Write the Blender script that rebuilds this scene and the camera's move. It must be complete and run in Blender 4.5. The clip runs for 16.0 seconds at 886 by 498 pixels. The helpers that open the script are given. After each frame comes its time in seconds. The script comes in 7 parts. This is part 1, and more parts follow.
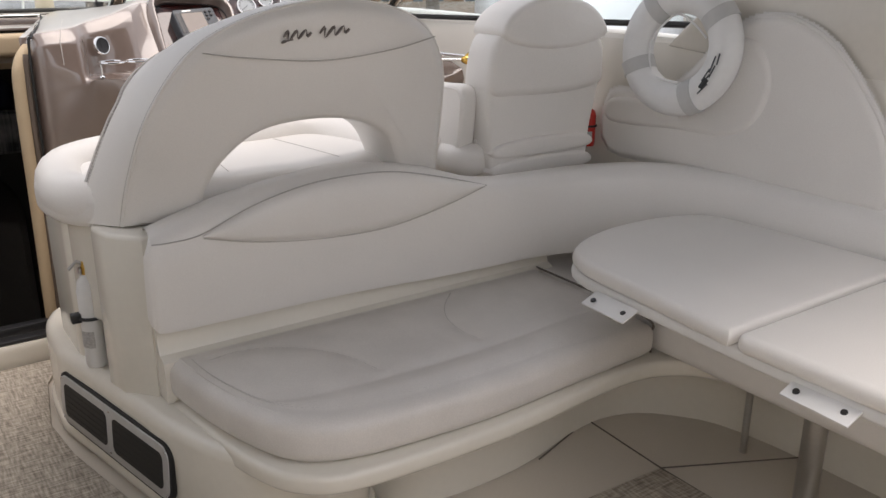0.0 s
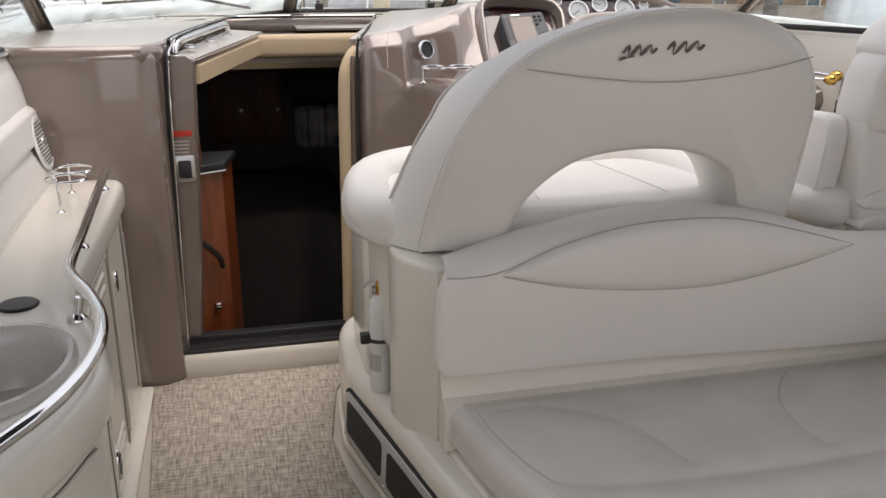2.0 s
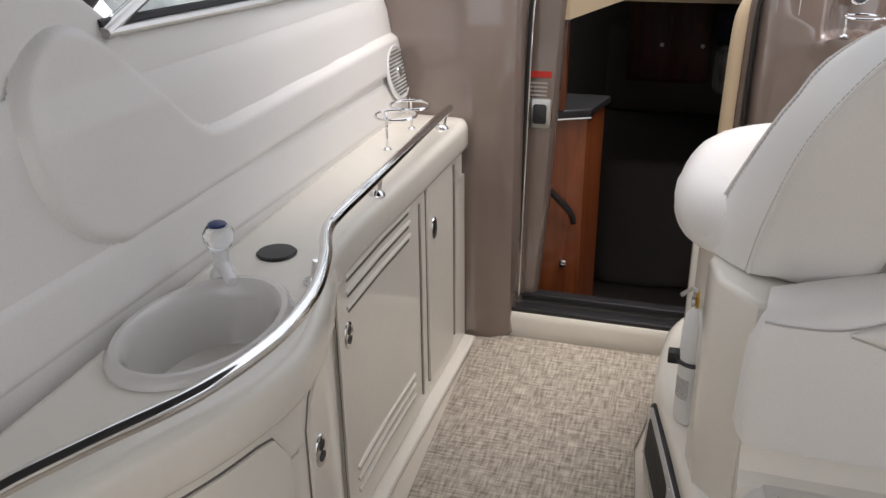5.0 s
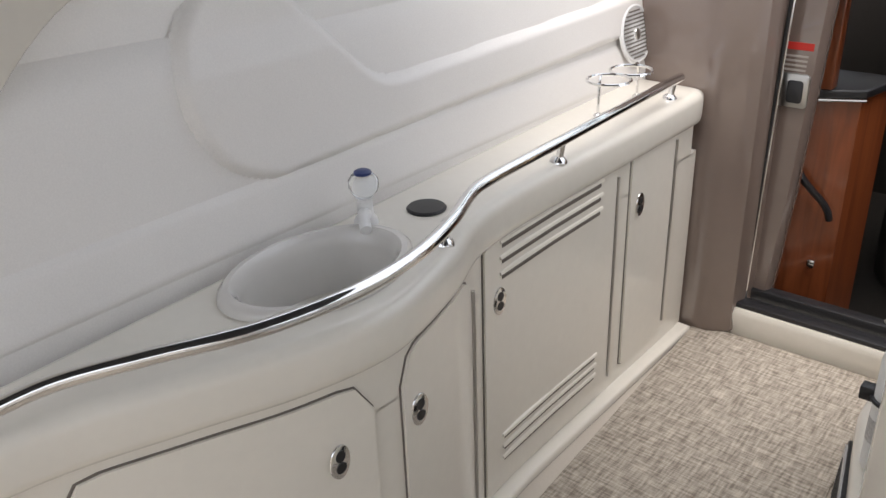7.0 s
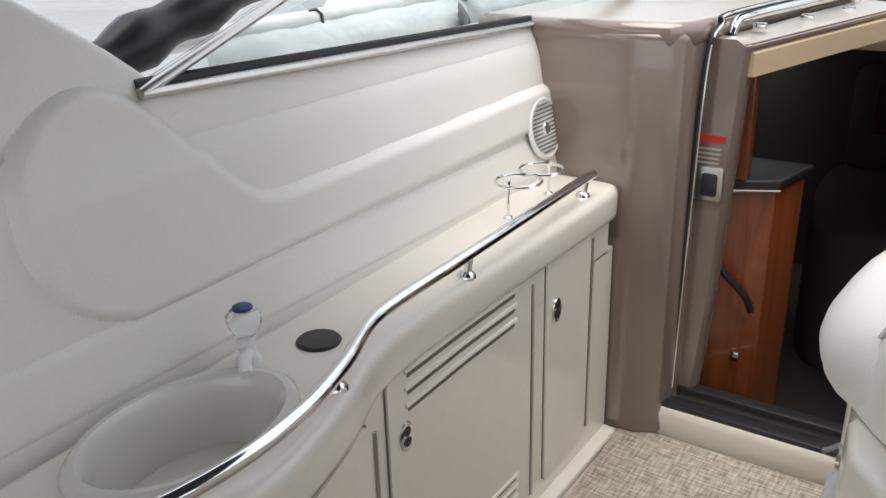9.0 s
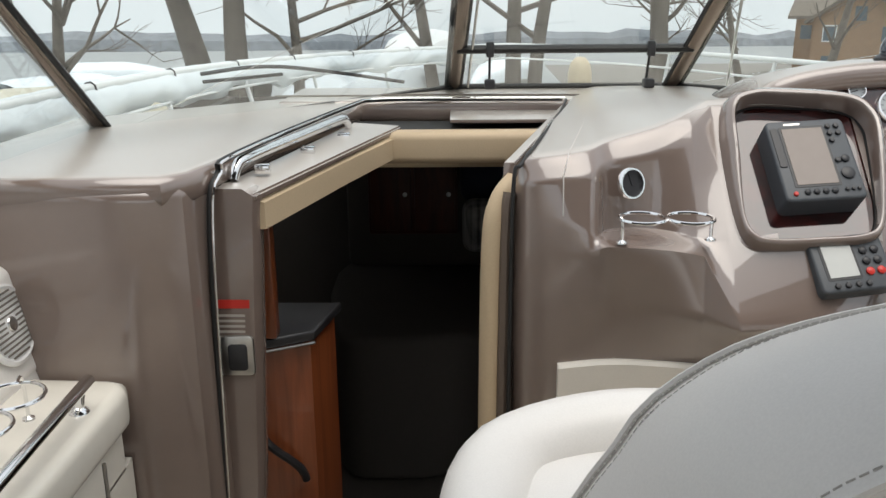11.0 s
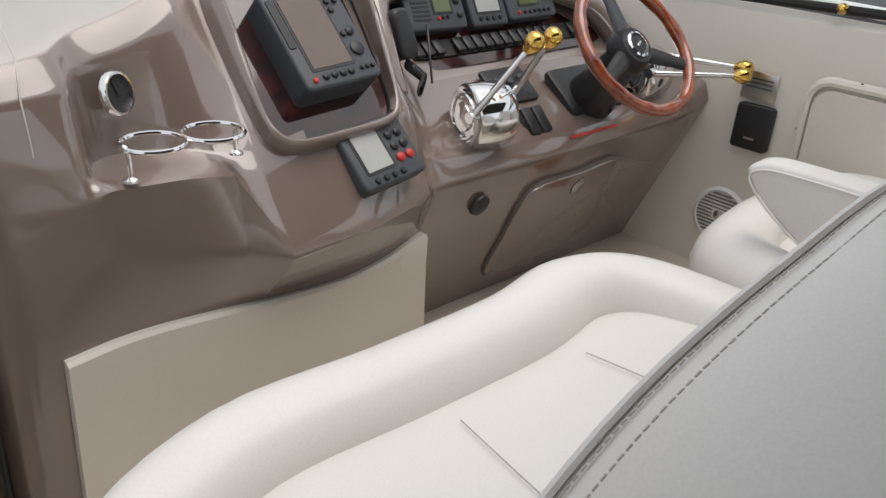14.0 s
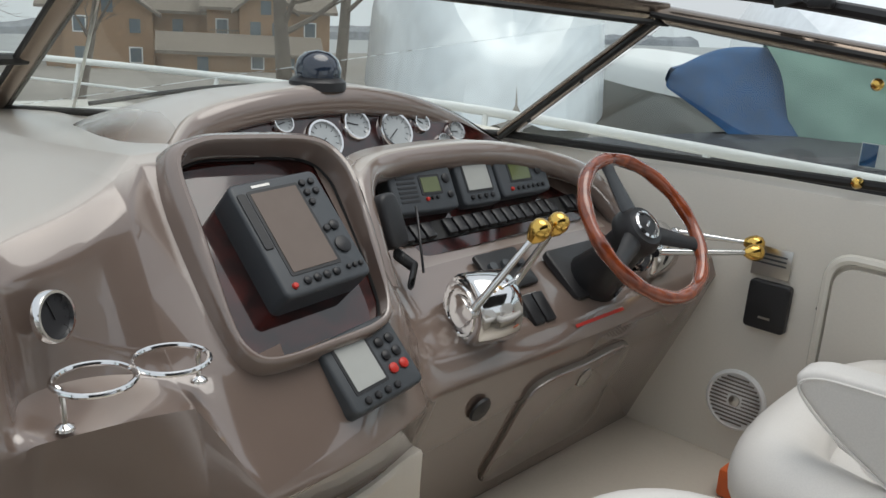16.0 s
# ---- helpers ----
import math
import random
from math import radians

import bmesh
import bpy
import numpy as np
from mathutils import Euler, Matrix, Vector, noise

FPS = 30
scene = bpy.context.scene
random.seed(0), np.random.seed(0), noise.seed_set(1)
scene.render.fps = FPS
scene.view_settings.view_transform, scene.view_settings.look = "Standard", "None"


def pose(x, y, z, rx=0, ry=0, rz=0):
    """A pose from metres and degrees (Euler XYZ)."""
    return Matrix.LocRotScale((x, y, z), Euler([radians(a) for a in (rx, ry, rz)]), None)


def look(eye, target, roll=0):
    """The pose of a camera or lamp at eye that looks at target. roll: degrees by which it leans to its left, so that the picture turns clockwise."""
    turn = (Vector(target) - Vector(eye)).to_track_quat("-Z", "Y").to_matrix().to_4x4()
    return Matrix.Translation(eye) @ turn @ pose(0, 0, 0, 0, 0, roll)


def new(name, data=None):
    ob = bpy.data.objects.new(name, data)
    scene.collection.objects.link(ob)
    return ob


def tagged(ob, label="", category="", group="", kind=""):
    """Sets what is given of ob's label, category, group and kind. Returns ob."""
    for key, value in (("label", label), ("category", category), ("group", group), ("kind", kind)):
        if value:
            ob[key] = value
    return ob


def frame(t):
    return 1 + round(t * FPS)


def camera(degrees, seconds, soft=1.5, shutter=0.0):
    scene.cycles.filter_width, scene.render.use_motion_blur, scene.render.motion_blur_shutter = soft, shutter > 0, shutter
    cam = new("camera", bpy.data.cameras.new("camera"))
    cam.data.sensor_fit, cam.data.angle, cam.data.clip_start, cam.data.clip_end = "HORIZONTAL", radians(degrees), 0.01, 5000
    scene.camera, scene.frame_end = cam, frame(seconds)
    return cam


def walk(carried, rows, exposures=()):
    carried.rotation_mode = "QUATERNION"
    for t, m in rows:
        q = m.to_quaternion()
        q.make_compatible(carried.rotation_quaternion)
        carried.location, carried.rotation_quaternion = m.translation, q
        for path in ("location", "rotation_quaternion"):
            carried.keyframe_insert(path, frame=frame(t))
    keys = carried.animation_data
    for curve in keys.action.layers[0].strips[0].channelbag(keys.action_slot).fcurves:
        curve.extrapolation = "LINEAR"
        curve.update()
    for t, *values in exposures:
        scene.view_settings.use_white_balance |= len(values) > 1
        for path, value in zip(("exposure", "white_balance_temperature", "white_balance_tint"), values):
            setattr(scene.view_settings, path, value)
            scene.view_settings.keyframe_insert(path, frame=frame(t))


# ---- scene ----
cam = camera(55.2, 16.0)
PATH = [
    (0, (0.513, 0.133, 1.587), (1.591, 1.693, 0.952), 0.1),
    (0.5, (0.544, 0.232, 1.602), (1.482, 1.878, 0.96), 0.0),
    (1, (0.561, 0.302, 1.593), (1.356, 2.022, 0.955), 0.0),
    (1.5, (0.58, 0.404, 1.584), (1.21, 2.197, 0.959), 0.2),
    (2, (0.64, 0.516, 1.59), (1.089, 2.358, 0.954), 0.2),
    (2.5, (0.649, 0.566, 1.597), (0.975, 2.428, 0.945), 0.3),
    (3, (0.669, 0.664, 1.597), (0.939, 2.537, 0.951), 0.6),
    (3.5, (0.69, 0.749, 1.601), (0.882, 2.632, 0.954), 0.1),
    (4, (0.724, 0.8, 1.605), (0.794, 2.679, 0.924), -0.3),
    (4.5, (0.839, 0.897, 1.591), (0.618, 2.745, 0.86), -0.0),
    (5, (0.974, 0.969, 1.591), (0.422, 2.719, 0.795), -0.7),
    (5.2, (1.012, 0.981, 1.595), (0.37, 2.692, 0.782), -1.1),
    (7.5, (1.27, 1.249, 1.572), (0.029, 2.567, 0.721), -2.6),
    (8, (1.265, 1.278, 1.582), (-0.002, 2.595, 0.768), -2.8),
    (10.5, (0.978, 1.766, 1.67), (0.679, 3.65, 1.068), -0.8),
    (11, (0.973, 1.898, 1.688), (0.94, 3.817, 1.124), -0.5),
    (11.5, (0.947, 2.027, 1.712), (1.276, 3.923, 1.168), 0.5),
    (12, (0.839, 2.173, 1.72), (1.613, 3.943, 1.205), 2.0),
    (12.5, (0.781, 2.25, 1.713), (1.807, 3.893, 1.214), 3.4),
    (13, (0.777, 2.311, 1.7), (1.904, 3.886, 1.203), 3.4),
    (13.5, (0.8, 2.408, 1.686), (2.011, 3.864, 1.042), 3.0),
    (14, (0.815, 2.484, 1.677), (2.085, 3.767, 0.816), 3.6),
    (14.5, (0.827, 2.539, 1.675), (2.145, 3.773, 0.815), 4.0),
    (15, (0.886, 2.59, 1.712), (2.267, 3.9, 1.099), 1.9),
    (15.5, (0.939, 2.66, 1.714), (2.324, 3.997, 1.173), 2.7),
    (16, (0.96, 2.728, 1.706), (2.357, 4.05, 1.158), 3.3),
]
walk(cam, [(t, look(eye, target, roll)) for t, eye, target, roll in PATH], [(0, 0.53, 6700, 16), (2.5, 0.48, 6700, 16), (4, 0.42, 6700, 15), (5, 0.72, 6550, 15), (7.5, 0.9, 6480, 14), (8, 0.9, 6480, 14), (10.5, 0.37, 6500, 9), (12, 0.3, 6480, 10), (13.5, 0.2, 6560, 11), (14.3, 0.13, 6600, 12), (15, 0.02, 6400, 8), (16, -0.07, 6380, 8)])
import numpy as np

# ---- world, sun and exposure ----
world = bpy.data.worlds.new("overcast_sky")
scene.world = world
world.use_nodes = True
wn = world.node_tree
sky = wn.nodes.new("ShaderNodeTexSky")
sky.sky_type = "NISHITA"
sky.sun_disc = False
sky.sun_elevation = radians(79)
sky.sun_rotation = radians(142)
sky.air_density, sky.dust_density, sky.ozone_density = 1.0, 6.0, 1.0
cloud = wn.nodes.new("ShaderNodeMix")
cloud.data_type = "RGBA"
cloud.inputs["Factor"].default_value = 0.75
cloud.inputs["B"].default_value = (8.2, 8.6, 8.9, 1)
wn.links.new(sky.outputs[0], cloud.inputs["A"])
wn.links.new(cloud.outputs["Result"], wn.nodes["Background"].inputs[0])
wn.nodes["Background"].inputs[1].default_value = 0.11
sun_data = bpy.data.lights.new("sun", "SUN")
sun_data.energy, sun_data.angle, sun_data.color = 1.45, radians(50), (1.0, 0.96, 0.9)
sun = new("sun", sun_data)
sun.matrix_world = look((1.0, -1.3, 8.4), (0, 0, 0))


# ---- materials ----
def material(name, base, rough=0.5, metal=0.0, bump=0.0, scale=40.0, vary=0.06, big=3.0, coat=0.0, ior=1.5, detail=6.0):
    """Principled material with fine grain in the relief and colour drift at two scales."""
    m = bpy.data.materials.new(name)
    m.use_nodes = True
    nt = m.node_tree
    b = nt.nodes["Principled BSDF"]
    b.inputs["Roughness"].default_value, b.inputs["Metallic"].default_value, b.inputs["IOR"].default_value = rough, metal, ior
    b.inputs["Coat Weight"].default_value, b.inputs["Coat Roughness"].default_value = coat, 0.04
    co = nt.nodes.new("ShaderNodeTexCoord")
    n1, n2 = nt.nodes.new("ShaderNodeTexNoise"), nt.nodes.new("ShaderNodeTexNoise")
    n1.inputs["Scale"].default_value, n1.inputs["Detail"].default_value = scale, detail
    n2.inputs["Scale"].default_value, n2.inputs["Detail"].default_value = big, 3.0
    mix = nt.nodes.new("ShaderNodeMath")
    mix.operation = "ADD"
    for n, s in ((n1, 0), (n2, 1)):
        nt.links.new(co.outputs["Object"], n.inputs["Vector"])
        nt.links.new(n.outputs["Fac"], mix.inputs[s])
    rng = nt.nodes.new("ShaderNodeMapRange")
    rng.inputs["From Min"].default_value, rng.inputs["From Max"].default_value = 0.6, 1.4
    rng.inputs["To Min"].default_value, rng.inputs["To Max"].default_value = 1.0 - vary, 1.0 + vary
    nt.links.new(mix.outputs[0], rng.inputs["Value"])
    mul = nt.nodes.new("ShaderNodeVectorMath")
    mul.operation = "SCALE"
    mul.inputs[0].default_value = base
    nt.links.new(rng.outputs[0], mul.inputs["Scale"])
    nt.links.new(mul.outputs[0], b.inputs["Base Color"])
    if bump:
        bp = nt.nodes.new("ShaderNodeBump")
        bp.inputs["Strength"].default_value, bp.inputs["Distance"].default_value = bump, 0.002
        nt.links.new(n1.outputs["Fac"], bp.inputs["Height"])
        nt.links.new(bp.outputs["Normal"], b.inputs["Normal"])
    return m


def woven(name, light, dark, scale):
    """Woven cloth: two crossed sets of threads with slubs."""
    m = material(name, light, 0.95, bump=0.6, scale=300)
    nt = m.node_tree
    b = nt.nodes["Principled BSDF"]
    co = nt.nodes.new("ShaderNodeTexCoord")
    facs = []
    for stretch in ((scale, scale * 0.12, 1), (scale * 0.12, scale, 1)):
        mp, nz = nt.nodes.new("ShaderNodeMapping"), nt.nodes.new("ShaderNodeTexNoise")
        mp.inputs["Scale"].default_value = stretch
        nz.inputs["Scale"].default_value, nz.inputs["Detail"].default_value = 1.0, 4.0
        nt.links.new(co.outputs["Object"], mp.inputs["Vector"])
        nt.links.new(mp.outputs[0], nz.inputs["Vector"])
        facs.append(nz)
    add = nt.nodes.new("ShaderNodeMath")
    nt.links.new(facs[0].outputs["Fac"], add.inputs[0])
    nt.links.new(facs[1].outputs["Fac"], add.inputs[1])
    ramp = nt.nodes.new("ShaderNodeValToRGB")
    ramp.color_ramp.elements[0].position, ramp.color_ramp.elements[1].position = 0.38, 0.66
    ramp.color_ramp.elements[0].color, ramp.color_ramp.elements[1].color = (*dark, 1), (*light, 1)
    half = nt.nodes.new("ShaderNodeMath")
    half.operation = "MULTIPLY"
    half.inputs[1].default_value = 0.5
    nt.links.new(add.outputs[0], half.inputs[0])
    nt.links.new(half.outputs[0], ramp.inputs[0])
    nt.links.new(ramp.outputs[0], b.inputs["Base Color"])
    bp = nt.nodes.new("ShaderNodeBump")
    bp.inputs["Strength"].default_value, bp.inputs["Distance"].default_value = 0.8, 0.004
    nt.links.new(half.outputs[0], bp.inputs["Height"])
    nt.links.new(bp.outputs[0], b.inputs["Normal"])
    return m


def grained(name, light, dark, stretch, rough=0.2, coat=0.5):
    """Wood or burl: stretched noise between two colours."""
    m = material(name, light, rough, coat=coat)
    nt = m.node_tree
    b = nt.nodes["Principled BSDF"]
    co, mp, nz, ramp = (nt.nodes.new("ShaderNode" + k) for k in ("TexCoord", "Mapping", "TexNoise", "ValToRGB"))
    mp.inputs["Scale"].default_value = stretch
    nz.inputs["Scale"].default_value, nz.inputs["Detail"].default_value, nz.inputs["Distortion"].default_value = 1.0, 8.0, 0.8
    ramp.color_ramp.elements[0].position, ramp.color_ramp.elements[1].position = 0.35, 0.7
    ramp.color_ramp.elements[0].color, ramp.color_ramp.elements[1].color = (*dark, 1), (*light, 1)
    nt.links.new(co.outputs["Object"], mp.inputs["Vector"])
    nt.links.new(mp.outputs[0], nz.inputs["Vector"])
    nt.links.new(nz.outputs["Fac"], ramp.inputs[0])
    nt.links.new(ramp.outputs[0], b.inputs["Base Color"])
    return m


def clear(name, tint, rough=0.0):
    m = bpy.data.materials.new(name)
    m.use_nodes = True
    b = m.node_tree.nodes["Principled BSDF"]
    b.inputs["Base Color"].default_value = (*tint, 1)
    b.inputs["Transmission Weight"].default_value, b.inputs["Roughness"].default_value, b.inputs["IOR"].default_value = 1.0, rough, 1.45
    return m


VINYL = material("white_vinyl", (0.80, 0.775, 0.74), 0.36, bump=0.05, scale=320, vary=0.06, big=2.2)
VINYL_DIRTY = material("worn_white_vinyl", (0.70, 0.67, 0.635), 0.34, bump=0.06, scale=320, vary=0.13, big=5.0)
GEL = material("cream_gelcoat", (0.78, 0.745, 0.665), 0.22, vary=0.025, big=1.5, coat=0.4, bump=0.02)
GEL_MATT = material("cream_liner", (0.74, 0.70, 0.63), 0.5, bump=0.15, scale=200, vary=0.03)
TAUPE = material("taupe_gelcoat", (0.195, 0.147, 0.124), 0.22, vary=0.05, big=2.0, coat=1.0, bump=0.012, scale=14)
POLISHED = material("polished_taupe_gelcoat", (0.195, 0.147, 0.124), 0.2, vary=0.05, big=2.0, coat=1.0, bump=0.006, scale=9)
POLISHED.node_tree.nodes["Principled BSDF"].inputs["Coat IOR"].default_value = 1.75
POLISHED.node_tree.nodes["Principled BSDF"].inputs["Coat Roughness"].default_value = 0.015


def paint_lit_tops(m, lit_tone, amount):
    """Paints skylight on level parts of a gelcoat: paler there and without its polish."""
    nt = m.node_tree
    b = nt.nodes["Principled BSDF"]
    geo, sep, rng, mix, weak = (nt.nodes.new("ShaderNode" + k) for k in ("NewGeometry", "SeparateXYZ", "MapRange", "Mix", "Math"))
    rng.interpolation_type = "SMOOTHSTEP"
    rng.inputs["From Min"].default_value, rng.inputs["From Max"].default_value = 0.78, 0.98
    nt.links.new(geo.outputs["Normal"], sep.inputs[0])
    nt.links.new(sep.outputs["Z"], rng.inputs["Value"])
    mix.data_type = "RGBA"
    mix.inputs["B"].default_value = (*lit_tone, 1)
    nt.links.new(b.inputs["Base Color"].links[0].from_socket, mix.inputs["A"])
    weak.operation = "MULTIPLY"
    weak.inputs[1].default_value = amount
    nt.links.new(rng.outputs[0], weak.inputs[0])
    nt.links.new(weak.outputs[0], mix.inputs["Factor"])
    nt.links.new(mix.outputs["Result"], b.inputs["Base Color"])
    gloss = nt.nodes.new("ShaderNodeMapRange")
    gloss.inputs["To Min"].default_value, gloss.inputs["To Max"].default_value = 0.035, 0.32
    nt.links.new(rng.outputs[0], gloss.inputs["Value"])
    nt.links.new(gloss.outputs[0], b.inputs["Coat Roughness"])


# light on the dash tops is put into the taupe's colour
paint_lit_tops(TAUPE, (0.62, 0.58, 0.52), 0.68)
TAUPE.node_tree.nodes["Principled BSDF"].inputs["Coat IOR"].default_value = 1.65
DECK = material("pale_deck", (0.58, 0.53, 0.46), 0.35, bump=0.08, scale=120, vary=0.04)
TAN = material("tan_padding", (0.52, 0.40, 0.26), 0.6, bump=0.2, scale=200)
CARPET = woven("woven_carpet", (0.58, 0.52, 0.44), (0.21, 0.18, 0.145), 125)
CHROME = material("chrome", (0.80, 0.80, 0.80), 0.08, 1.0, vary=0.02)
STEEL = material("brushed_steel", (0.55, 0.54, 0.52), 0.28, 1.0, vary=0.05, scale=90)
BRASS = material("polished_brass", (0.78, 0.50, 0.13), 0.12, 1.0, vary=0.05)
BLACK = material("black_plastic", (0.018, 0.018, 0.02), 0.4, bump=0.1, scale=300, vary=0.1)
GREY = material("grey_plastic", (0.055, 0.062, 0.07), 0.45, bump=0.1, scale=300, vary=0.08)
RUBBER = material("black_rubber", (0.012, 0.012, 0.012), 0.6)
SEAM = material("grey_thread", (0.48, 0.455, 0.43), 0.8)
THREAD = material("dark_thread", (0.54, 0.515, 0.485), 0.8)
GROOVE = material("shadow_gap", (0.16, 0.14, 0.12), 0.8)
BURL = grained("dark_burl_veneer", (0.062, 0.012, 0.010), (0.010, 0.003, 0.003), (16, 16, 26), 0.08, 1.0)
CHERRY = grained("cherry_veneer", (0.27, 0.075, 0.025), (0.16, 0.04, 0.012), (26, 26, 2.0), 0.3)
MAHOGANY = grained("varnished_wood_rim", (0.34, 0.075, 0.022), (0.15, 0.028, 0.008), (22, 22, 22), 0.12, 1.0)
BRONZE = material("bronze_frame", (0.24, 0.195, 0.16), 0.18, 0.8, vary=0.06)
GLASS = clear("pane", (0.91, 0.965, 0.955))
RED = material("red_plastic", (0.55, 0.03, 0.02), 0.4)
ORANGE = material("orange_plastic", (0.65, 0.13, 0.03), 0.45)
WHITE = material("white_plastic", (0.80, 0.80, 0.79), 0.35, vary=0.03)
SCREEN_LIGHT = material("pale_display", (0.42, 0.43, 0.41), 0.12, vary=0.04)
# brown of the radar screen's reflection is put into the base colour
SCREEN_DARK = material("reflection_brown_display", (0.16, 0.125, 0.105), 0.09, vary=0.05)
SCREEN_GREEN = material("green_display", (0.12, 0.14, 0.06), 0.08, vary=0.05)
# the cabin's shade is put into this near-black base colour
DARK = material("shade_dark_lining", (0.085, 0.075, 0.066), 0.8, bump=0.2)
DARKCLOTH = woven("dark_woven_cloth", (0.34, 0.34, 0.33), (0.04, 0.04, 0.045), 60)


# ---- mesh helpers ----
def catmull(pts, n=8, closed=False):
    pts = [Vector(p) for p in pts]
    out = []
    count = len(pts) if closed else len(pts) - 1
    for i in range(count):
        if closed:
            a, b, c, d = (pts[(i + k) % len(pts)] for k in (-1, 0, 1, 2))
        else:
            a, b, c, d = pts[max(i - 1, 0)], pts[i], pts[i + 1], pts[min(i + 2, len(pts) - 1)]
        for k in range(n):
            t = k / n
            out.append(0.5 * (2 * b + (c - a) * t + (2 * a - 5 * b + 4 * c - d) * t * t + (3 * b - a - 3 * c + d) * t ** 3))
    if not closed:
        out.append(pts[-1])
    return out


def rounded(x0, y0, x1, y1, r, n=6):
    """Outline of a rectangle with round corners."""
    out = []
    for cx, cy, a in ((x1 - r, y1 - r, 0), (x0 + r, y1 - r, 90), (x0 + r, y0 + r, 180), (x1 - r, y0 + r, 270)):
        out += [(cx + r * math.cos(radians(a + 90 * k / n)), cy + r * math.sin(radians(a + 90 * k / n))) for k in range(n + 1)]
    return out


def ellipse(cx, cy, rx, ry, n=32):
    return [(cx + rx * math.cos(2 * math.pi * k / n), cy + ry * math.sin(2 * math.pi * k / n)) for k in range(n)]


def place(axis, p, h):
    return {"z": (p[0], p[1], h), "y": (p[0], h, p[1]), "x": (h, p[0], p[1])}[axis]


def prism(outline, axis, a, b, bev=0.0, seg=3, both=True):
    """An outline drawn in the plane across axis, drawn out from a to b, with rounded rims."""
    bm = bmesh.new()
    lo = [bm.verts.new(place(axis, p, a)) for p in outline]
    hi = [bm.verts.new(place(axis, p, b)) for p in outline]
    n = len(outline)
    fl, fh = bm.faces.new(lo), bm.faces.new(hi)
    for i in range(n):
        bm.faces.new((lo[i], lo[(i + 1) % n], hi[(i + 1) % n], hi[i]))
    bmesh.ops.recalc_face_normals(bm, faces=bm.faces)
    if bev:
        edges = list(fh.edges) + (list(fl.edges) if both else [])
        bmesh.ops.bevel(bm, geom=edges, offset=bev, segments=seg, profile=0.5, affect="EDGES", clamp_overlap=True)
    return bm


def box(x0, y0, z0, x1, y1, z1, bev=0.0, seg=2):
    bm = bmesh.new()
    bmesh.ops.create_cube(bm, size=1.0, matrix=Matrix.LocRotScale(((x0 + x1) / 2, (y0 + y1) / 2, (z0 + z1) / 2), None, (x1 - x0, y1 - y0, z1 - z0)))
    if bev:
        bmesh.ops.bevel(bm, geom=list(bm.edges), offset=bev, segments=seg, profile=0.5, affect="EDGES", clamp_overlap=True)
    return bm


def loft(rings, closed=True, caps=True):
    bm = bmesh.new()
    rows = [[bm.verts.new(p) for p in ring] for ring in rings]
    n = len(rows[0])
    for a, b in zip(rows, rows[1:]):
        for i in range(n if closed else n - 1):
            bm.faces.new((a[i], a[(i + 1) % n], b[(i + 1) % n], b[i]))
    if caps and closed:
        bm.faces.new(rows[0])
        bm.faces.new(rows[-1])
    bmesh.ops.recalc_face_normals(bm, faces=bm.faces)
    return bm


def tube(pts, r, closed=False, n=10, flat=1.0, up=(0, 0, 1)):
    """A bar along pts; r is one radius or one a point; flat squeezes it along up."""
    pts = [Vector(p) for p in pts]
    m = len(pts)
    rs = r if isinstance(r, (list, tuple)) else [r] * m
    rings = []
    prev = None
    for i in range(m):
        a, b = (pts[i - 1], pts[(i + 1) % m]) if closed else (pts[max(i - 1, 0)], pts[min(i + 1, m - 1)])
        d = (b - a).normalized()
        u = Vector(up) if prev is None else prev
        u = u - d * u.dot(d)
        if u.length < 1e-4:
            u = d.orthogonal()
        u.normalize()
        prev = u
        v = d.cross(u)
        rings.append([pts[i] + rs[i] * (math.cos(2 * math.pi * k / n) * v + flat * math.sin(2 * math.pi * k / n) * u) for k in range(n)])
    if closed:
        rings.append(rings[0])
        bm = loft(rings, caps=False)
        bmesh.ops.remove_doubles(bm, verts=bm.verts, dist=1e-5)
        return bm
    return loft(rings)


def lathe(profile, n=24, m=Matrix(), caps=True):
    """A turned body: (radius, height) pairs about z, then placed by m."""
    bm = loft([[(r * math.cos(2 * math.pi * k / n), r * math.sin(2 * math.pi * k / n), h) for k in range(n)] for r, h in profile], caps=caps)
    bmesh.ops.transform(bm, matrix=m, verts=bm.verts)
    return bm


def joined(*bms):
    out = bmesh.new()
    for b in bms:
        me = bpy.data.meshes.new("part")
        b.to_mesh(me)
        out.from_mesh(me)
        bpy.data.meshes.remove(me)
        b.free()
    return out


def moved(bm, m):
    bmesh.ops.transform(bm, matrix=m, verts=bm.verts)
    return bm


def part(name, bm, mat, parent=None, label="", smooth=True, sub=0):
    me = bpy.data.meshes.new(name)
    bmesh.ops.recalc_face_normals(bm, faces=bm.faces)
    bm.to_mesh(me)
    bm.free()
    me.materials.append(mat)
    if smooth:
        me.polygons.foreach_set("use_smooth", [True] * len(me.polygons))
        me.set_sharp_from_angle(angle=radians(42))
    ob = new(name, me)
    if parent is not None:
        ob.parent = parent
        ob.matrix_parent_inverse = parent.matrix_world.inverted()
    if sub:
        s = ob.modifiers.new("subdivision", "SUBSURF")
        s.levels = s.render_levels = sub
    if label:
        tagged(ob, label)
    return ob


def thing(name, at, label, category, group="", kind=""):
    ob = new(name)
    ob.empty_display_size = 0.05
    ob.matrix_world = pose(*at)
    return tagged(ob, label, category, group, kind)


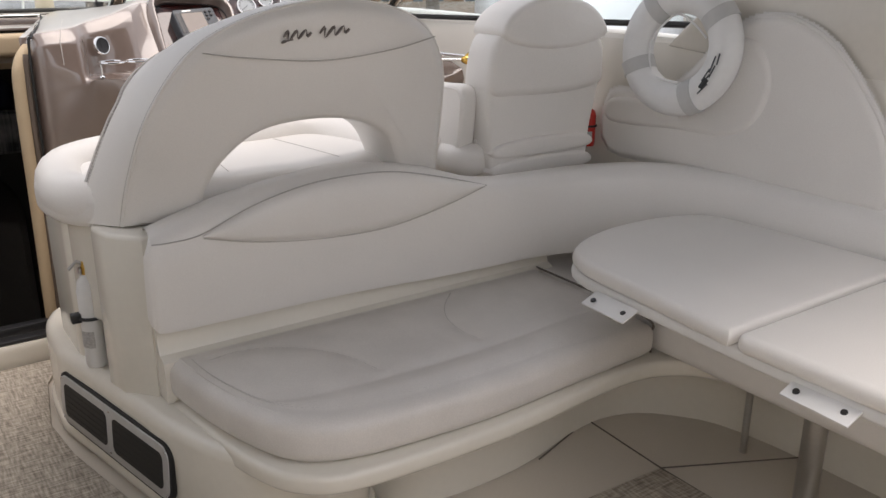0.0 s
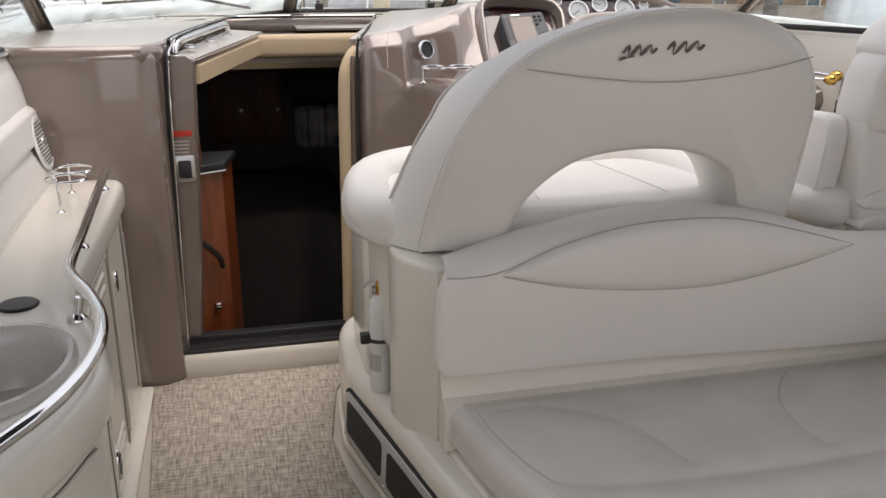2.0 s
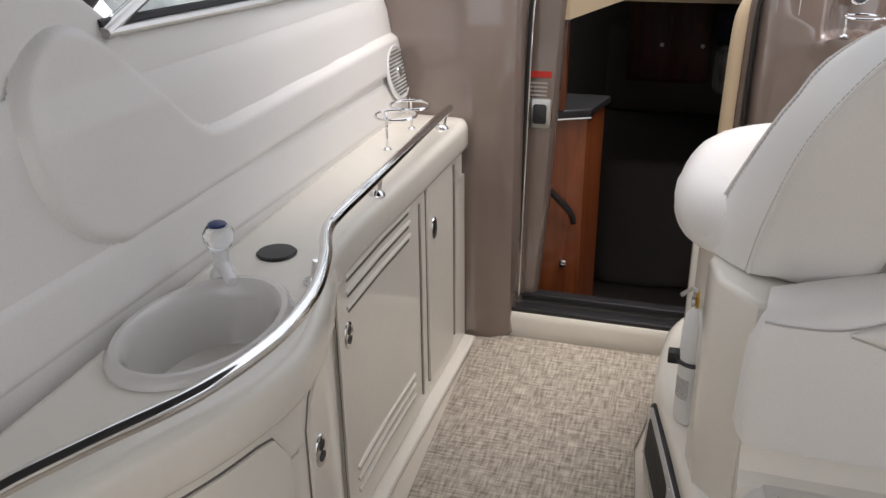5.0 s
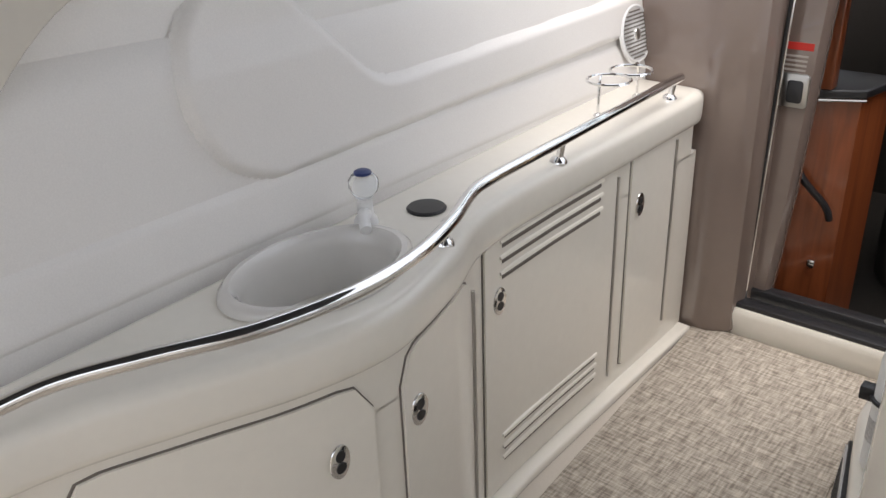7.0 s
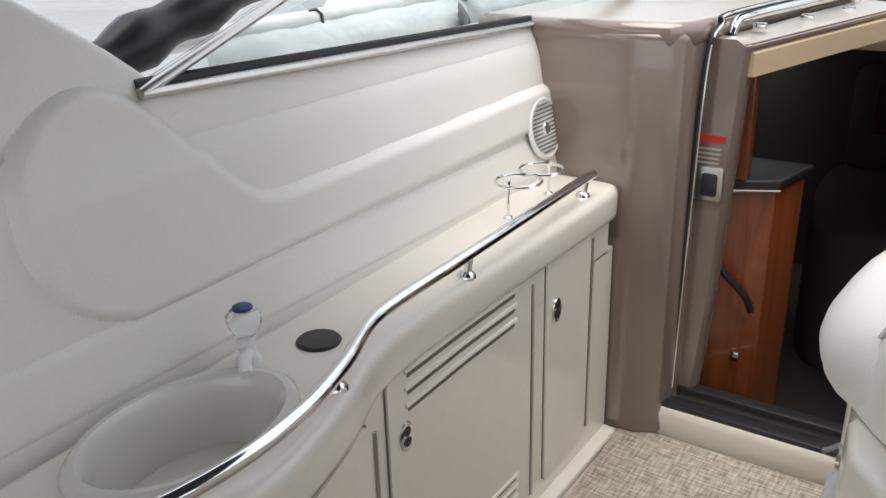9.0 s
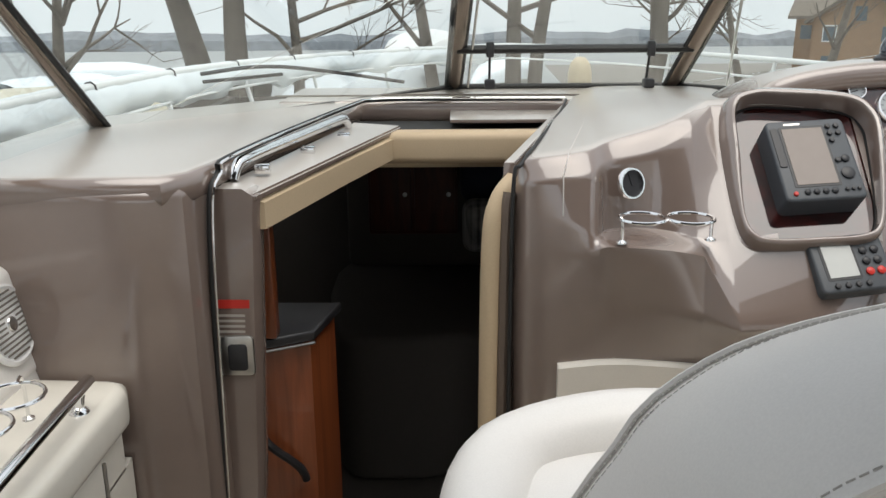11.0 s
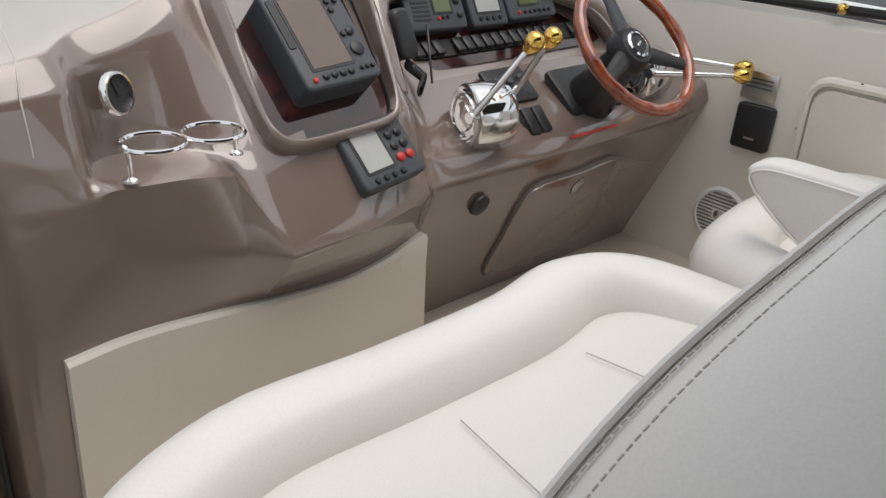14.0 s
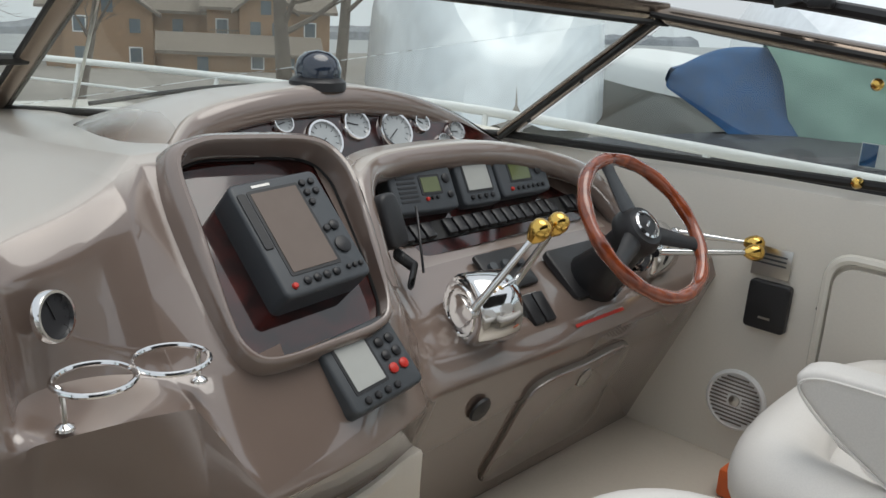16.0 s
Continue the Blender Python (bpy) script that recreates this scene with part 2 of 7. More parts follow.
def plane_frame(origin, right, up):
    """A pose whose x runs along right, y along up and z out of the surface."""
    x = Vector(right).normalized()
    y = Vector(up)
    y = (y - x * y.dot(x)).normalized()
    z = x.cross(y)
    m = Matrix((x, y, z)).transposed().to_4x4()
    m.translation = origin
    return m


# ---- large structure ----
def structure(name, bm, mat, label, category, smooth=True):
    return tagged(part(name, bm, mat, smooth=smooth), label, category, kind="structure")


floor = structure("floor", box(-0.6, -1.2, -0.06, 3.5, 3.76, 0.0), DECK, "pale fibreglass cockpit floor with moulded edges", "floor")
carpet = tagged(part("carpet", prism([(0.245, 3.69), (0.36, 3.715), (1.04, 3.725), (0.94, 3.5), (0.885, 3.15), (0.91, 2.9), (1.0, 2.5), (1.1, 2.05), (1.25, 1.8), (2.0, 1.74), (2.48, 1.72), (2.5, 1.2), (2.5, -1.0), (0.36, -1.0), (0.34, 2.1), (0.30, 2.75)], "z", 0.004, 0.016, 0.004), CARPET), "grey-beige woven carpet laid on the cockpit floor", "carpet")

# port side: liner above the wet bar, coaming and side deck
wall_port = structure("wall_port", prism([(0.01, 0.8), (-0.04, 1.0), (-0.075, 1.2), (-0.10, 1.27), (-0.13, 1.295), (-0.32, 1.29), (-0.42, 1.2), (-0.45, 0.0), (-0.02, 0.0)], "y", -1.2, 3.74, 0.0), VINYL, "cream moulded side liner above the wet bar", "wall")
coaming = [(2.22, 1.347), (2.31, 1.342), (3.0, 1.325), (3.745, 1.305)]
structure("coaming_port", loft([[(-0.092, y, 1.25), (-0.106, y, zt - 0.012), (-0.12, y, zt), (-0.20, y, zt - 0.004), (-0.25, y, 1.25)] for y, zt in coaming]), VINYL, "white coaming under the side window", "coaming")
bulkhead_port = thing("bulkhead_port", (0.2, 3.7, 0), "glossy taupe moulded bulkhead beside the companionway", "bulkhead", kind="structure")
bk = [(-0.30, 3.74), (-0.05, 3.70), (0.15, 3.675), (0.30, 3.68), (0.365, 3.72), (0.385, 3.80), (0.40, 3.92), (-0.30, 3.92)]
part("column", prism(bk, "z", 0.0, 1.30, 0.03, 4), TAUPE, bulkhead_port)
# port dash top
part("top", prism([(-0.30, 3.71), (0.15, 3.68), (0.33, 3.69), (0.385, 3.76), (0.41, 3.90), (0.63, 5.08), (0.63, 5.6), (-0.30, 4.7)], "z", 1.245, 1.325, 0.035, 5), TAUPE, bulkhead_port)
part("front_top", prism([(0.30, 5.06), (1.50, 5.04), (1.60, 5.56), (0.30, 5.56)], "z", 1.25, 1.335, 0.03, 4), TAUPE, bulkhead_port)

# starboard side
wall_starboard = structure("wall_starboard", prism([(3.10, 0.0), (3.12, 0.9), (3.15, 1.25), (3.165, 1.30), (3.20, 1.318), (3.25, 1.30), (3.30, 1.20), (3.58, 1.10), (3.6, 1.0), (3.6, 0.0)], "y", -1.2, 5.0), GEL_MATT, "cream moulded side liner with rolled coaming", "wall")
wall_aft = structure("wall_aft", box(-0.5, -1.3, 0, 3.6, -1.2, 1.25, 0.03), GEL, "cream transom wall", "wall")

# helm platform
platform = structure("platform", prism([(1.12, 3.05), (1.12, 3.80), (2.05, 3.86), (2.15, 4.1), (3.12, 4.1), (3.12, 2.62), (1.16, 2.62)], "z", 0.0, 0.52, 0.01), DECK, "pale raised helm platform", "platform")

# companionway sill and cabin
sill = structure("sill", prism([(3.745, 0.0), (3.725, 0.085), (3.735, 0.108), (3.90, 0.11), (3.90, 0.0)], "x", 0.36, 1.13, 0.0), GEL, "cream moulded companionway sill", "sill")
track = structure("threshold", joined(box(0.36, 3.74, 0.108, 1.10, 3.80, 0.125, 0.004), box(0.36, 3.82, 0.108, 1.10, 3.87, 0.15, 0.004)), BLACK, "black sliding-door track on the sill", "threshold")
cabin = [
    ("cabin_floor", box(-0.8, 3.9, -0.75, 2.4, 7.2, -0.70), DARK, "cabin floor coloured dark for the unlit cabin"),
    ("cabin_wall_port", box(-0.45, 3.93, -0.7, -0.40, 7.2, 1.12), DARK, "cabin side wall coloured dark for the unlit cabin"),
    ("cabin_wall_starboard", box(1.95, 5.1, -0.7, 1.99, 7.2, 1.12), DARK, "cabin side wall coloured dark for the unlit cabin"),
    ("cabin_wall_forward", box(-0.8, 7.2, -0.75, 2.4, 7.25, 1.12), DARK, "cabin forward wall coloured dark for the unlit cabin"),
    ("cabin_wall_aft", box(-0.6, 3.88, -0.75, 1.3, 3.92, 0.10), DARK, "wall under the sill coloured dark for the unlit cabin"),
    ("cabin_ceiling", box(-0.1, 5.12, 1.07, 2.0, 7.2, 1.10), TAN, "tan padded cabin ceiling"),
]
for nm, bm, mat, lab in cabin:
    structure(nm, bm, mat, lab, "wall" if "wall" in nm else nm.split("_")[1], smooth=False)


# ---- helm console ----
STATIONS = [
    (1.11, [(3.90, 0.0), (3.88, 0.5), (3.86, 0.85), (3.855, 1.0), (3.855, 1.12), (3.86, 1.2), (3.87, 1.26), (3.90, 1.30), (4.4, 1.33), (5.5, 1.33)]),
    (1.135, [(3.84, 0.0), (3.825, 0.5), (3.81, 0.85), (3.805, 1.0), (3.805, 1.12), (3.81, 1.2), (3.82, 1.28), (3.86, 1.33), (4.4, 1.35), (5.5, 1.335)]),
    (1.20, [(3.83, 0.0), (3.81, 0.5), (3.795, 0.85), (3.785, 1.0), (3.785, 1.12), (3.79, 1.2), (3.81, 1.29), (3.85, 1.34), (4.4, 1.36), (5.5, 1.34)]),
    (1.28, [(3.83, 0.0), (3.81, 0.5), (3.792, 0.85), (3.772, 1.0), (3.758, 1.13), (3.768, 1.17), (3.815, 1.30), (3.87, 1.35), (4.4, 1.37), (5.5, 1.34)]),
    (1.305, [(3.83, 0.0), (3.81, 0.5), (3.791, 0.85), (3.767, 1.0), (3.740, 1.150), (3.80, 1.162), (3.845, 1.31), (3.90, 1.355), (4.4, 1.375), (5.5, 1.34)]),
    (1.34, [(3.83, 0.0), (3.81, 0.5), (3.788, 0.85), (3.761, 1.0), (3.731, 1.152), (3.865, 1.160), (3.89, 1.32), (3.935, 1.365), (4.4, 1.38), (5.5, 1.34)]),
    (1.45, [(3.83, 0.0), (3.81, 0.5), (3.78, 0.85), (3.745, 1.0), (3.732, 1.145), (3.875, 1.156), (3.905, 1.335), (3.95, 1.39), (4.4, 1.39), (5.5, 1.34)]),
    (1.535, [(3.83, 0.0), (3.81, 0.5), (3.775, 0.85), (3.715, 0.985), (3.748, 1.125), (3.815, 1.150), (3.945, 1.385), (4.0, 1.42), (4.4, 1.40), (5.5, 1.34)]),
    (1.602, [(3.83, 0.0), (3.81, 0.5), (3.768, 0.85), (3.66, 0.975), (3.665, 0.992), (3.785, 1.148), (4.03, 1.43), (4.07, 1.44), (4.4, 1.41), (5.5, 1.34)]),
    (1.80, [(3.83, 0.0), (3.82, 0.5), (3.77, 0.85), (3.67, 0.985), (3.69, 1.02), (3.795, 1.175), (4.04, 1.43), (4.08, 1.44), (4.4, 1.40), (5.5, 1.34)]),
    (1.98, [(3.86, 0.0), (3.84, 0.5), (3.79, 0.85), (3.72, 0.985), (3.74, 1.02), (3.80, 1.165), (4.02, 1.39), (4.06, 1.40), (4.4, 1.35), (5.5, 1.34)]),
    (2.04, [(3.95, 0.5), (3.90, 0.6), (3.80, 0.85), (3.755, 0.98), (3.785, 1.03), (3.87, 1.16), (4.0, 1.32), (4.08, 1.345), (4.5, 1.33), (5.5, 1.33)]),
    (2.15, [(3.95, 0.5), (3.91, 0.6), (3.80, 0.85), (3.765, 0.98), (3.795, 1.03), (4.0, 1.165), (4.17, 1.335), (4.21, 1.34), (4.5, 1.31), (5.5, 1.33)]),
    (2.55, [(3.95, 0.5), (3.91, 0.6), (3.79, 0.87), (3.755, 0.98), (3.785, 1.02), (4.03, 1.165), (4.20, 1.345), (4.24, 1.345), (4.5, 1.30), (5.3, 1.33)]),
    (2.90, [(3.95, 0.5), (3.91, 0.6), (3.79, 0.87), (3.755, 0.98), (3.785, 1.03), (4.02, 1.16), (4.10, 1.26), (4.18, 1.29), (4.5, 1.32), (4.9, 1.33)]),
    (3.05, [(3.95, 0.5), (3.91, 0.6), (3.78, 0.88), (3.735, 1.00), (3.76, 1.05), (3.99, 1.14), (4.06, 1.20), (4.15, 1.24), (4.5, 1.30), (4.7, 1.32)]),
    (3.13, [(3.95, 0.5), (3.91, 0.6), (3.78, 0.90), (3.73, 1.03), (3.75, 1.08), (3.97, 1.14), (4.04, 1.19), (4.12, 1.23), (4.5, 1.29), (4.6, 1.31)]),
]


def console_shell():
    rows = []
    for x, prof in STATIONS:
        row = []
        for i in range(len(prof) - 1):
            a, b = Vector(prof[i]), Vector(prof[i + 1])
            d = (b - a)
            for t in (0.0, 0.07, 0.5, 0.93):
                row.append(Vector((x, *(a + d * t))))
        row.append(Vector((x, *prof[-1])))
        rows.append(row)
    # soften the corners of every section
    for row in rows:
        src = [p.copy() for p in row]
        for i in range(1, len(row) - 1):
            row[i] = src[i] * 0.7 + (src[i - 1] + src[i + 1]) * 0.15
    dense = []
    cut = [x for x, _ in STATIONS].index(1.535)
    cols = []
    for i in range(len(rows[0])):
        a, b = rows[cut][i], rows[cut + 1][i]
        cols.append(catmull([r[i] for r in rows[:cut + 1]], 5) + [a.lerp(b, t) for t in (0.06, 0.5, 0.94)] + catmull([r[i] for r in rows[cut + 1:]], 5))
        c, k = cols[-1], 5 * cut
        c[k + 5:k + 5] = [c[k + 4].lerp(c[k + 5], 0.15)]
        c[k:k] = [c[k - 1].lerp(c[k], 0.8)]
    for k in range(len(cols[0])):
        dense.append([c[k] for c in cols])
    # fair the port end along its length
    for _ in range(4):
        for k in range(3, 5 * cut - 2):
            for i in range(len(dense[k])):
                dense[k][i] = dense[k][i] * 0.5 + (dense[k - 1][i] + dense[k + 1][i]) * 0.25
    for row in dense:
        for p in row:
            p.x += max(0.0, p.y - 3.87) * 0.235 * max(0.0, min(1.0, (1.65 - p.x) / 0.5))
    bm = loft(dense, closed=False)
    inv = plane_frame((1.78, 3.80, 1.20), (1, 0, 0), (0, 0.70, 0.714)).inverted()
    hole = []
    for f in bm.faces:
        c = inv @ f.calc_center_median()
        if abs(c.x - 0.021) < 0.157 and -0.04 < c.y < 0.325 and abs(c.z) < 0.12:
            hole.append(f)
    bmesh.ops.delete(bm, geom=hole, context="FACES")
    return bm


console = thing("helm_console", (2.1, 3.9, 0), "glossy taupe moulded helm console with instrument pods", "console", kind="structure")
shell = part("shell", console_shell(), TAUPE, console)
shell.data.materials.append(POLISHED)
# lower front takes the taupe copy without the painted-on top light
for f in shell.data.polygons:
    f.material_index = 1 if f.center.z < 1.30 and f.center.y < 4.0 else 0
part("end_wall", prism([(1.085, 3.90), (1.112, 3.90), (1.40, 5.1), (1.372, 5.1)], "z", 0.1, 1.315, 0.004), TAUPE, console)


def shell_y(x, z):
    """Depth of the console's lower front at a place."""
    def at(prof):
        for (y0, z0), (y1, z1) in zip(prof[:4], prof[1:5]):
            if z <= z1:
                return y0 + (y1 - y0) * (z - z0) / (z1 - z0)
        return prof[3][0]
    for (x0, p0), (x1, p1) in zip(STATIONS, STATIONS[1:]):
        if x <= x1:
            t = (x - x0) / (x1 - x0)
            return at(p0) * (1 - t) + at(p1) * t
    return at(STATIONS[-1][1])


def lower_panel():
    tops = catmull([(1.215, 0.842, 0), (1.35, 0.857, 0), (1.5, 0.852, 0), (1.65, 0.84, 0), (1.8, 0.83, 0), (1.93, 0.84, 0), (2.0, 0.862, 0), (2.035, 0.865, 0)], 4)
    rings = []
    for p in tops:
        zs = [0.52, 0.6, 0.7, 0.78, p.y - 0.008, p.y]
        xs = [p.x + max(0.0, (p.x - 1.7) / 0.335) * 0.05 * (p.y - z) / 0.3 for z in zs]
        front = [(x, shell_y(min(x, 1.95), z) + 0.08 * max(0.0, x - 1.95) - (0.02 if k < 5 else 0.012), z) for k, (x, z) in enumerate(zip(xs, zs))]
        back = [(x, shell_y(min(x, 1.95), z) + 0.02 + 0.5 * max(0.0, x - 1.90), z) for x, z in reversed(list(zip(xs, zs)))]
        rings.append(front + back)
    return loft(rings)


part("lower_panel", lower_panel(), GEL_MATT, console, "cream panel under the console")

# ---- windshield ----
PC, SC = Vector((-0.12, 4.54, 1.285)), Vector((3.15, 4.55, 1.31))
PL, PR = Vector((0.96, 5.45, 1.345)), Vector((1.86, 5.45, 1.345))
PCt, SCt = Vector((-0.17, 4.04, 1.72)), Vector((3.22, 4.05, 1.72))
PLt, PRt = Vector((1.005, 4.72, 1.80)), Vector((1.875, 4.72, 1.80))
PA, SA = Vector((-0.115, 2.31, 1.352)), Vector((3.22, 2.0, 1.38))
PAt, SAt = Vector((-0.15, 2.78, 1.50)), Vector((3.22, 2.6, 1.55))
windshield = thing("windshield", (1.5, 4.6, 1.3), "raked windshield of clear panes in bronze metal frames", "windshield", kind="structure")


def pane(name, corners):
    bm = bmesh.new()
    a = [bm.verts.new(c) for c in corners]
    nrm = (Vector(corners[1]) - Vector(corners[0])).cross(Vector(corners[3]) - Vector(corners[0])).normalized() * 0.004
    b = [bm.verts.new(Vector(c) + nrm) for c in corners]
    bm.faces.new(a)
    bm.faces.new(b)
    for i in range(4):
        bm.faces.new((a[i], a[(i + 1) % 4], b[(i + 1) % 4], b[i]))
    ob = part(name, bm, GLASS, windshield, smooth=False)
    ob.visible_shadow = False
    return ob


pane("pane", (PC, PL, PLt, PCt))
pane("pane", (PL, PR, PRt, PLt))
pane("pane", (PR, SC, SCt, PRt))
pane("pane", (PA, PC + Vector((0, -0.05, 0)), PCt + Vector((0, -0.05, 0)), PAt))
pane("pane", (SC + Vector((0, -0.05, 0)), SA, SAt, SCt + Vector((0, -0.05, 0))))
for name, a, b, r in (("corner_post", PC, PCt, 0.034), ("corner_post", SC, SCt, 0.04), ("centre_post", PL, PLt, 0.030), ("centre_post", PR, PRt, 0.034),
                      ("header", PCt, PLt, 0.026), ("header", PLt, PRt, 0.026), ("header", PRt, SCt, 0.045), ("side_header", SCt, SAt, 0.06), ("side_header", PCt, PAt, 0.04)):
    post = part(name, tube([a, a.lerp(b, 0.5), b], r, n=12, flat=0.45, up=(0, 0.7, 0.7)), BRONZE, windshield)
    side = (b - a).cross(Vector((0, -0.6, 0.8))).normalized() * r
    for sg in (-1, 1):
        part("gasket", tube([a + side * sg, a.lerp(b, 0.5) + side * sg, b + side * sg], 0.009, n=6), RUBBER, post)
for a, b in ((PC, PL), (PL, PR), (PR, SC), (SC, SA), (PA, PC)):
    part("sill_gasket", tube([a, a.lerp(b, 0.5), b], 0.013, n=8), RUBBER, windshield)
for a, b in ((PA, PC), (PA, PAt)):
    part("side_sill", tube([a + Vector((0.012, 0, -0.012)), a.lerp(b, 0.5) + Vector((0.012, 0, -0.012)), b + Vector((0.012, 0, -0.012))], 0.015, n=10, flat=0.7), STEEL, windshield)
# opening centre pane: dark bar, latches, thin stays
m0, m1 = PL.lerp(PLt, 0.36), PR.lerp(PRt, 0.36)
bar = part("centre_bar", tube([m0, m0.lerp(m1, 0.5), m1], 0.022, n=8, flat=0.8), RUBBER, windshield, "black cross bar of the opening pane")
for t in (0.14, 0.82):
    q = m0.lerp(m1, t)
    part("latch", joined(box(q.x - 0.015, q.y - 0.03, q.z - 0.03, q.x + 0.015, q.y + 0.0, q.z + 0.03, 0.006), box(q.x - 0.02, q.y - 0.02, PL.z + 0.015, q.x + 0.02, q.y + 0.03, PL.z + 0.05, 0.006), tube([q, (q.x, q.y + 0.05, PL.z + 0.04)], 0.005, n=6)), BLACK, bar)
for a, b in ((PL + Vector((0.06, -0.02, 0)), PLt + Vector((0.05, 0.02, -0.02))), (PR + Vector((0.2, -0.08, 0.0)), PRt + Vector((0.03, 0.05, -0.05)))):
    part("stay", tube([a, a.lerp(b, 0.5), b], 0.005, n=6), STEEL, windshield)
for p in (SC.lerp(SCt, 0.15), SC.lerp(SCt, 0.5), SCt.lerp(SAt, 0.2)):
    part("screw", lathe([(0.012, 0), (0.01, 0.004), (0, 0.005)], 10, Matrix.Translation(p + Vector((-0.012, -0.024, 0.0))) @ pose(0, 0, 0, 80, 0, 0)), RUBBER, windshield)
for q in (Vector((3.185, 3.42, 1.585)), Vector((3.175, 3.42, 1.345))):
    part("knob", lathe([(0.008, -0.01), (0.014, 0.0), (0.016, 0.012), (0.010, 0.024), (0.0, 0.026)], 12, plane_frame(q, (0, -1, 0), (0, 0, 1))), BRASS, windshield, "brass snap knob")

# black roll added to stand in for an unidentified dark patch outside
folded = thing("dark_filler", (-0.27, 2.6, 1.35), "black roll added to fill the dark patch past the side window", "canvas")
part("roll", tube(catmull([(-0.27, 2.28, 1.34), (-0.28, 2.45, 1.40), (-0.28, 2.65, 1.46), (-0.29, 2.9, 1.53)], 6), [0.05 + 0.008 * math.sin(k * 1.3) for k in range(19)], n=12), BLACK, folded)

# ---- wet bar ----
BACK_X = 0.0
FRONT = catmull([(0.13, 1.25), (0.16, 1.53), (0.235, 1.74), (0.30, 1.90), (0.335, 2.05), (0.33, 2.16), (0.285, 2.33), (0.225, 2.48), (0.205, 2.62), (0.20, 2.8), (0.20, 3.2), (0.20, 3.62)], 6)
FRONT = [(p[0] + 0.03, p[1]) for p in FRONT]
wet_bar = thing("wet_bar", (0.1, 2.6, 0), "cream moulded wet bar cabinet with curved front", "cabinet")
SINK = (0.165, 2.11, 0.128, 0.185)
part("body", prism([(x - 0.022, y) for x, y, *_ in FRONT] + [(0.205, 3.665), (-0.06, 3.68), (0.03, 1.25)], "z", 0.03, 0.66, 0.0), GEL, wet_bar)
part("apron", loft([[(x - 0.022, y, z) for x, y, *_ in FRONT] for z in (0.655, 0.76)], closed=False), GEL, wet_bar)
part("plinth", prism([(x + 0.02, y) for x, y, *_ in FRONT] + [(0.25, 3.66), (-0.06, 3.68), (0.03, 1.25)], "z", 0.0, 0.03, 0.008), GEL, wet_bar)


def counter():
    """Worktop whose top face is filled round an oval opening for the sink."""
    outer = [(x, y) for x, y, *_ in FRONT] + [(0.215, 3.66), (0.18, 3.672), (-0.055, 3.685), (-0.03, 3.3), (-0.005, 2.6), (0.02, 2.0), (0.04, 1.5), (0.05, 1.25)]
    bm = prism(outer, "z", 0.755, 0.862, 0.028, 4, both=True)
    top = max((f for f in bm.faces if f.normal.z > 0.9), key=lambda f: f.calc_area())
    rim = list(top.edges)
    bmesh.ops.delete(bm, geom=[top], context="FACES_ONLY")
    vs = [bm.verts.new((x, y, 0.862)) for x, y in ellipse(SINK[0], SINK[1], SINK[2], SINK[3], 40)]
    hole = [bm.edges.new((vs[i], vs[(i + 1) % 40])) for i in range(40)]
    bmesh.ops.triangle_fill(bm, use_beauty=True, edges=rim + hole)
    for f in [f for f in bm.faces if f.normal.z > 0.9 or f.normal.z < -0.9]:
        c = f.calc_center_median()
        if abs(c.z - 0.862) < 0.001 and ((c.x - SINK[0]) / SINK[2]) ** 2 + ((c.y - SINK[1]) / SINK[3]) ** 2 < 0.9 and all(((v.co.x - SINK[0]) / SINK[2]) ** 2 + ((v.co.y - SINK[1]) / SINK[3]) ** 2 < 1.01 for v in f.verts):
            bm.faces.remove(f)
    return bm


part("worktop", counter(), GEL, wet_bar)


# ---- seating ----
module = thing("seat_module", (1.3, 2.9, 0), "cream moulded seat base with an air vent in its side", "seat base")
base_out = catmull([(0.925, 3.12), (0.955, 3.40), (1.08, 3.50), (1.5, 3.4), (1.6, 2.7), (1.6, 2.1), (1.35, 2.02), (1.18, 2.10), (1.085, 2.33), (1.035, 2.56), (0.985, 2.80), (0.94, 3.0)], 6, True)
part("base", prism([p[:2] for p in base_out], "z", 0.0, 0.335, 0.035, 4), GEL, module)
foot = [((p[0] - 1.25) * 1.035 + 1.25, (p[1] - 2.8) * 1.02 + 2.8) for p in base_out]
part("foot", prism(foot, "z", 0.0, 0.07, 0.03, 4), GEL, module)
part("post", prism([(1.02, 2.72), (1.04, 2.62), (1.115, 2.525), (1.6, 2.60), (1.6, 2.85), (1.04, 2.80)], "z", 0.3, 0.845, 0.015, 3), GEL, module)
part("column", prism(rounded(0.985, 2.93, 1.30, 3.30, 0.06), "z", 0.3, 0.86, 0.01, 3), GEL, module)

bench = thing("bench", (2.0, 2.2, 0), "white vinyl L-shaped cockpit bench with stitched cushion", "bench")
lip = [p[:2] for p in catmull([(1.115, 2.60), (1.15, 2.30), (1.20, 2.02), (1.285, 1.87), (1.45, 1.805), (1.9, 1.79), (2.38, 1.83), (2.58, 1.79), (2.70, 1.66), (2.76, 1.46), (2.78, 1.1), (2.78, -1.1)], 5)]
part("ledge", prism(lip + [(3.11, -1.1), (3.11, 2.64), (1.115, 2.64)], "z", 0.285, 0.345, 0.018, 3), GEL, bench)
cush = [p[:2] for p in catmull([(1.125, 2.55), (1.15, 2.33), (1.20, 2.10), (1.28, 1.93), (1.42, 1.85), (1.65, 1.82), (1.9, 1.81), (2.2, 1.83), (2.545, 1.85)], 5)]
part("seat_cushion", prism(cush + [(2.56, 2.2), (2.60, 2.6), (1.14, 2.6)], "z", 0.345, 0.475, 0.045, 5), VINYL_DIRTY, bench)
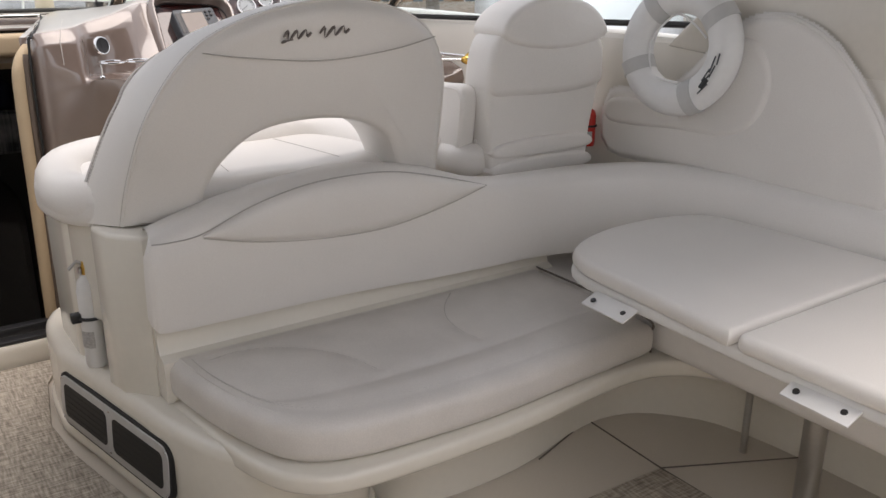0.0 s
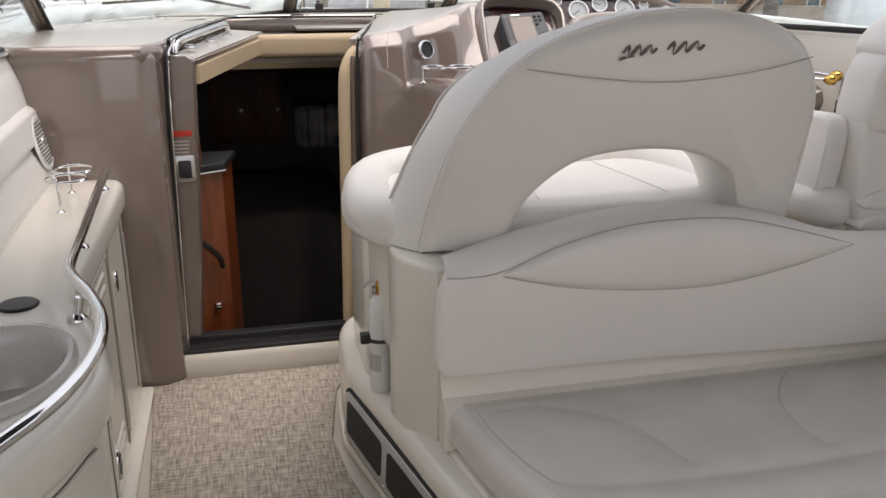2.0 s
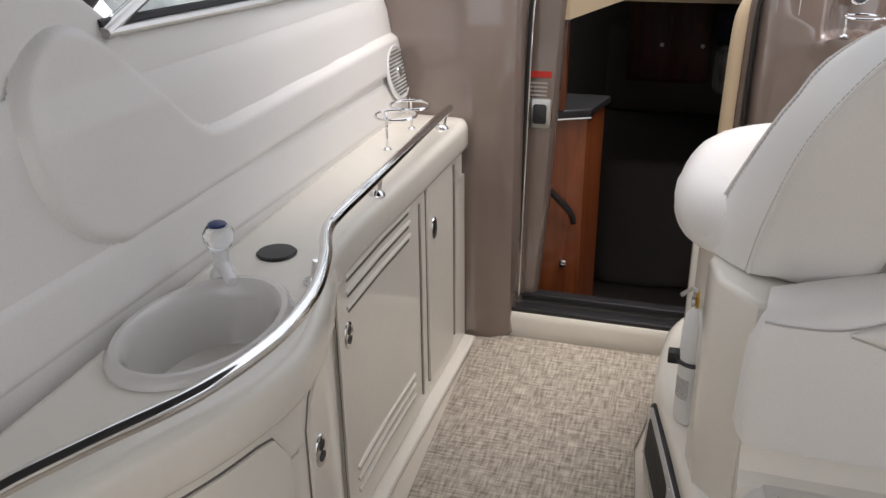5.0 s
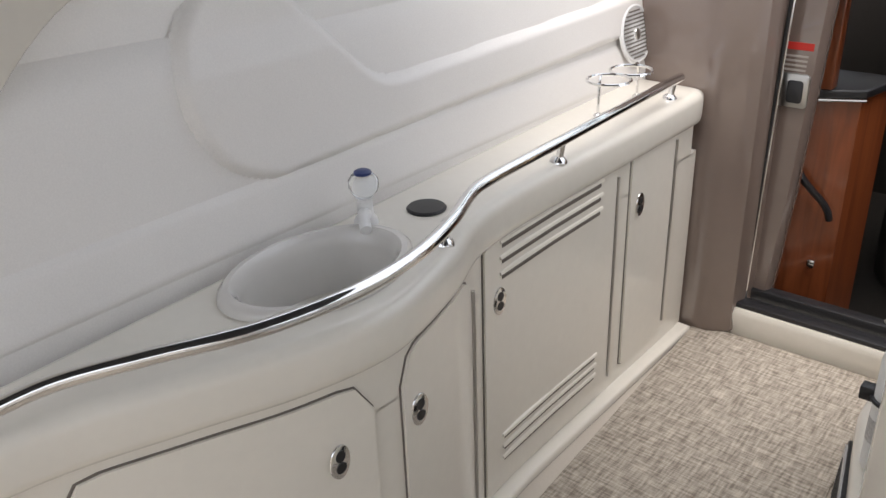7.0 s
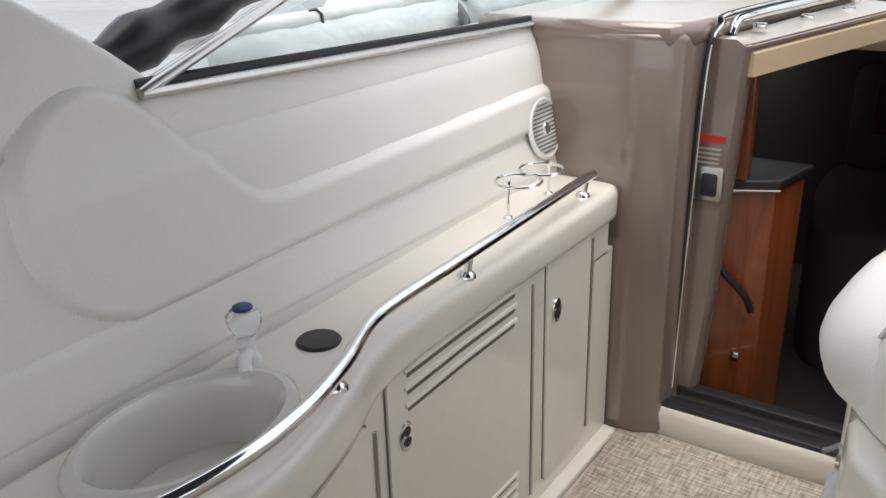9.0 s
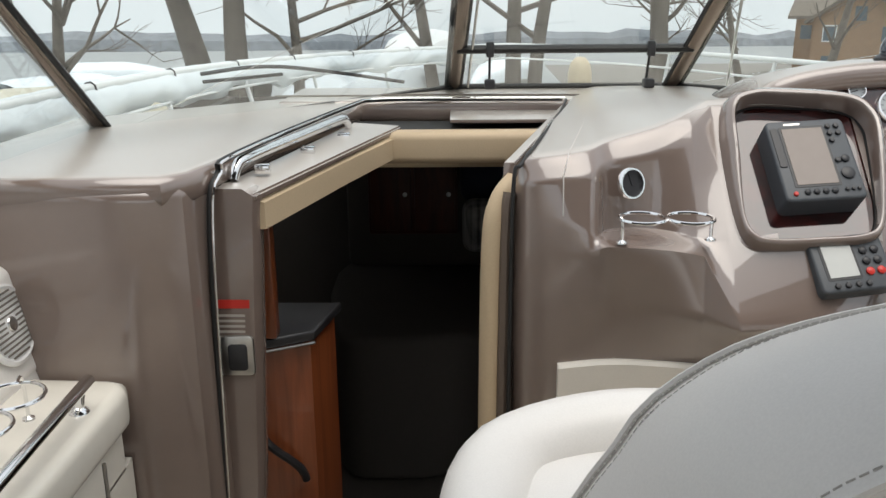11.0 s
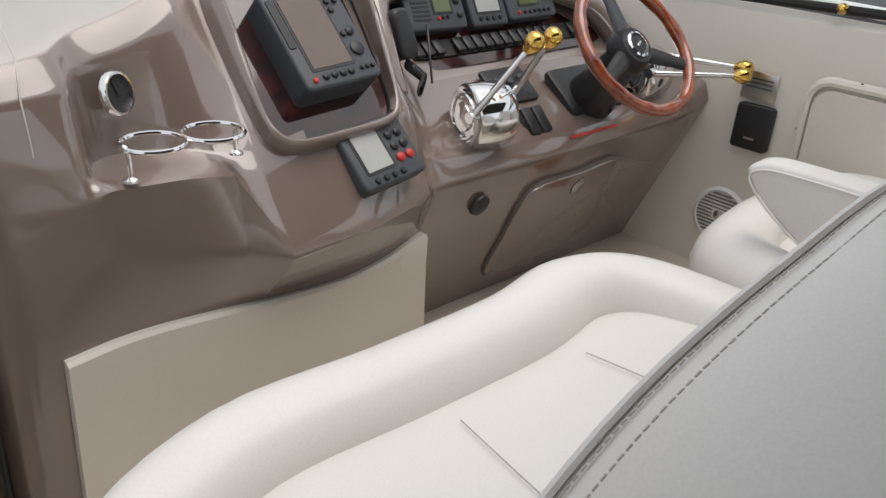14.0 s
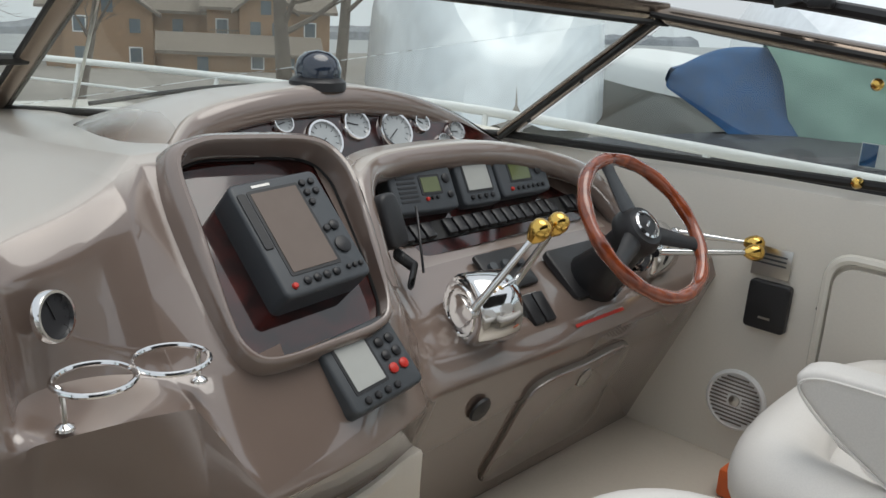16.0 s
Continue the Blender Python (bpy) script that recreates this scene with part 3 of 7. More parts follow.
part("side_cushion", prism(rounded(2.575, -1.0, 3.11, 2.6, 0.08) , "z", 0.345, 0.47, 0.045, 4), VINYL, bench)
part("riser", prism([p[:2] for p in catmull([(1.6, 2.2), (1.75, 2.02), (2.1, 2.0), (2.55, 2.08), (2.80, 1.95), (2.93, 1.6), (2.95, 0.5), (2.95, -1.1)], 5)] + [(3.1, -1.1), (3.1, 2.6), (1.6, 2.6)], "z", 0.0, 0.29, 0.0), GEL, bench)

# curved backrest of the bench
def backrest():
    """A padded band: its top rises and falls along the bench and it turns aft at the far corner."""
    keys = [((1.108, 2.478), 0.60, 0.835), ((1.118, 2.470), 0.572, 0.858), ((1.15, 2.466), 0.56, 0.868), ((1.35, 2.462), 0.558, 0.925), ((1.6, 2.46), 0.555, 0.965), ((1.8, 2.46), 0.55, 0.972), ((2.05, 2.455), 0.54, 0.935), ((2.3, 2.45), 0.535, 0.86), ((2.55, 2.445), 0.53, 0.845),
            ((2.78, 2.40), 0.52, 0.85), ((2.96, 2.26), 0.52, 0.86), ((3.05, 2.02), 0.52, 0.865), ((3.075, 1.7), 0.52, 0.865), ((3.08, 1.3), 0.52, 0.86)]
    path = catmull([(*k[0], 0) for k in keys], 5)
    lows = catmull([(k[1], k[2], 0) for k in keys], 5)
    rings = []
    for i, p in enumerate(path):
        a, b = path[max(i - 1, 0)], path[min(i + 1, len(path) - 1)]
        d = (b - a).normalized()
        nrm = Vector((-d.y, d.x, 0))  # towards the back
        lo, hi = lows[i][0], lows[i][1]
        sec = [(0.02, 0.0), (-0.012, 0.02), (-0.02, 0.10), (-0.015, 0.6), (-0.01, 0.86), (0.01, 0.96), (0.045, 1.0), (0.10, 1.0), (0.13, 0.95), (0.13, 0.0)]
        rings.append([Vector((p.x, p.y, 0)) + nrm * o + Vector((0, 0, lo + (hi - lo) * h)) for o, h in sec])
    return loft(rings)


part("backrest", backrest(), VINYL, bench)
part("back_ledge", loft([[(x, 2.455, 0.47), (x, 2.487, 0.485), (x, 2.50, 0.52), (x, 2.503, 0.62), (x, 2.62, 0.62), (x, 2.62, 0.34), (x, 2.455, 0.34)] for x in (1.12, 1.6, 2.1, 2.64)]), GEL, bench)

# double seat with an arched opening in its back
companion = thing("double_seat", (1.6, 2.9, 0.5), "white vinyl double seat with arched opening in its back", "seat")
outer = catmull([(1.075, 0.85), (1.095, 1.0), (1.15, 1.20), (1.27, 1.375), (1.46, 1.465), (1.68, 1.495), (1.88, 1.47), (2.03, 1.405), (2.14, 1.28), (2.19, 1.12), (2.235, 0.85)], 5)
inner = catmull([(2.03, 0.85), (1.99, 0.97), (1.93, 1.06), (1.81, 1.12), (1.65, 1.14), (1.49, 1.12), (1.39, 1.05), (1.335, 0.96), (1.31, 0.85)], 5)


def back_point(x, z, t, is_outer):
    """A place on the seat back's band: t runs from the rear edge (0) to the front edge (1)."""
    s = min(1.0, abs(x - 1.655) / 0.56)
    low = max(0.0, min(1.0, (1.2 - z) / 0.35))
    rear = 2.60 - (z - 0.85) * 0.37 + 0.05 * s ** 4
    front = 2.80 - (z - 0.86) * 0.10
    side = 1.0 if x > 1.655 else -1.0
    grow = (0.02 + 0.08 * low) * t - 0.022 if is_outer else 0.0
    sink = 0.085 * max(0.0, min(1.0, (z - 1.25) / 0.22)) * t * t if is_outer else 0.0
    bulge = 0.008 * math.sin(math.pi * t) if is_outer else -0.005 * math.sin(math.pi * t)
    dx, dz = (x - 1.655), (z - 1.0)
    ln = math.hypot(dx, dz)
    return Vector((x + side * grow * s + dx / ln * bulge, rear + (front - rear) * t, z + dz / ln * bulge - sink))


def seat_back():
    """Thick padded shell: rear face, stitched edge, wide band, front face."""
    ring = [(p[0], p[1], True) for p in outer] + [(p[0], p[1], False) for p in inner]
    rows = []
    for t, inset, push in ((0.0, 0.05, -0.022), (0.0, 0.02, -0.014), (0.0, 0.0, 0.0), (0.08, 0, 0), (0.3, 0, 0), (0.6, 0, 0), (0.9, 0, 0), (1.0, 0.006, 0.0), (1.0, 0.03, 0.012), (1.0, 0.06, 0.016)):
        row = []
        for i, (x, z, o) in enumerate(ring):
            p = back_point(x, z, t, o)
            cx, cz = (1.655, 0.95) if o else (x, z)
            d = Vector((cx - p.x, 0, cz - p.z))
            if o:
                p = p + d.normalized() * inset
            else:
                d = Vector((p.x - 1.655, 0, p.z - 0.85))
                p = p + d.normalized() * inset * 0.7
            p.y += push
            row.append(p)
        rows.append(row)
    return loft(rows)


part("backrest", seat_back(), VINYL, companion)
part("piping", tube([back_point(x, z, 0.0, True) for x, z, *_ in outer], 0.004, n=6), VINYL, companion, "stitched white edge piping")
part("front_piping", tube([back_point(x, z, 0.985, True) for x, z, *_ in outer], 0.0045, n=6), VINYL, companion, "stitched white edge piping")


def stitches(tt):
    dashes = []
    for (xa, za, *_), (xb, zb, *_) in zip(outer, outer[1:]):
        for k in range(4):
            ends = [back_point(xa + (xb - xa) * u, za + (zb - za) * u, tt, True) for u in ((k + 0.15) / 4, (k + 0.5) / 4, (k + 0.85) / 4)]
            dashes.append(tube(ends, 0.0011, n=5))
    return joined(*dashes)


for tt in (0.05, 0.90, 0.955):
    part("stitching", stitches(tt), THREAD if tt > 0.5 else SEAM, companion, "grey thread stitching")
part("base", prism([p[:2] for p in catmull([(1.05, 2.72), (1.0, 3.0), (1.15, 3.22), (1.6, 3.22), (2.0, 3.22), (2.12, 3.0), (2.1, 2.7)], 4)], "z", 0.5, 0.84, 0.02), GEL, companion)
part("seat_cushion", prism([p[:2] for p in catmull([(1.12, 2.66), (0.955, 2.84), (0.955, 3.12), (1.2, 3.26), (1.7, 3.27), (2.0, 3.25), (2.1, 3.0), (2.12, 2.66)], 5)], "z", 0.825, 0.95, 0.045, 5), VINYL, companion)
part("bolster", tube(catmull([(1.08, 2.80, 0.90), (1.02, 2.86, 0.905), (1.01, 3.0, 0.905), (1.06, 3.19, 0.925), (1.25, 3.27, 0.94), (1.5, 3.262, 0.94), (1.75, 3.257, 0.945), (1.93, 3.28, 0.948), (2.05, 3.22, 0.94), (2.115, 3.06, 0.92), (2.13, 2.9, 0.90), (2.12, 2.72, 0.88)], 5), 0.078, n=18, flat=0.98), VINYL, companion)

# helm seat
helm_seat = thing("captain_chair", (2.75, 2.9, 0.5), "white vinyl helm chair with rolled arms and headrest", "chair")
part("backrest", prism([p[:2] for p in catmull([(2.50, 0.72), (2.475, 0.95), (2.465, 1.15), (2.50, 1.21), (2.75, 1.23), (3.0, 1.21), (3.04, 1.15), (3.0, 0.95), (2.98, 0.72)], 5)], "y", 2.66, 2.82, 0.05, 4), VINYL, helm_seat)
part("shoulder_pad", prism([p[:2] for p in catmull([(2.475, 1.12), (2.47, 1.23), (2.51, 1.335), (2.62, 1.375), (2.78, 1.385), (2.95, 1.365), (3.04, 1.30), (3.055, 1.20), (3.04, 1.13), (2.92, 1.105), (2.77, 1.10), (2.60, 1.105)], 5, True)], "y", 2.645, 2.83, 0.05, 5), VINYL, helm_seat)
part("headrest", prism([p[:2] for p in catmull([(2.515, 1.345), (2.56, 1.42), (2.66, 1.465), (2.79, 1.478), (2.92, 1.455), (3.01, 1.40), (3.045, 1.33), (2.95, 1.295), (2.78, 1.28), (2.60, 1.30)], 5, True)], "y", 2.63, 2.84, 0.06, 5), VINYL, helm_seat)
for z in (0.795, 0.87):
    part("lumbar_roll", prism([p[:2] for p in catmull([(2.50, z + 0.01), (2.52, z + 0.06), (2.75, z + 0.075), (2.97, z + 0.06), (2.99, z + 0.01), (2.75, z)], 5, True)], "y", 2.645, 2.80, 0.025, 4), VINYL, helm_seat)
part("base", prism(rounded(2.45, 2.7, 3.05, 3.2, 0.08), "z", 0.52, 0.86, 0.02), GEL, helm_seat)
part("seat_cushion", prism(rounded(2.36, 2.7, 3.08, 3.22, 0.1), "z", 0.80, 0.93, 0.05, 4), VINYL, helm_seat)
part("front_bolster", tube(catmull([(2.40, 2.88, 0.86), (2.37, 2.96, 0.885), (2.375, 3.10, 0.885), (2.45, 3.23, 0.88), (2.72, 3.27, 0.88), (2.98, 3.24, 0.88), (3.05, 3.1, 0.88)], 5), [0.06, 0.075, 0.086] + [0.095] * 28, n=16), VINYL, helm_seat)
part("bolster_seam", tube(catmull([(2.43, 2.93, 0.962), (2.45, 3.05, 0.974), (2.52, 3.17, 0.972), (2.72, 3.20, 0.972), (2.98, 3.17, 0.972)], 5), 0.003, n=6), SEAM, helm_seat)
part("seat_insert", prism([p[:2] for p in catmull([(2.47, 2.74), (2.47, 2.98), (2.53, 3.12), (2.72, 3.15), (2.98, 3.13), (3.02, 2.95), (3.02, 2.74)], 5)], "z", 0.90, 0.955, 0.03, 4), VINYL, helm_seat)

arm = [p[:2] for p in catmull([(-0.005, 0.0), (0.02, 0.028), (0.10, 0.034), (0.30, 0.030), (0.46, 0.025), (0.47, -0.10), (0.44, -0.24), (0.36, -0.25), (0.25, -0.19), (0.14, -0.12), (0.05, -0.06)], 5, True)]
am = plane_frame((2.40, 3.205, 1.12), (0.06, -1, 0.0), (0, 0, 1))
part("armrest", moved(prism(arm, "z", -0.04, 0.035, 0.022, 4), am.copy()), VINYL, helm_seat)
for h in (-0.036, 0.031):
    part("arm_piping", moved(tube([((x - 0.2) * 0.955 + 0.2, (y + 0.09) * 0.90 - 0.09, h + math.copysign(0.004, h)) for x, y in arm], 0.0028, True, 6), am.copy()), VINYL, helm_seat, "stitched white edge piping")

# table
table = thing("cockpit_table", (2.7, 1.5, 0), "white cockpit table with folding vinyl pads on steel legs", "table")
top_out = [p[:2] for p in catmull([(2.21, 0.5), (2.22, 1.1), (2.245, 1.6), (2.28, 1.95), (2.42, 2.08), (2.65, 2.13), (2.90, 2.10), (3.03, 1.98), (3.05, 1.7), (3.05, 0.5)], 5)]
part("tabletop", prism(top_out, "z", 0.635, 0.672, 0.012, 3), WHITE, table)
pad_a = [p[:2] for p in catmull([(2.20, 1.32), (2.235, 1.62), (2.28, 1.95), (2.42, 2.08), (2.65, 2.13), (2.90, 2.10), (3.03, 1.98), (3.05, 1.55), (3.05, 1.32)], 5)]
part("pad", prism(pad_a, "z", 0.672, 0.725, 0.022, 4), VINYL, table, "white vinyl pad")
part("pad", prism(rounded(2.20, 0.5, 3.05, 1.305, 0.03), "z", 0.672, 0.725, 0.022, 4), VINYL, table, "white vinyl pad")
part("leg", tube([(2.69, 1.33, 0.0), (2.69, 1.33, 0.3), (2.69, 1.33, 0.64)], 0.035, n=16), STEEL, table, "thick grey metal leg")
part("leg", tube([(2.81, 1.64, 0.0), (2.81, 1.64, 0.3), (2.81, 1.64, 0.64)], 0.012, n=12), STEEL, table, "thin grey metal leg")



# ---- wet bar fittings ----
sx, sy, srx, sry = SINK
prof = [(1.12, 0.8625), (1.11, 0.871), (1.05, 0.880), (0.98, 0.880), (0.92, 0.870), (0.88, 0.845), (0.84, 0.80), (0.77, 0.755), (0.62, 0.722), (0.38, 0.708), (0.15, 0.704), (0.03, 0.703)]
sink = tagged(part("sink", loft([[(sx + srx * k * math.cos(2 * math.pi * i / 40), sy + sry * k * math.sin(2 * math.pi * i / 40), h) for i in range(40)] for k, h in prof], caps=False), material("grey_white_sink", (0.66, 0.64, 0.605), 0.12, coat=0.6, vary=0.02)), "oval off-white sink set in the wet bar top", "sink")
part("drain", lathe([(0.0, 0.0), (0.02, 0.001), (0.018, 0.004), (0.0, 0.003)], 20, pose(sx, sy, 0.704)), STEEL, sink)

faucet = thing("faucet", (0.075, 2.32, 0.862), "white faucet with a clear knob and blue cap", "faucet")
part("body", joined(lathe([(0.026, 0.0), (0.024, 0.012), (0.017, 0.02), (0.016, 0.055), (0.02, 0.06), (0.0, 0.062)], 20, pose(0.08, 2.32, 0.862)),
                    tube(catmull([(0.08, 2.32, 0.885), (0.105, 2.29, 0.892), (0.135, 2.265, 0.880)], 5), [0.014] * 5 + [0.012] * 6, n=12)), WHITE, faucet)
part("knob", lathe([(0.016, 0.0), (0.026, 0.008), (0.031, 0.02), (0.031, 0.038), (0.024, 0.048), (0.0, 0.05)], 8, pose(0.08, 2.32, 0.922)), clear("clear_acrylic", (0.92, 0.95, 0.97), 0.05), faucet, "clear faceted knob")
part("cap", lathe([(0.018, 0.0), (0.018, 0.006), (0.012, 0.009), (0.0, 0.009)], 16, pose(0.08, 2.32, 0.971)), material("blue_plastic", (0.03, 0.05, 0.16), 0.3), faucet, "dark blue cap")
tagged(part("round_cover", lathe([(0.0, 0.0), (0.042, 0.0), (0.044, 0.004), (0.040, 0.008), (0.0, 0.009)], 32, pose(0.133, 2.45, 0.861)), BLACK), "round black plastic cover on the worktop", "cover")

rail = thing("grab_rail", (0.25, 2.5, 0.862), "polished steel rail along the wet bar edge", "rail")
part("bar", tube(catmull([(0.17, 1.47, 0.90), (0.20, 1.58, 0.918), (0.255, 1.70, 0.922), (0.325, 1.85, 0.922), (0.358, 2.02, 0.922), (0.348, 2.18, 0.922), (0.305, 2.33, 0.922), (0.25, 2.46, 0.922), (0.232, 2.56, 0.922), (0.222, 2.8, 0.922), (0.205, 3.2, 0.922), (0.192, 3.53, 0.922)], 7), 0.0135, n=14), CHROME, rail)
for x, y in ((0.285, 2.34), (0.215, 2.86), (0.19, 3.50)):
    part("stanchion", lathe([(0.022, 0.0), (0.02, 0.006), (0.0095, 0.014), (0.009, 0.052), (0.0, 0.055)], 16, pose(x - 0.012, y, 0.862) @ pose(0, 0, 0, 0, 10, 0)), CHROME, rail)
part("end_foot", lathe([(0.022, 0.0), (0.02, 0.008), (0.012, 0.03), (0.0, 0.036)], 16, pose(0.165, 1.45, 0.862)), CHROME, rail)


def cup_holder(name, centres, feet, z0, z1, r, label):
    t = thing(name, (centres[0][0], centres[0][1], z0), label, "cup holder")
    for cx, cy in centres:
        part("ring", tube([(cx + r * math.cos(2 * math.pi * k / 36), cy + r * math.sin(2 * math.pi * k / 36), z1) for k in range(36)], 0.0042, True, 8), CHROME, t)
    for fx, fy, gx, gy in feet:
        part("post", tube(catmull([(fx, fy, z0), (fx, fy, z0 + (z1 - z0) * 0.6), (fx * 0.7 + gx * 0.3, fy * 0.7 + gy * 0.3, z1 - 0.004), (gx, gy, z1)], 4), 0.004, n=8), CHROME, t)
        part("foot", lathe([(0.013, 0.0), (0.012, 0.004), (0.006, 0.008), (0.0, 0.009)], 16, pose(fx, fy, z0)), CHROME, t)
    return t


cup_holder("cup_holder", ((0.12, 3.235), (0.12, 3.36)), ((0.09, 3.235, 0.075, 3.27), (0.085, 3.47, 0.10, 3.42)), 0.862, 0.968, 0.06, "pair of chrome ring cup holders on the wet bar")


def front_at(y):
    for a, b in zip(FRONT, FRONT[1:]):
        if a[1] <= y <= b[1]:
            t = (y - a[1]) / (b[1] - a[1])
            return a[0] + (b[0] - a[0]) * t
    return FRONT[-1][0]


def cabinet_door(y0, y1, z0, z1, latch_y, latch_z, slots=(), hinge=None, r=0.035):
    """A door that follows the curved front, proud of it by a few millimetres, with a recessed dark joint round it."""
    d = part("door", bmesh.new(), GEL, wet_bar)
    def skin(ya, yb, za, zb, rad, out, thick):
        n = 14
        rings = []
        for k in range(n + 1):
            y = ya + (yb - ya) * k / n
            e = min(y - ya, yb - y)
            cut = rad - math.sqrt(max(0.0, rad * rad - (rad - min(e, rad)) ** 2))
            x = front_at(y) - 0.022 + out
            zs = [za + cut * 0.3, zb - cut]
            rings.append([(x - thick, y, zs[0]), (x, y, zs[0]), (x, y, zs[1]), (x - thick, y, zs[1])])
        return loft(rings)
    bm = skin(y0, y1, z0, z1, r, 0.008, 0.012)
    bm.to_mesh(d.data)
    bm.free()
    d.data.polygons.foreach_set("use_smooth", [True] * len(d.data.polygons))
    d.data.set_sharp_from_angle(angle=radians(40))
    part("joint", skin(y0 - 0.004, y1 + 0.004, z0 - 0.004, z1 + 0.004, r + 0.004, 0.002, 0.006), GROOVE, d, "dark joint round the door")
    for za, zb, sa, sb in slots:
        part("slot", loft([[(front_at(y) - 0.022 + 0.0085 + dx, y, z) for dx, z in ((0, za), (0.002, (za + zb) / 2), (0, zb), (-0.004, zb), (-0.004, za))] for y in (sa, (sa + sb) / 2, sb)]), GROOVE, d, "dark louvre slot")
        part("louvre", loft([[(front_at(y) - 0.022 + 0.008 + dx, y, z) for dx, z in ((0, zb), (0.006, zb + 0.004), (0.004, zb + 0.01), (-0.003, zb + 0.012), (-0.003, zb))] for y in (sa - 0.01, (sa + sb) / 2, sb + 0.01)]), GEL, d)
    m = plane_frame((front_at(latch_y) - 0.014, latch_y, latch_z), (0, 1, 0), (0, 0, 1))
    la = part("latch", prism(ellipse(0, 0, 0.024, 0.036, 24), "z", 0.0, 0.006, 0.003, 2), CHROME, d, "oval chrome latch")
    la.matrix_basis = m
    kn = part("keyhole", joined(prism(ellipse(0, 0.013, 0.011, 0.012, 16), "z", 0.006, 0.0072), prism(ellipse(0, -0.012, 0.012, 0.011, 16), "z", 0.006, 0.0072)), BLACK, la)
    kn.matrix_parent_inverse = Matrix()
    if hinge:
        part("hinge", tube([(front_at(hinge) - 0.012, hinge, z) for z in (z0 + 0.04, (z0 + z1) / 2, z1 - 0.05)], 0.0045, n=8), STEEL, d, "dark piano hinge")
    return d


cabinet_door(3.225, 3.485, 0.08, 0.795, 3.275, 0.61, hinge=3.492)
cabinet_door(2.525, 3.135, 0.05, 0.785, 2.585, 0.605, slots=[(z, z + 0.012, 2.60, 3.05) for z in (0.735, 0.695, 0.655)] + [(z, z + 0.010, 2.61, 3.06) for z in (0.19, 0.155, 0.12)], hinge=3.142)
cabinet_door(2.12, 2.45, 0.05, 0.745, 2.165, 0.60, hinge=2.458, r=0.07)
cabinet_door(1.55, 2.045, 0.08, 0.735, 1.965, 0.60, r=0.06)

# padded panels on the port liner
liner = thing("side_padding", (-0.05, 3.0, 1.0), "white padded vinyl panels on the port side liner", "padding")


def wall_x(z):
    pts = ((0.8, 0.01), (1.0, -0.04), (1.2, -0.075), (1.27, -0.10), (1.67, -0.18))
    for (a, xa), (b, xb) in zip(pts, pts[1:]):
        if z <= b:
            return xa + (xb - xa) * (z - a) / (b - a)
    return pts[-1][1]


def embossed(outline, thick, rim, to, cell=0.009, creases=(), dip=0.0015, swell=1.0):
    """A padded field that swells softly inside its outline and sinks along its creases; to(u, v, h) places each point."""
    o = np.array([p[:2] for p in outline], float)
    lines = [(o, np.roll(o, -1, axis=0))] + [(np.array(c[:-1], float), np.array(c[1:], float)) for c in ([q[:2] for q in c] for c in creases)]
    us = np.arange(o[:, 0].min() - 2 * cell, o[:, 0].max() + 2 * cell, cell)
    vs = np.arange(o[:, 1].min() - 2 * cell, o[:, 1].max() + 2 * cell, cell)
    bm = bmesh.new()
    grid, depth = [], []
    a, b = lines[0]
    for v in vs:
        p = np.stack([us, np.full(len(us), v)], 1)[:, None, :]
        near = []
        for la, lb in lines:
            ab, ap_ = (lb - la)[None], p - la[None]
            t = np.clip((ap_ * ab).sum(2) / ((ab * ab).sum(2) + 1e-12), 0, 1)
            near.append(np.sqrt(((ap_ - t[..., None] * ab) ** 2).sum(2)).min(1))
        cross = ((a[None, :, 1] > v) != (b[None, :, 1] > v)) & (p[..., 0] < (b - a)[None, :, 0] * (v - a[None, :, 1]) / ((b - a)[None, :, 1] + 1e-12) + a[None, :, 0])
        d = np.where(cross.sum(1) % 2 == 1, near[0], -near[0])
        k = np.clip(np.minimum.reduce([d] + near[1:]) / rim, 0, 1)
        h = (thick + dip) * np.sin(k * math.pi / 2) ** swell - dip
        grid.append([bm.verts.new(to(u, v, x)) for u, x in zip(us, h)])
        depth.append(d)
    for j in range(len(vs) - 1):
        for i in range(len(us) - 1):
            if max(depth[j][i], depth[j][i + 1], depth[j + 1][i], depth[j + 1][i + 1]) > -0.3 * cell:
                bm.faces.new((grid[j][i], grid[j][i + 1], grid[j + 1][i + 1], grid[j + 1][i]))
    bmesh.ops.delete(bm, geom=[v for v in bm.verts if not v.link_faces], context="VERTS")
    return bm


def padding(outline, thick, rim):
    return embossed(outline, thick, rim, lambda y, z, h: (wall_x(z) + h, y, z), 0.006, swell=0.75)


big = [p[:2] for p in catmull([(3.765, 1.005), (3.3, 0.998), (2.8, 0.99), (2.28, 0.978), (2.17, 0.982), (2.085, 1.03), (2.04, 1.10), (2.025, 1.18), (2.05, 1.27), (2.11, 1.34), (2.20, 1.372), (2.30, 1.335), (2.40, 1.23), (2.49, 1.135), (2.57, 1.105), (2.75, 1.107), (3.2, 1.115), (3.755, 1.125), (3.775, 1.10), (3.775, 1.03)], 4, True)]
part("upper_pad", padding(big, 0.022, 0.022), VINYL, liner)
part("lower_pad", padding(rounded(-1.1, 0.868, 3.77, 0.985, 0.03), 0.006, 0.02), VINYL, liner)


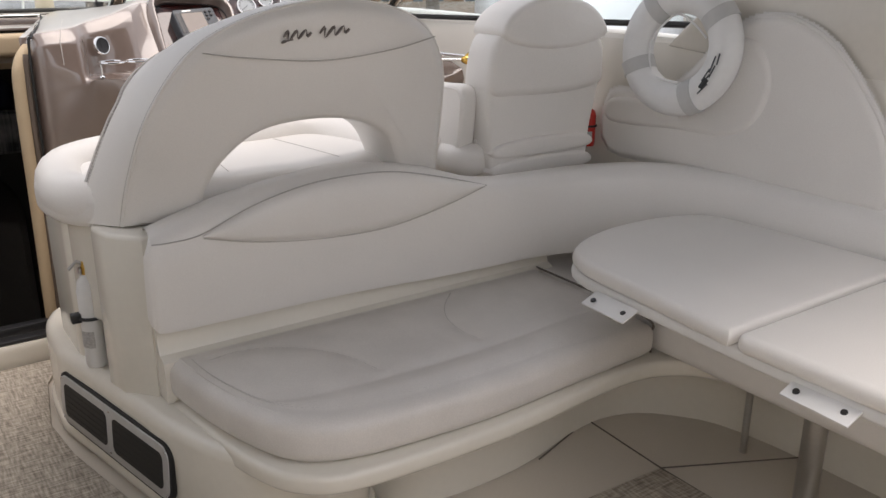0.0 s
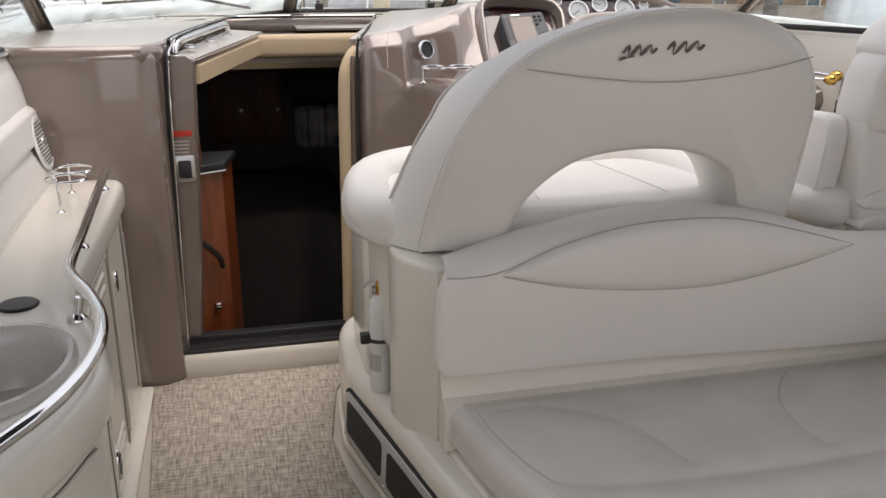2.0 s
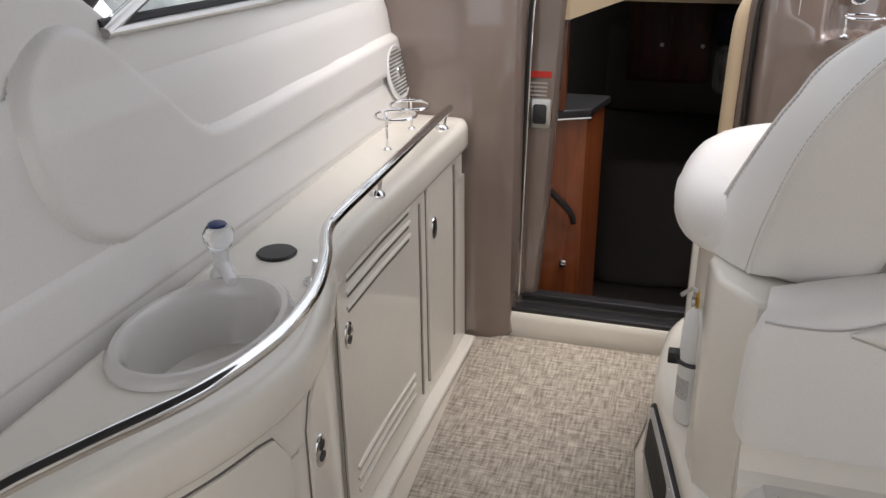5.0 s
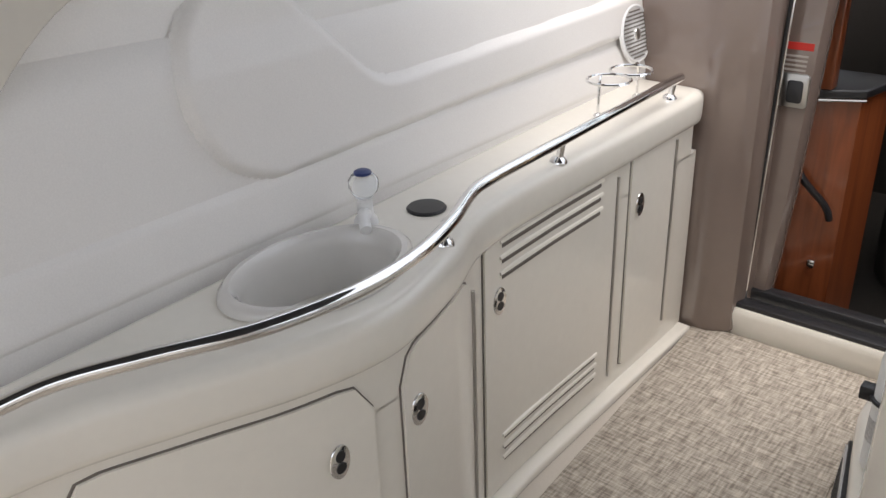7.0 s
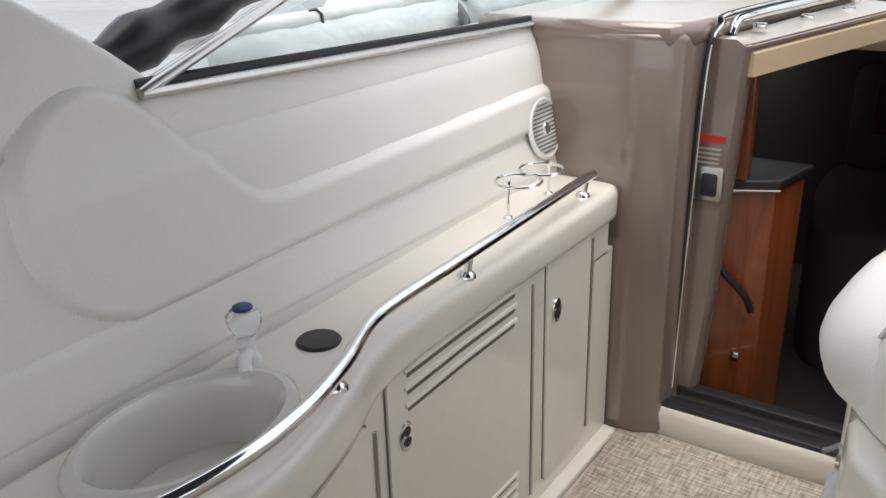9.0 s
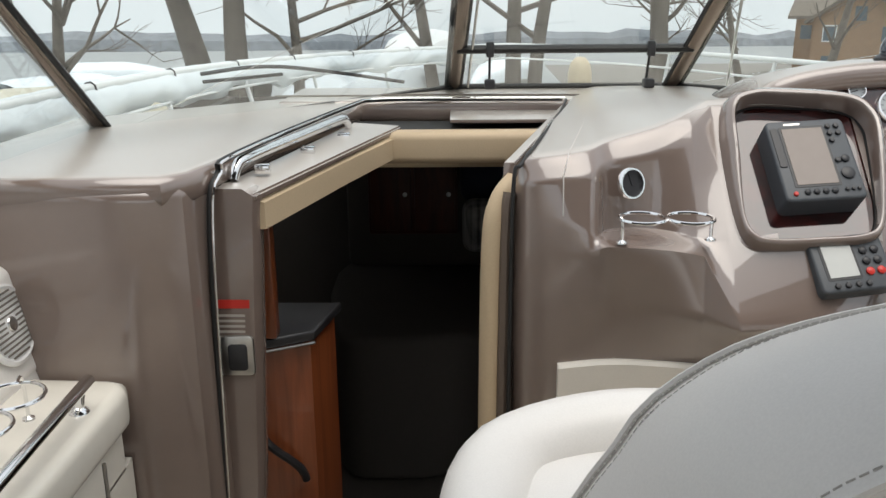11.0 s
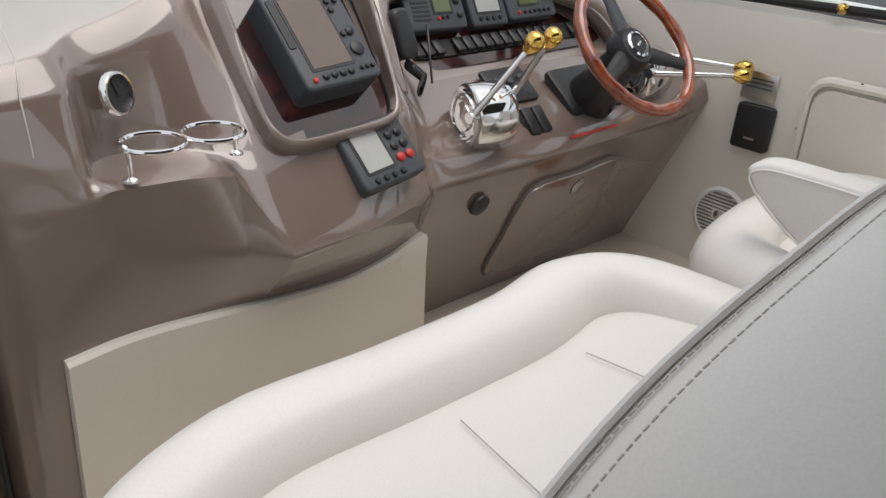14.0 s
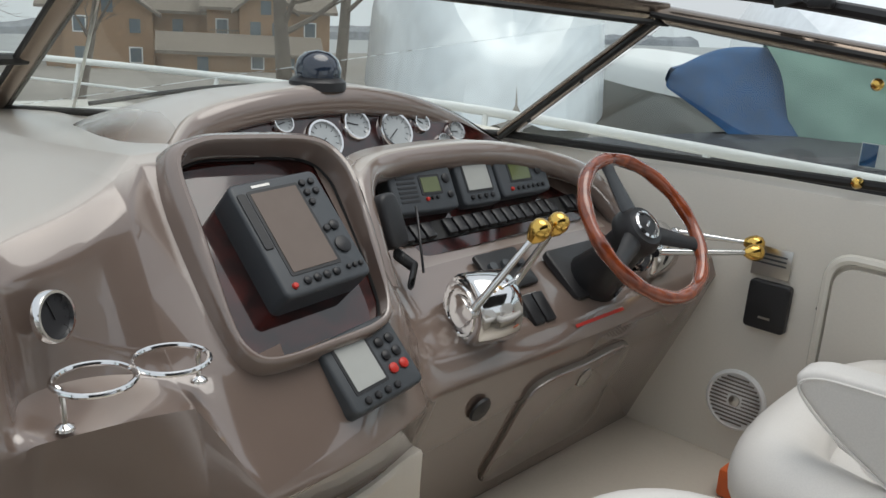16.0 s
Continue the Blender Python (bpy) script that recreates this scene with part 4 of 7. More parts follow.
def speaker(name, m, r, label):
    s = thing(name, m.translation, label, "speaker")
    bezel = part("bezel", lathe([(r, 0.0), (r * 0.98, 0.006), (r * 0.9, 0.010), (r * 0.84, 0.006), (r * 0.2, 0.010), (0.0, 0.011)], 36, m), WHITE, s)
    n = 13
    for k in range(n):
        h = r * 0.8 * (2 * (k + 0.5) / n - 1)
        w = math.sqrt(max(0.0, (r * 0.82) ** 2 - h * h))
        for sgn in (-1, 1):
            if w > r * 0.25:
                a = r * 0.24 if abs(h) < r * 0.22 else 0.0
                part("slot", moved(box(min(sgn * a, sgn * w), h - r * 0.022, 0.0075, max(sgn * a, sgn * w), h + r * 0.022, 0.0105 - 0.0012 * abs(h) / r), m.copy()), GROOVE, bezel)
    part("dome", lathe([(r * 0.2, 0.008), (r * 0.17, 0.014), (0.0, 0.018)], 20, m), STEEL, s)
    return s


speaker("speaker", plane_frame((wall_x(1.005) + 0.017, 3.64, 1.005), (0, 1, 0), (-0.2, 0, 1)), 0.095, "round white slotted speaker on the padded side")
speaker("speaker", plane_frame((3.112, 3.61, 0.70), (0, -1, 0), (0.05, 0, 1)), 0.088, "round white slotted speaker low on the helm wall")

# arches aft and an added canvas
ARCH = material("arch_gelcoat", (0.70, 0.66, 0.59), 0.25, coat=0.3, vary=0.03)
LEG = [p[:2] for p in catmull([(2.42, 1.29), (2.28, 1.42), (2.05, 1.58), (1.75, 1.82), (1.35, 2.06), (0.9, 2.18), (0.2, 2.2)], 4)]
leg = prism(LEG + [(-1.2, 2.2), (-1.2, 0.9), (1.4, 0.9)], "x", -0.40, -0.100, 0.02, 3)
for v in leg.verts:
    if v.co.x > -0.2:
        v.co.x += 0.006 - 0.2 * max(-0.1, v.co.z - 1.27)
structure("arch_port", leg, VINYL, "cream moulded arch leg rising from the coaming", "arch")
structure("arch_face", prism([(1.96, 1.50), (1.75, 1.76), (1.35, 2.02), (0.9, 2.14), (-1.2, 2.16), (-1.2, 0.87)] + [p[:2] for p in catmull([(1.42, 0.87), (1.58, 1.05), (1.70, 1.22), (1.84, 1.35), (2.0, 1.42)], 5)], "x", -0.12, -0.066, 0.012, 3), ARCH, "cream inner face of the arch leg", "arch")
structure("arch_starboard", prism(LEG + [(-1.2, 2.2), (-1.2, 1.2), (1.4, 1.2)], "x", 3.15, 3.36, 0.03, 3), ARCH, "cream moulded arch leg rising from the coaming", "arch")
# unseen canvas, added to block skylight from the seats and liners
structure("shade_canvas", prism([(-0.33, 2.18), (0.5, 2.27), (1.5, 2.31), (2.5, 2.27), (3.37, 2.18), (3.37, 2.165), (-0.33, 2.165)], "y", 0.8, 2.8, 0.0), material("black_canvas", (0.03, 0.031, 0.036), 0.85, bump=0.3, scale=400), "unseen black canvas top added to shade the cockpit", "canvas")

# starboard liner
sb = thing("side_padding", (3.1, 2.2, 0.9), "white padded vinyl panels on the starboard liner", "padding")


def sb_pad(outline, thick, rim):
    return embossed(outline, thick, rim, lambda y, z, h: (3.118 + 0.03 * max(0.0, z - 0.9) - h, y, z), 0.008)


part("upper_pad", sb_pad([p[:2] for p in catmull([(2.68, 1.09), (2.67, 0.84), (2.2, 0.84), (1.6, 0.84), (1.45, 0.86), (1.47, 1.05), (1.58, 1.22), (1.72, 1.36), (1.88, 1.43), (2.02, 1.42), (2.15, 1.35), (2.26, 1.22), (2.42, 1.12)], 4, True)], 0.016, 0.03), VINYL, sb)
part("inner_pad", sb_pad([p[:2] for p in catmull([(2.66, 0.96), (2.3, 0.975), (2.05, 0.99), (1.93, 1.08), (1.90, 1.22), (1.97, 1.34), (2.08, 1.35), (2.2, 1.22), (2.36, 1.11), (2.66, 1.075)], 4, True)], 0.028, 0.03), VINYL, sb)
edge = catmull([(2.67, 0.85), (2.2, 0.843), (1.6, 0.843), (1.46, 0.87), (1.475, 1.05), (1.585, 1.215), (1.725, 1.353), (1.88, 1.422), (2.02, 1.413)], 6)
part("edge_piping", tube([(3.117 + 0.03 * max(0.0, p.y - 0.9), p.x, p.y) for p in edge], 0.009, n=8), VINYL, sb, "rolled vinyl edge")
pocket = thing("storage_pocket", (3.1, 3.1, 0.9), "cream moulded storage pocket in the helm side", "pocket")
part("rim", tube([(3.118, y, z) for y, z in rounded(2.86, 0.80, 3.43, 1.165, 0.06)], 0.014, True, 8), GEL, pocket)
part("recess", prism(rounded(2.88, 0.82, 3.41, 1.145, 0.05), "x", 3.098, 3.104), GEL_MATT, pocket)
for y, z in ((3.44, 1.02), (3.30, 1.175), (2.85, 1.05)):
    part("screw", lathe([(0.005, 0), (0.004, 0.002), (0, 0.002)], 8, plane_frame((3.113, y, z), (0, -1, 0), (0, 0, 1))), BLACK, pocket)


def extinguisher(name, at, r, h, body, label):
    e = thing(name, at, label, "extinguisher")
    x, y, z = at
    part("cylinder", lathe([(r * 0.9, 0.0), (r, 0.01), (r, h * 0.72), (r * 0.85, h * 0.82), (r * 0.4, h * 0.88), (0.0, h * 0.88)], 20, pose(x, y, z)), body, e)
    part("valve", lathe([(r * 0.35, h * 0.88), (r * 0.4, h * 0.94), (r * 0.25, h), (0.0, h)], 12, pose(x, y, z)), BRASS if body is WHITE else BLACK, e)
    part("lever", tube([(x, y, z + h * 0.97), (x - r * 0.6, y + r * 0.3, z + h * 1.0), (x - r * 1.3, y + r * 0.5, z + h * 0.93)], r * 0.16, n=6), STEEL if body is WHITE else BLACK, e)
    part("gauge", lathe([(r * 0.35, 0), (r * 0.35, r * 0.2), (0, r * 0.25)], 12, plane_frame((x - r * 0.4, y, z + h * 0.92), (0, -1, 0), (0, 0, 1))), STEEL, e)
    part("strap", tube([(x + r * 1.06 * math.cos(2 * math.pi * k / 24), y + r * 1.06 * math.sin(2 * math.pi * k / 24), z + h * 0.48) for k in range(24)], r * 0.16, True, 8), BLACK, e, "black retaining strap")
    part("buckle", box(x - r * 1.75, y - r * 0.35, z + h * 0.44, x - r * 0.8, y + r * 0.45, z + h * 0.53, 0.004), BLACK, e)
    part("label", moved(loft([[(r * 1.01 * math.cos(a), r * 1.01 * math.sin(a), zz) for a in [radians(d) for d in range(140, 270, 15)]] for zz in (h * 0.2, h * 0.36)], closed=False), pose(x, y, z)), material("printed_label", (0.45, 0.44, 0.43), 0.5, scale=160, vary=0.5), e)
    return e


extinguisher("fire_extinguisher", (1.018, 2.868, 0.335), 0.036, 0.36, WHITE, "white fire extinguisher strapped beside the seat post")
extinguisher("fire_extinguisher", (3.083, 2.755, 0.85), 0.03, 0.18, RED, "small red fire extinguisher on the helm side liner")
tagged(part("orange_box", box(2.90, 3.44, 0.52, 3.0, 3.54, 0.60, 0.012), ORANGE), "orange plastic box on the helm platform", "box")

ring_t = thing("life_ring", (3.03, 2.25, 1.05), "white life ring with rope hung on the side", "life ring")
RC, RR, Rr = Vector((3.035, 2.255, 1.30)), 0.185, 0.062
ringm = plane_frame(RC, (0.12, -1, 0), (0.12, 0, 1))
part("ring", moved(tube([(RR * math.cos(2 * math.pi * k / 48), RR * math.sin(2 * math.pi * k / 48), 0) for k in range(48)], Rr, True, 18, flat=0.85), ringm.copy()), WHITE, ring_t)
for a in (38, 128, 205, 295):
    c = Vector((RR * math.cos(radians(a)), RR * math.sin(radians(a)), 0))
    d = Vector((-math.sin(radians(a)), math.cos(radians(a)), 0))
    part("band", moved(tube([c - d * 0.025, c, c + d * 0.025], Rr + 0.003, n=18, flat=0.87), ringm.copy()), material("grey_tape", (0.55, 0.55, 0.54), 0.5), ring_t)
part("rope", moved(tube(catmull([(RR * 0.65 * math.cos(radians(a)), RR * 0.65 * math.sin(radians(a)) - 0.02 * (k % 2), 0.02) for k, a in enumerate(range(20, 340, 40))], 4), 0.004, n=6), ringm.copy()), WHITE, ring_t)
for k, (a0, rr, w) in enumerate([(318, 0.20, 0.05), (325, 0.185, 0.06), (331, 0.175, 0.05), (338, 0.19, 0.045), (345, 0.18, 0.06), (352, 0.195, 0.04)]):
    c = Vector((rr * math.cos(radians(a0)), rr * math.sin(radians(a0)), 0.053))
    part("print_bar", moved(moved(box(-w / 2, -0.0025, 0, w / 2, 0.0025, 0.0015), Matrix.Translation(c) @ pose(0, 0, 0, 0, 0, a0 + 90)), ringm.copy()), GREY, ring_t)
part("print_block", moved(moved(box(-0.02, -0.01, 0, 0.02, 0.01, 0.0015), Matrix.Translation((0.15, -0.115, 0.053)) @ pose(0, 0, 0, 0, 0, 60)), ringm.copy()), BLACK, ring_t)

# air vent in the seat base
vm = plane_frame((0.925, 3.035, 0.175), (0.15, -0.70, 0), (0.06, 0, 1))
vent = thing("air_vent", (0.98, 2.7, 0.1), "oblong framed air vent in the seat base", "vent")
part("gasket", moved(prism(rounded(-0.01, -0.098, 0.725, 0.098, 0.05), "z", -0.012, 0.006, 0.003, 2), vm.copy()), RUBBER, vent, "black edge seal")
part("frame", moved(prism(rounded(0.0, -0.088, 0.715, 0.088, 0.045), "z", -0.01, 0.010, 0.003, 2), vm.copy()), material("grey_frame", (0.5, 0.5, 0.5), 0.35, 0.3), vent, "grey metal frame")
# black plates and slats carry the dark of the openings in their colour
for a, b in ((0.03, 0.335), (0.375, 0.685)):
    opening = part("opening", moved(prism(rounded(a, -0.06, b, 0.06, 0.022), "z", 0.0, 0.0112, 0.0), vm.copy()), RUBBER, vent, "black plate for the dark of the opening")
    for k in range(5):
        part("slat", moved(box(a + 0.012, -0.048 + k * 0.021, 0.0112, b - 0.012, -0.042 + k * 0.021, 0.0122), vm.copy()), RUBBER, opening)
for px_ in (0.015, 0.355, 0.70):
    for py_ in (-0.073, 0.073):
        part("screw", moved(lathe([(0.005, 0.010), (0.004, 0.012), (0.0, 0.012)], 8, pose(px_, py_, 0)), vm.copy()), CHROME, vent)

# seams of the bench
def seam(pts, r, parent, name="seam", mat=None, n=6):
    return part(name, tube(catmull(pts, 6), r, n=n), mat or SEAM, parent)


zt = 0.4755
part("piping", tube(catmull([(1.165, 2.56, zt - 0.004), (1.185, 2.33, zt - 0.004), (1.23, 2.12, zt - 0.004), (1.30, 1.98, zt - 0.004), (1.44, 1.895, zt - 0.004), (1.66, 1.865, zt - 0.004), (1.9, 1.858, zt - 0.004), (2.2, 1.872, zt - 0.004), (2.52, 1.89, zt - 0.004)], 6), 0.004, n=6), VINYL_DIRTY, bench)
S1 = catmull([(1.24, 2.40, zt), (1.36, 2.405, zt), (1.49, 2.33, zt), (1.58, 2.21, zt), (1.62, 2.07, zt)], 6)
S2 = catmull([(2.14, 2.44, zt), (2.06, 2.36, zt), (2.0, 2.26, zt), (1.98, 2.15, zt), (1.99, 2.07, zt)], 6)
S3 = catmull([(1.20, 2.20, zt), (1.28, 2.07, zt), (1.45, 2.02, zt), (1.8, 2.0, zt), (2.1, 2.01, zt), (2.55, 2.05, zt)], 6)
quilt = [p[:2] for p in catmull([(1.185, 2.45), (1.20, 2.30), (1.245, 2.12), (1.315, 1.99), (1.45, 1.91), (1.66, 1.88), (1.9, 1.872), (2.2, 1.887), (2.51, 1.905), (2.53, 2.1), (2.54, 2.45)], 4)]
part("seat_top", embossed(quilt, 0.010, 0.07, lambda x, y, h: (x, y, 0.4755 + h), 0.009, (S1, S2, S3), 0.0008, 0.8), VINYL_DIRTY, bench)
part("seam", tube(S1, 0.0013, n=5), SEAM, bench)
part("seam", tube(S2, 0.0013, n=5), SEAM, bench)
front = catmull([(1.195, 2.42), (1.21, 2.28), (1.255, 2.11), (1.325, 1.995), (1.455, 1.922), (1.66, 1.892), (1.9, 1.884), (2.2, 1.899), (2.50, 1.916)], 30)
for off in (0.0, 0.009):
    part("stitching", joined(*[tube([(a.x, a.y + off, 0.4775 + off * 0.1), (b.x, b.y + off, 0.4775 + off * 0.1)], 0.0011, n=4) for a, b in zip(front[::3], front[2::3])]), THREAD, bench, "grey thread stitching")
# lens-shaped pad let into the backrest
def lens_pad():
    lo = catmull([(1.27, 0.838, 0), (1.42, 0.80, 0), (1.6, 0.775, 0), (1.78, 0.765, 0), (1.93, 0.772, 0), (2.12, 0.808, 0), (2.28, 0.852, 0)], 5)
    hi = catmull([(1.27, 0.842, 0), (1.42, 0.905, 0), (1.6, 0.945, 0), (1.78, 0.955, 0), (1.93, 0.945, 0), (2.12, 0.90, 0), (2.28, 0.856, 0)], 5)
    rings = []
    for a, b in zip(lo, hi):
        yy = 2.462 - 0.02 * (a.x - 1.1) / 1.2
        h = b.y - a.y
        f = min(1.0, h / 0.06)
        rings.append([(a.x, yy - 0.012 - 0.022 * f * math.sin(math.pi * t) ** 0.6 if 0 < t < 1 else yy - 0.006, a.y + h * t) for t in (0, 0.06, 0.2, 0.4, 0.6, 0.8, 0.94, 1.0)])
    return loft(rings, closed=False)


part("lens_pad", lens_pad(), VINYL, bench)
seam([(1.27, 2.446, 0.836), (1.42, 2.442, 0.799), (1.6, 2.44, 0.774), (1.78, 2.438, 0.764), (1.93, 2.436, 0.771), (2.12, 2.432, 0.807), (2.28, 2.43, 0.852)], 0.0016, bench, mat=THREAD)
seam([(1.125, 2.462, 0.838), (1.18, 2.454, 0.838), (1.27, 2.448, 0.85), (1.42, 2.447, 0.908), (1.6, 2.446, 0.949), (1.78, 2.444, 0.958), (1.93, 2.442, 0.947), (2.12, 2.438, 0.902), (2.29, 2.434, 0.852)], 0.002, bench)
seam([(2.55, 1.86, 0.36), (2.556, 1.87, 0.42), (2.56, 1.93, 0.474), (2.575, 2.55, 0.476)], 0.004, bench, mat=GROOVE)

# stitched emblem on the seat back, as plain wavy strokes
STITCH = material("grey_stitching", (0.17, 0.15, 0.14), 0.7)
def emblem(x0, x1, z0, amp, waves):
    pts = []
    for k in range(waves * 8 + 1):
        t = k / (waves * 8)
        x, z = x0 + (x1 - x0) * t, z0 + 0.01 * t + amp * (1.0 - 0.45 * t) * math.sin(2 * math.pi * waves * t)
        pts.append((x + 0.3 * (z - z0), 2.60 - (z - 0.85) * 0.37 - 0.040, z))
    return part("emblem_stroke", tube(pts, [0.0028 + 0.0018 * math.sin(k * 0.9) for k in range(len(pts))], n=6), STITCH, companion, "grey stitched emblem")


emblem(1.515, 1.595, 1.398, 0.016, 3)
emblem(1.625, 1.715, 1.404, 0.017, 3)
emblem(1.51, 1.54, 1.382, 0.002, 1)
seam([(1.29, 2.378, 1.365), (1.42, 2.380, 1.345), (1.65, 2.384, 1.325), (1.88, 2.380, 1.345), (2.03, 2.372, 1.378)], 0.002, companion)
for x0, x1 in ((1.46, 1.52), (1.86, 1.80)):
    seam([(x0, 2.72, 0.957), ((x0 + x1) / 2, 2.95, 0.957), (x1, 3.14, 0.957)], 0.0012, companion)

# table fittings
for x, y in ((2.215, 1.74), (2.205, 1.06)):
    tab = part("strap_tab", moved(box(-0.035, -0.09, -0.004, 0.03, 0.09, 0.003, 0.003), pose(x, y, 0.645, 0, -25, -4)), WHITE, table, "white snap tab")
    for d in (-0.06, 0.06):
        part("snap", lathe([(0.009, 0.0), (0.008, 0.004), (0.0, 0.005)], 12, pose(x - 0.008, y + d, 0.645, 0, -25, -4)), BLACK, tab)

latch_o = part("hatch_latch", moved(prism(rounded(-0.045, -0.025, 0.045, 0.025, 0.015), "z", 0.0, 0.006, 0.002, 2), pose(2.845, 1.955, 0.001, 0, 0, -60)), STEEL)
tagged(latch_o, "flush steel latch in the floor hatch", "latch")
part("recess", moved(prism(rounded(-0.03, -0.012, 0.02, 0.012, 0.008), "z", 0.006, 0.0075), pose(2.845, 1.955, 0.001, 0, 0, -60)), GROOVE, latch_o)
for pts in (((2.52, 2.10), (2.50, 1.73), (2.50, 0.3)), ((2.52, 2.10), (2.2, 2.0)), ((2.50, 1.73), (2.95, 1.5))):
    tagged(part("floor_joint", tube([(x, y, 0.001) for x, y in pts], 0.003, n=6), GROOVE), "dark joint line between floor panels", "joint", kind="structure")

# ---- companionway ----
door = thing("companionway_door", (0.44, 3.87, 0.11), "taupe sliding companionway door pushed into its jamb", "door", kind="structure")
part("leaf", loft([[(x0, 3.835, z), (x1, 3.83, z), (x1 + 0.012, 3.85, z), (x1 + 0.012, 3.90, z), (x0, 3.90, z)] for z, x0, x1 in ((0.125, 0.33, 0.425), (0.5, 0.345, 0.455), (0.9, 0.36, 0.475), (1.20, 0.37, 0.49), (1.25, 0.385, 0.495), (1.268, 0.41, 0.47))]), TAUPE, door)
lock = part("lock_plate", moved(prism(rounded(-0.052, -0.05, 0.052, 0.055, 0.014), "z", 0, 0.012, 0.004, 2), plane_frame((0.42, 3.834, 0.846), (1, 0, 0), (0.04, 0, 1))), STEEL, door, "grey lock plate")
part("lock_window", moved(prism(rounded(-0.012, -0.035, 0.036, 0.035, 0.01), "z", 0.012, 0.016, 0.002, 2), plane_frame((0.42, 3.834, 0.846), (1, 0, 0), (0.04, 0, 1))), BLACK, lock)
part("warning_label", moved(box(-0.04, -0.011, 0, 0.045, 0.011, 0.0015), plane_frame((0.427, 3.832, 0.982), (1, 0, 0), (0.04, 0, 1))), RED, door, "red warning label")
for k in range(4):
    part("label_bar", moved(box(-0.04, -0.003, 0, 0.045, 0.003, 0.001), plane_frame((0.425, 3.832, 0.952 - 0.014 * k), (1, 0, 0), (0.04, 0, 1))), material("pale_print", (0.42, 0.38, 0.34), 0.5), door)
strip = [(0.385, 3.84, 1.262), (0.50, 3.83, 1.255), (0.79, 4.72, 1.288), (0.63, 4.72, 1.300)]
bm = bmesh.new()
va = [bm.verts.new(p) for p in strip]
vb = [bm.verts.new((p[0], p[1], p[2] - 0.02)) for p in strip]
bm.faces.new(va), bm.faces.new(vb)
for i in range(4):
    bm.faces.new((va[i], va[(i + 1) % 4], vb[(i + 1) % 4], vb[i]))
bmesh.ops.bevel(bm, geom=list(bm.edges), offset=0.006, segments=2, affect="EDGES")
part("top_leaf", bm, TAUPE, door)
part("top_padding", loft([[(x + 0.004, y, z), (x + 0.03, y, z - 0.01), (x + 0.03, y, z - 0.075), (x, y, z - 0.075)] for x, y, z in ((0.485, 3.86, 1.238), (0.62, 4.28, 1.254), (0.765, 4.70, 1.27))]), TAN, door, "tan padded edge")
gh = part("grab_handle", tube(catmull([(0.425, 3.93, 1.268), (0.432, 3.95, 1.30), (0.45, 4.0, 1.312), (0.53, 4.28, 1.322), (0.605, 4.55, 1.33), (0.62, 4.60, 1.322), (0.625, 4.62, 1.298)], 6), 0.014, n=12), CHROME, door, "chrome grab handle")
for x, y in ((0.475, 4.0), (0.545, 4.27), (0.615, 4.52)):
    part("bracket", box(x - 0.012, y - 0.014, 1.27, x + 0.028, y + 0.014, 1.296, 0.005), CHROME, gh)
EDGE = catmull([(0.372, 3.795, 0.10), (0.385, 3.795, 0.7), (0.398, 3.80, 1.20), (0.412, 3.85, 1.30), (0.435, 3.95, 1.332), (0.60, 4.85, 1.337), (0.68, 5.03, 1.338), (1.0, 5.045, 1.338), (1.36, 5.03, 1.338)], 6)
structure("edge_trim", tube(EDGE, 0.008, n=8), RUBBER, "black rubber trim round the companionway", "trim")
structure("bright_trim", tube([p + Vector((0.009, -0.006, 0.004)) for p in EDGE], 0.0035, n=6), CHROME, "thin bright trim strip round the companionway", "trim")
REDGE = catmull([(1.37, 5.0, 1.338), (1.30, 4.6, 1.342), (1.18, 4.05, 1.338), (1.125, 3.86, 1.318), (1.104, 3.83, 1.25), (1.10, 3.83, 0.7), (1.095, 3.83, 0.12)], 6)
structure("edge_trim", tube(REDGE, 0.005, n=8), RUBBER, "black rubber trim round the companionway", "trim")
structure("jamb_pad", tube(catmull([(1.115, 3.90, 1.27), (1.075, 3.875, 1.22), (1.058, 3.865, 1.1), (1.052, 3.865, 0.6), (1.045, 3.865, 0.13)], 6), 0.028, n=10), TAN, "tan padded edge of the companionway", "trim")
structure("jamb_strip", tube(catmull([(1.098, 3.86, 1.25), (1.09, 3.85, 1.15), (1.084, 3.85, 0.6), (1.078, 3.85, 0.13)], 6), 0.016, n=8), material("brown_strip", (0.12, 0.09, 0.07), 0.5), "brown strip beside the companionway", "trim")
structure("header_pad", prism(rounded(4.62, 1.175, 4.72, 1.278, 0.025), "x", 0.60, 1.30, 0.01), TAN, "tan padded companionway header", "header")
# black plate stands in for the shade inside the hatch slot
structure("slot_shade", box(0.60, 4.74, 1.25, 1.40, 5.02, 1.262), RUBBER, "black plate over the header with the slot's shade in its colour", "slot", smooth=False)
structure("hatch_lid", box(0.95, 4.80, 1.282, 1.36, 5.1, 1.296, 0.004), TAUPE, "taupe sliding hatch pushed forward", "hatch")
galley = thing("galley_cabinet", (0.35, 4.2, -0.7), "cherry veneer galley cabinet with a dark top", "cabinet")
part("body", prism([(0.02, 4.02), (0.40, 4.02), (0.56, 4.10), (0.60, 4.3), (0.02, 4.3)], "z", -0.70, 0.775, 0.006), CHERRY, galley)
part("worktop", prism([(0.0, 4.0), (0.41, 4.0), (0.575, 4.085), (0.62, 4.32), (0.0, 4.32)], "z", 0.779, 0.81, 0.008), BLACK, galley, "black worktop")
part("edge_strip", tube([(0.41, 3.998, 0.776), (0.577, 4.083, 0.776)], 0.004, n=6), STEEL, galley)
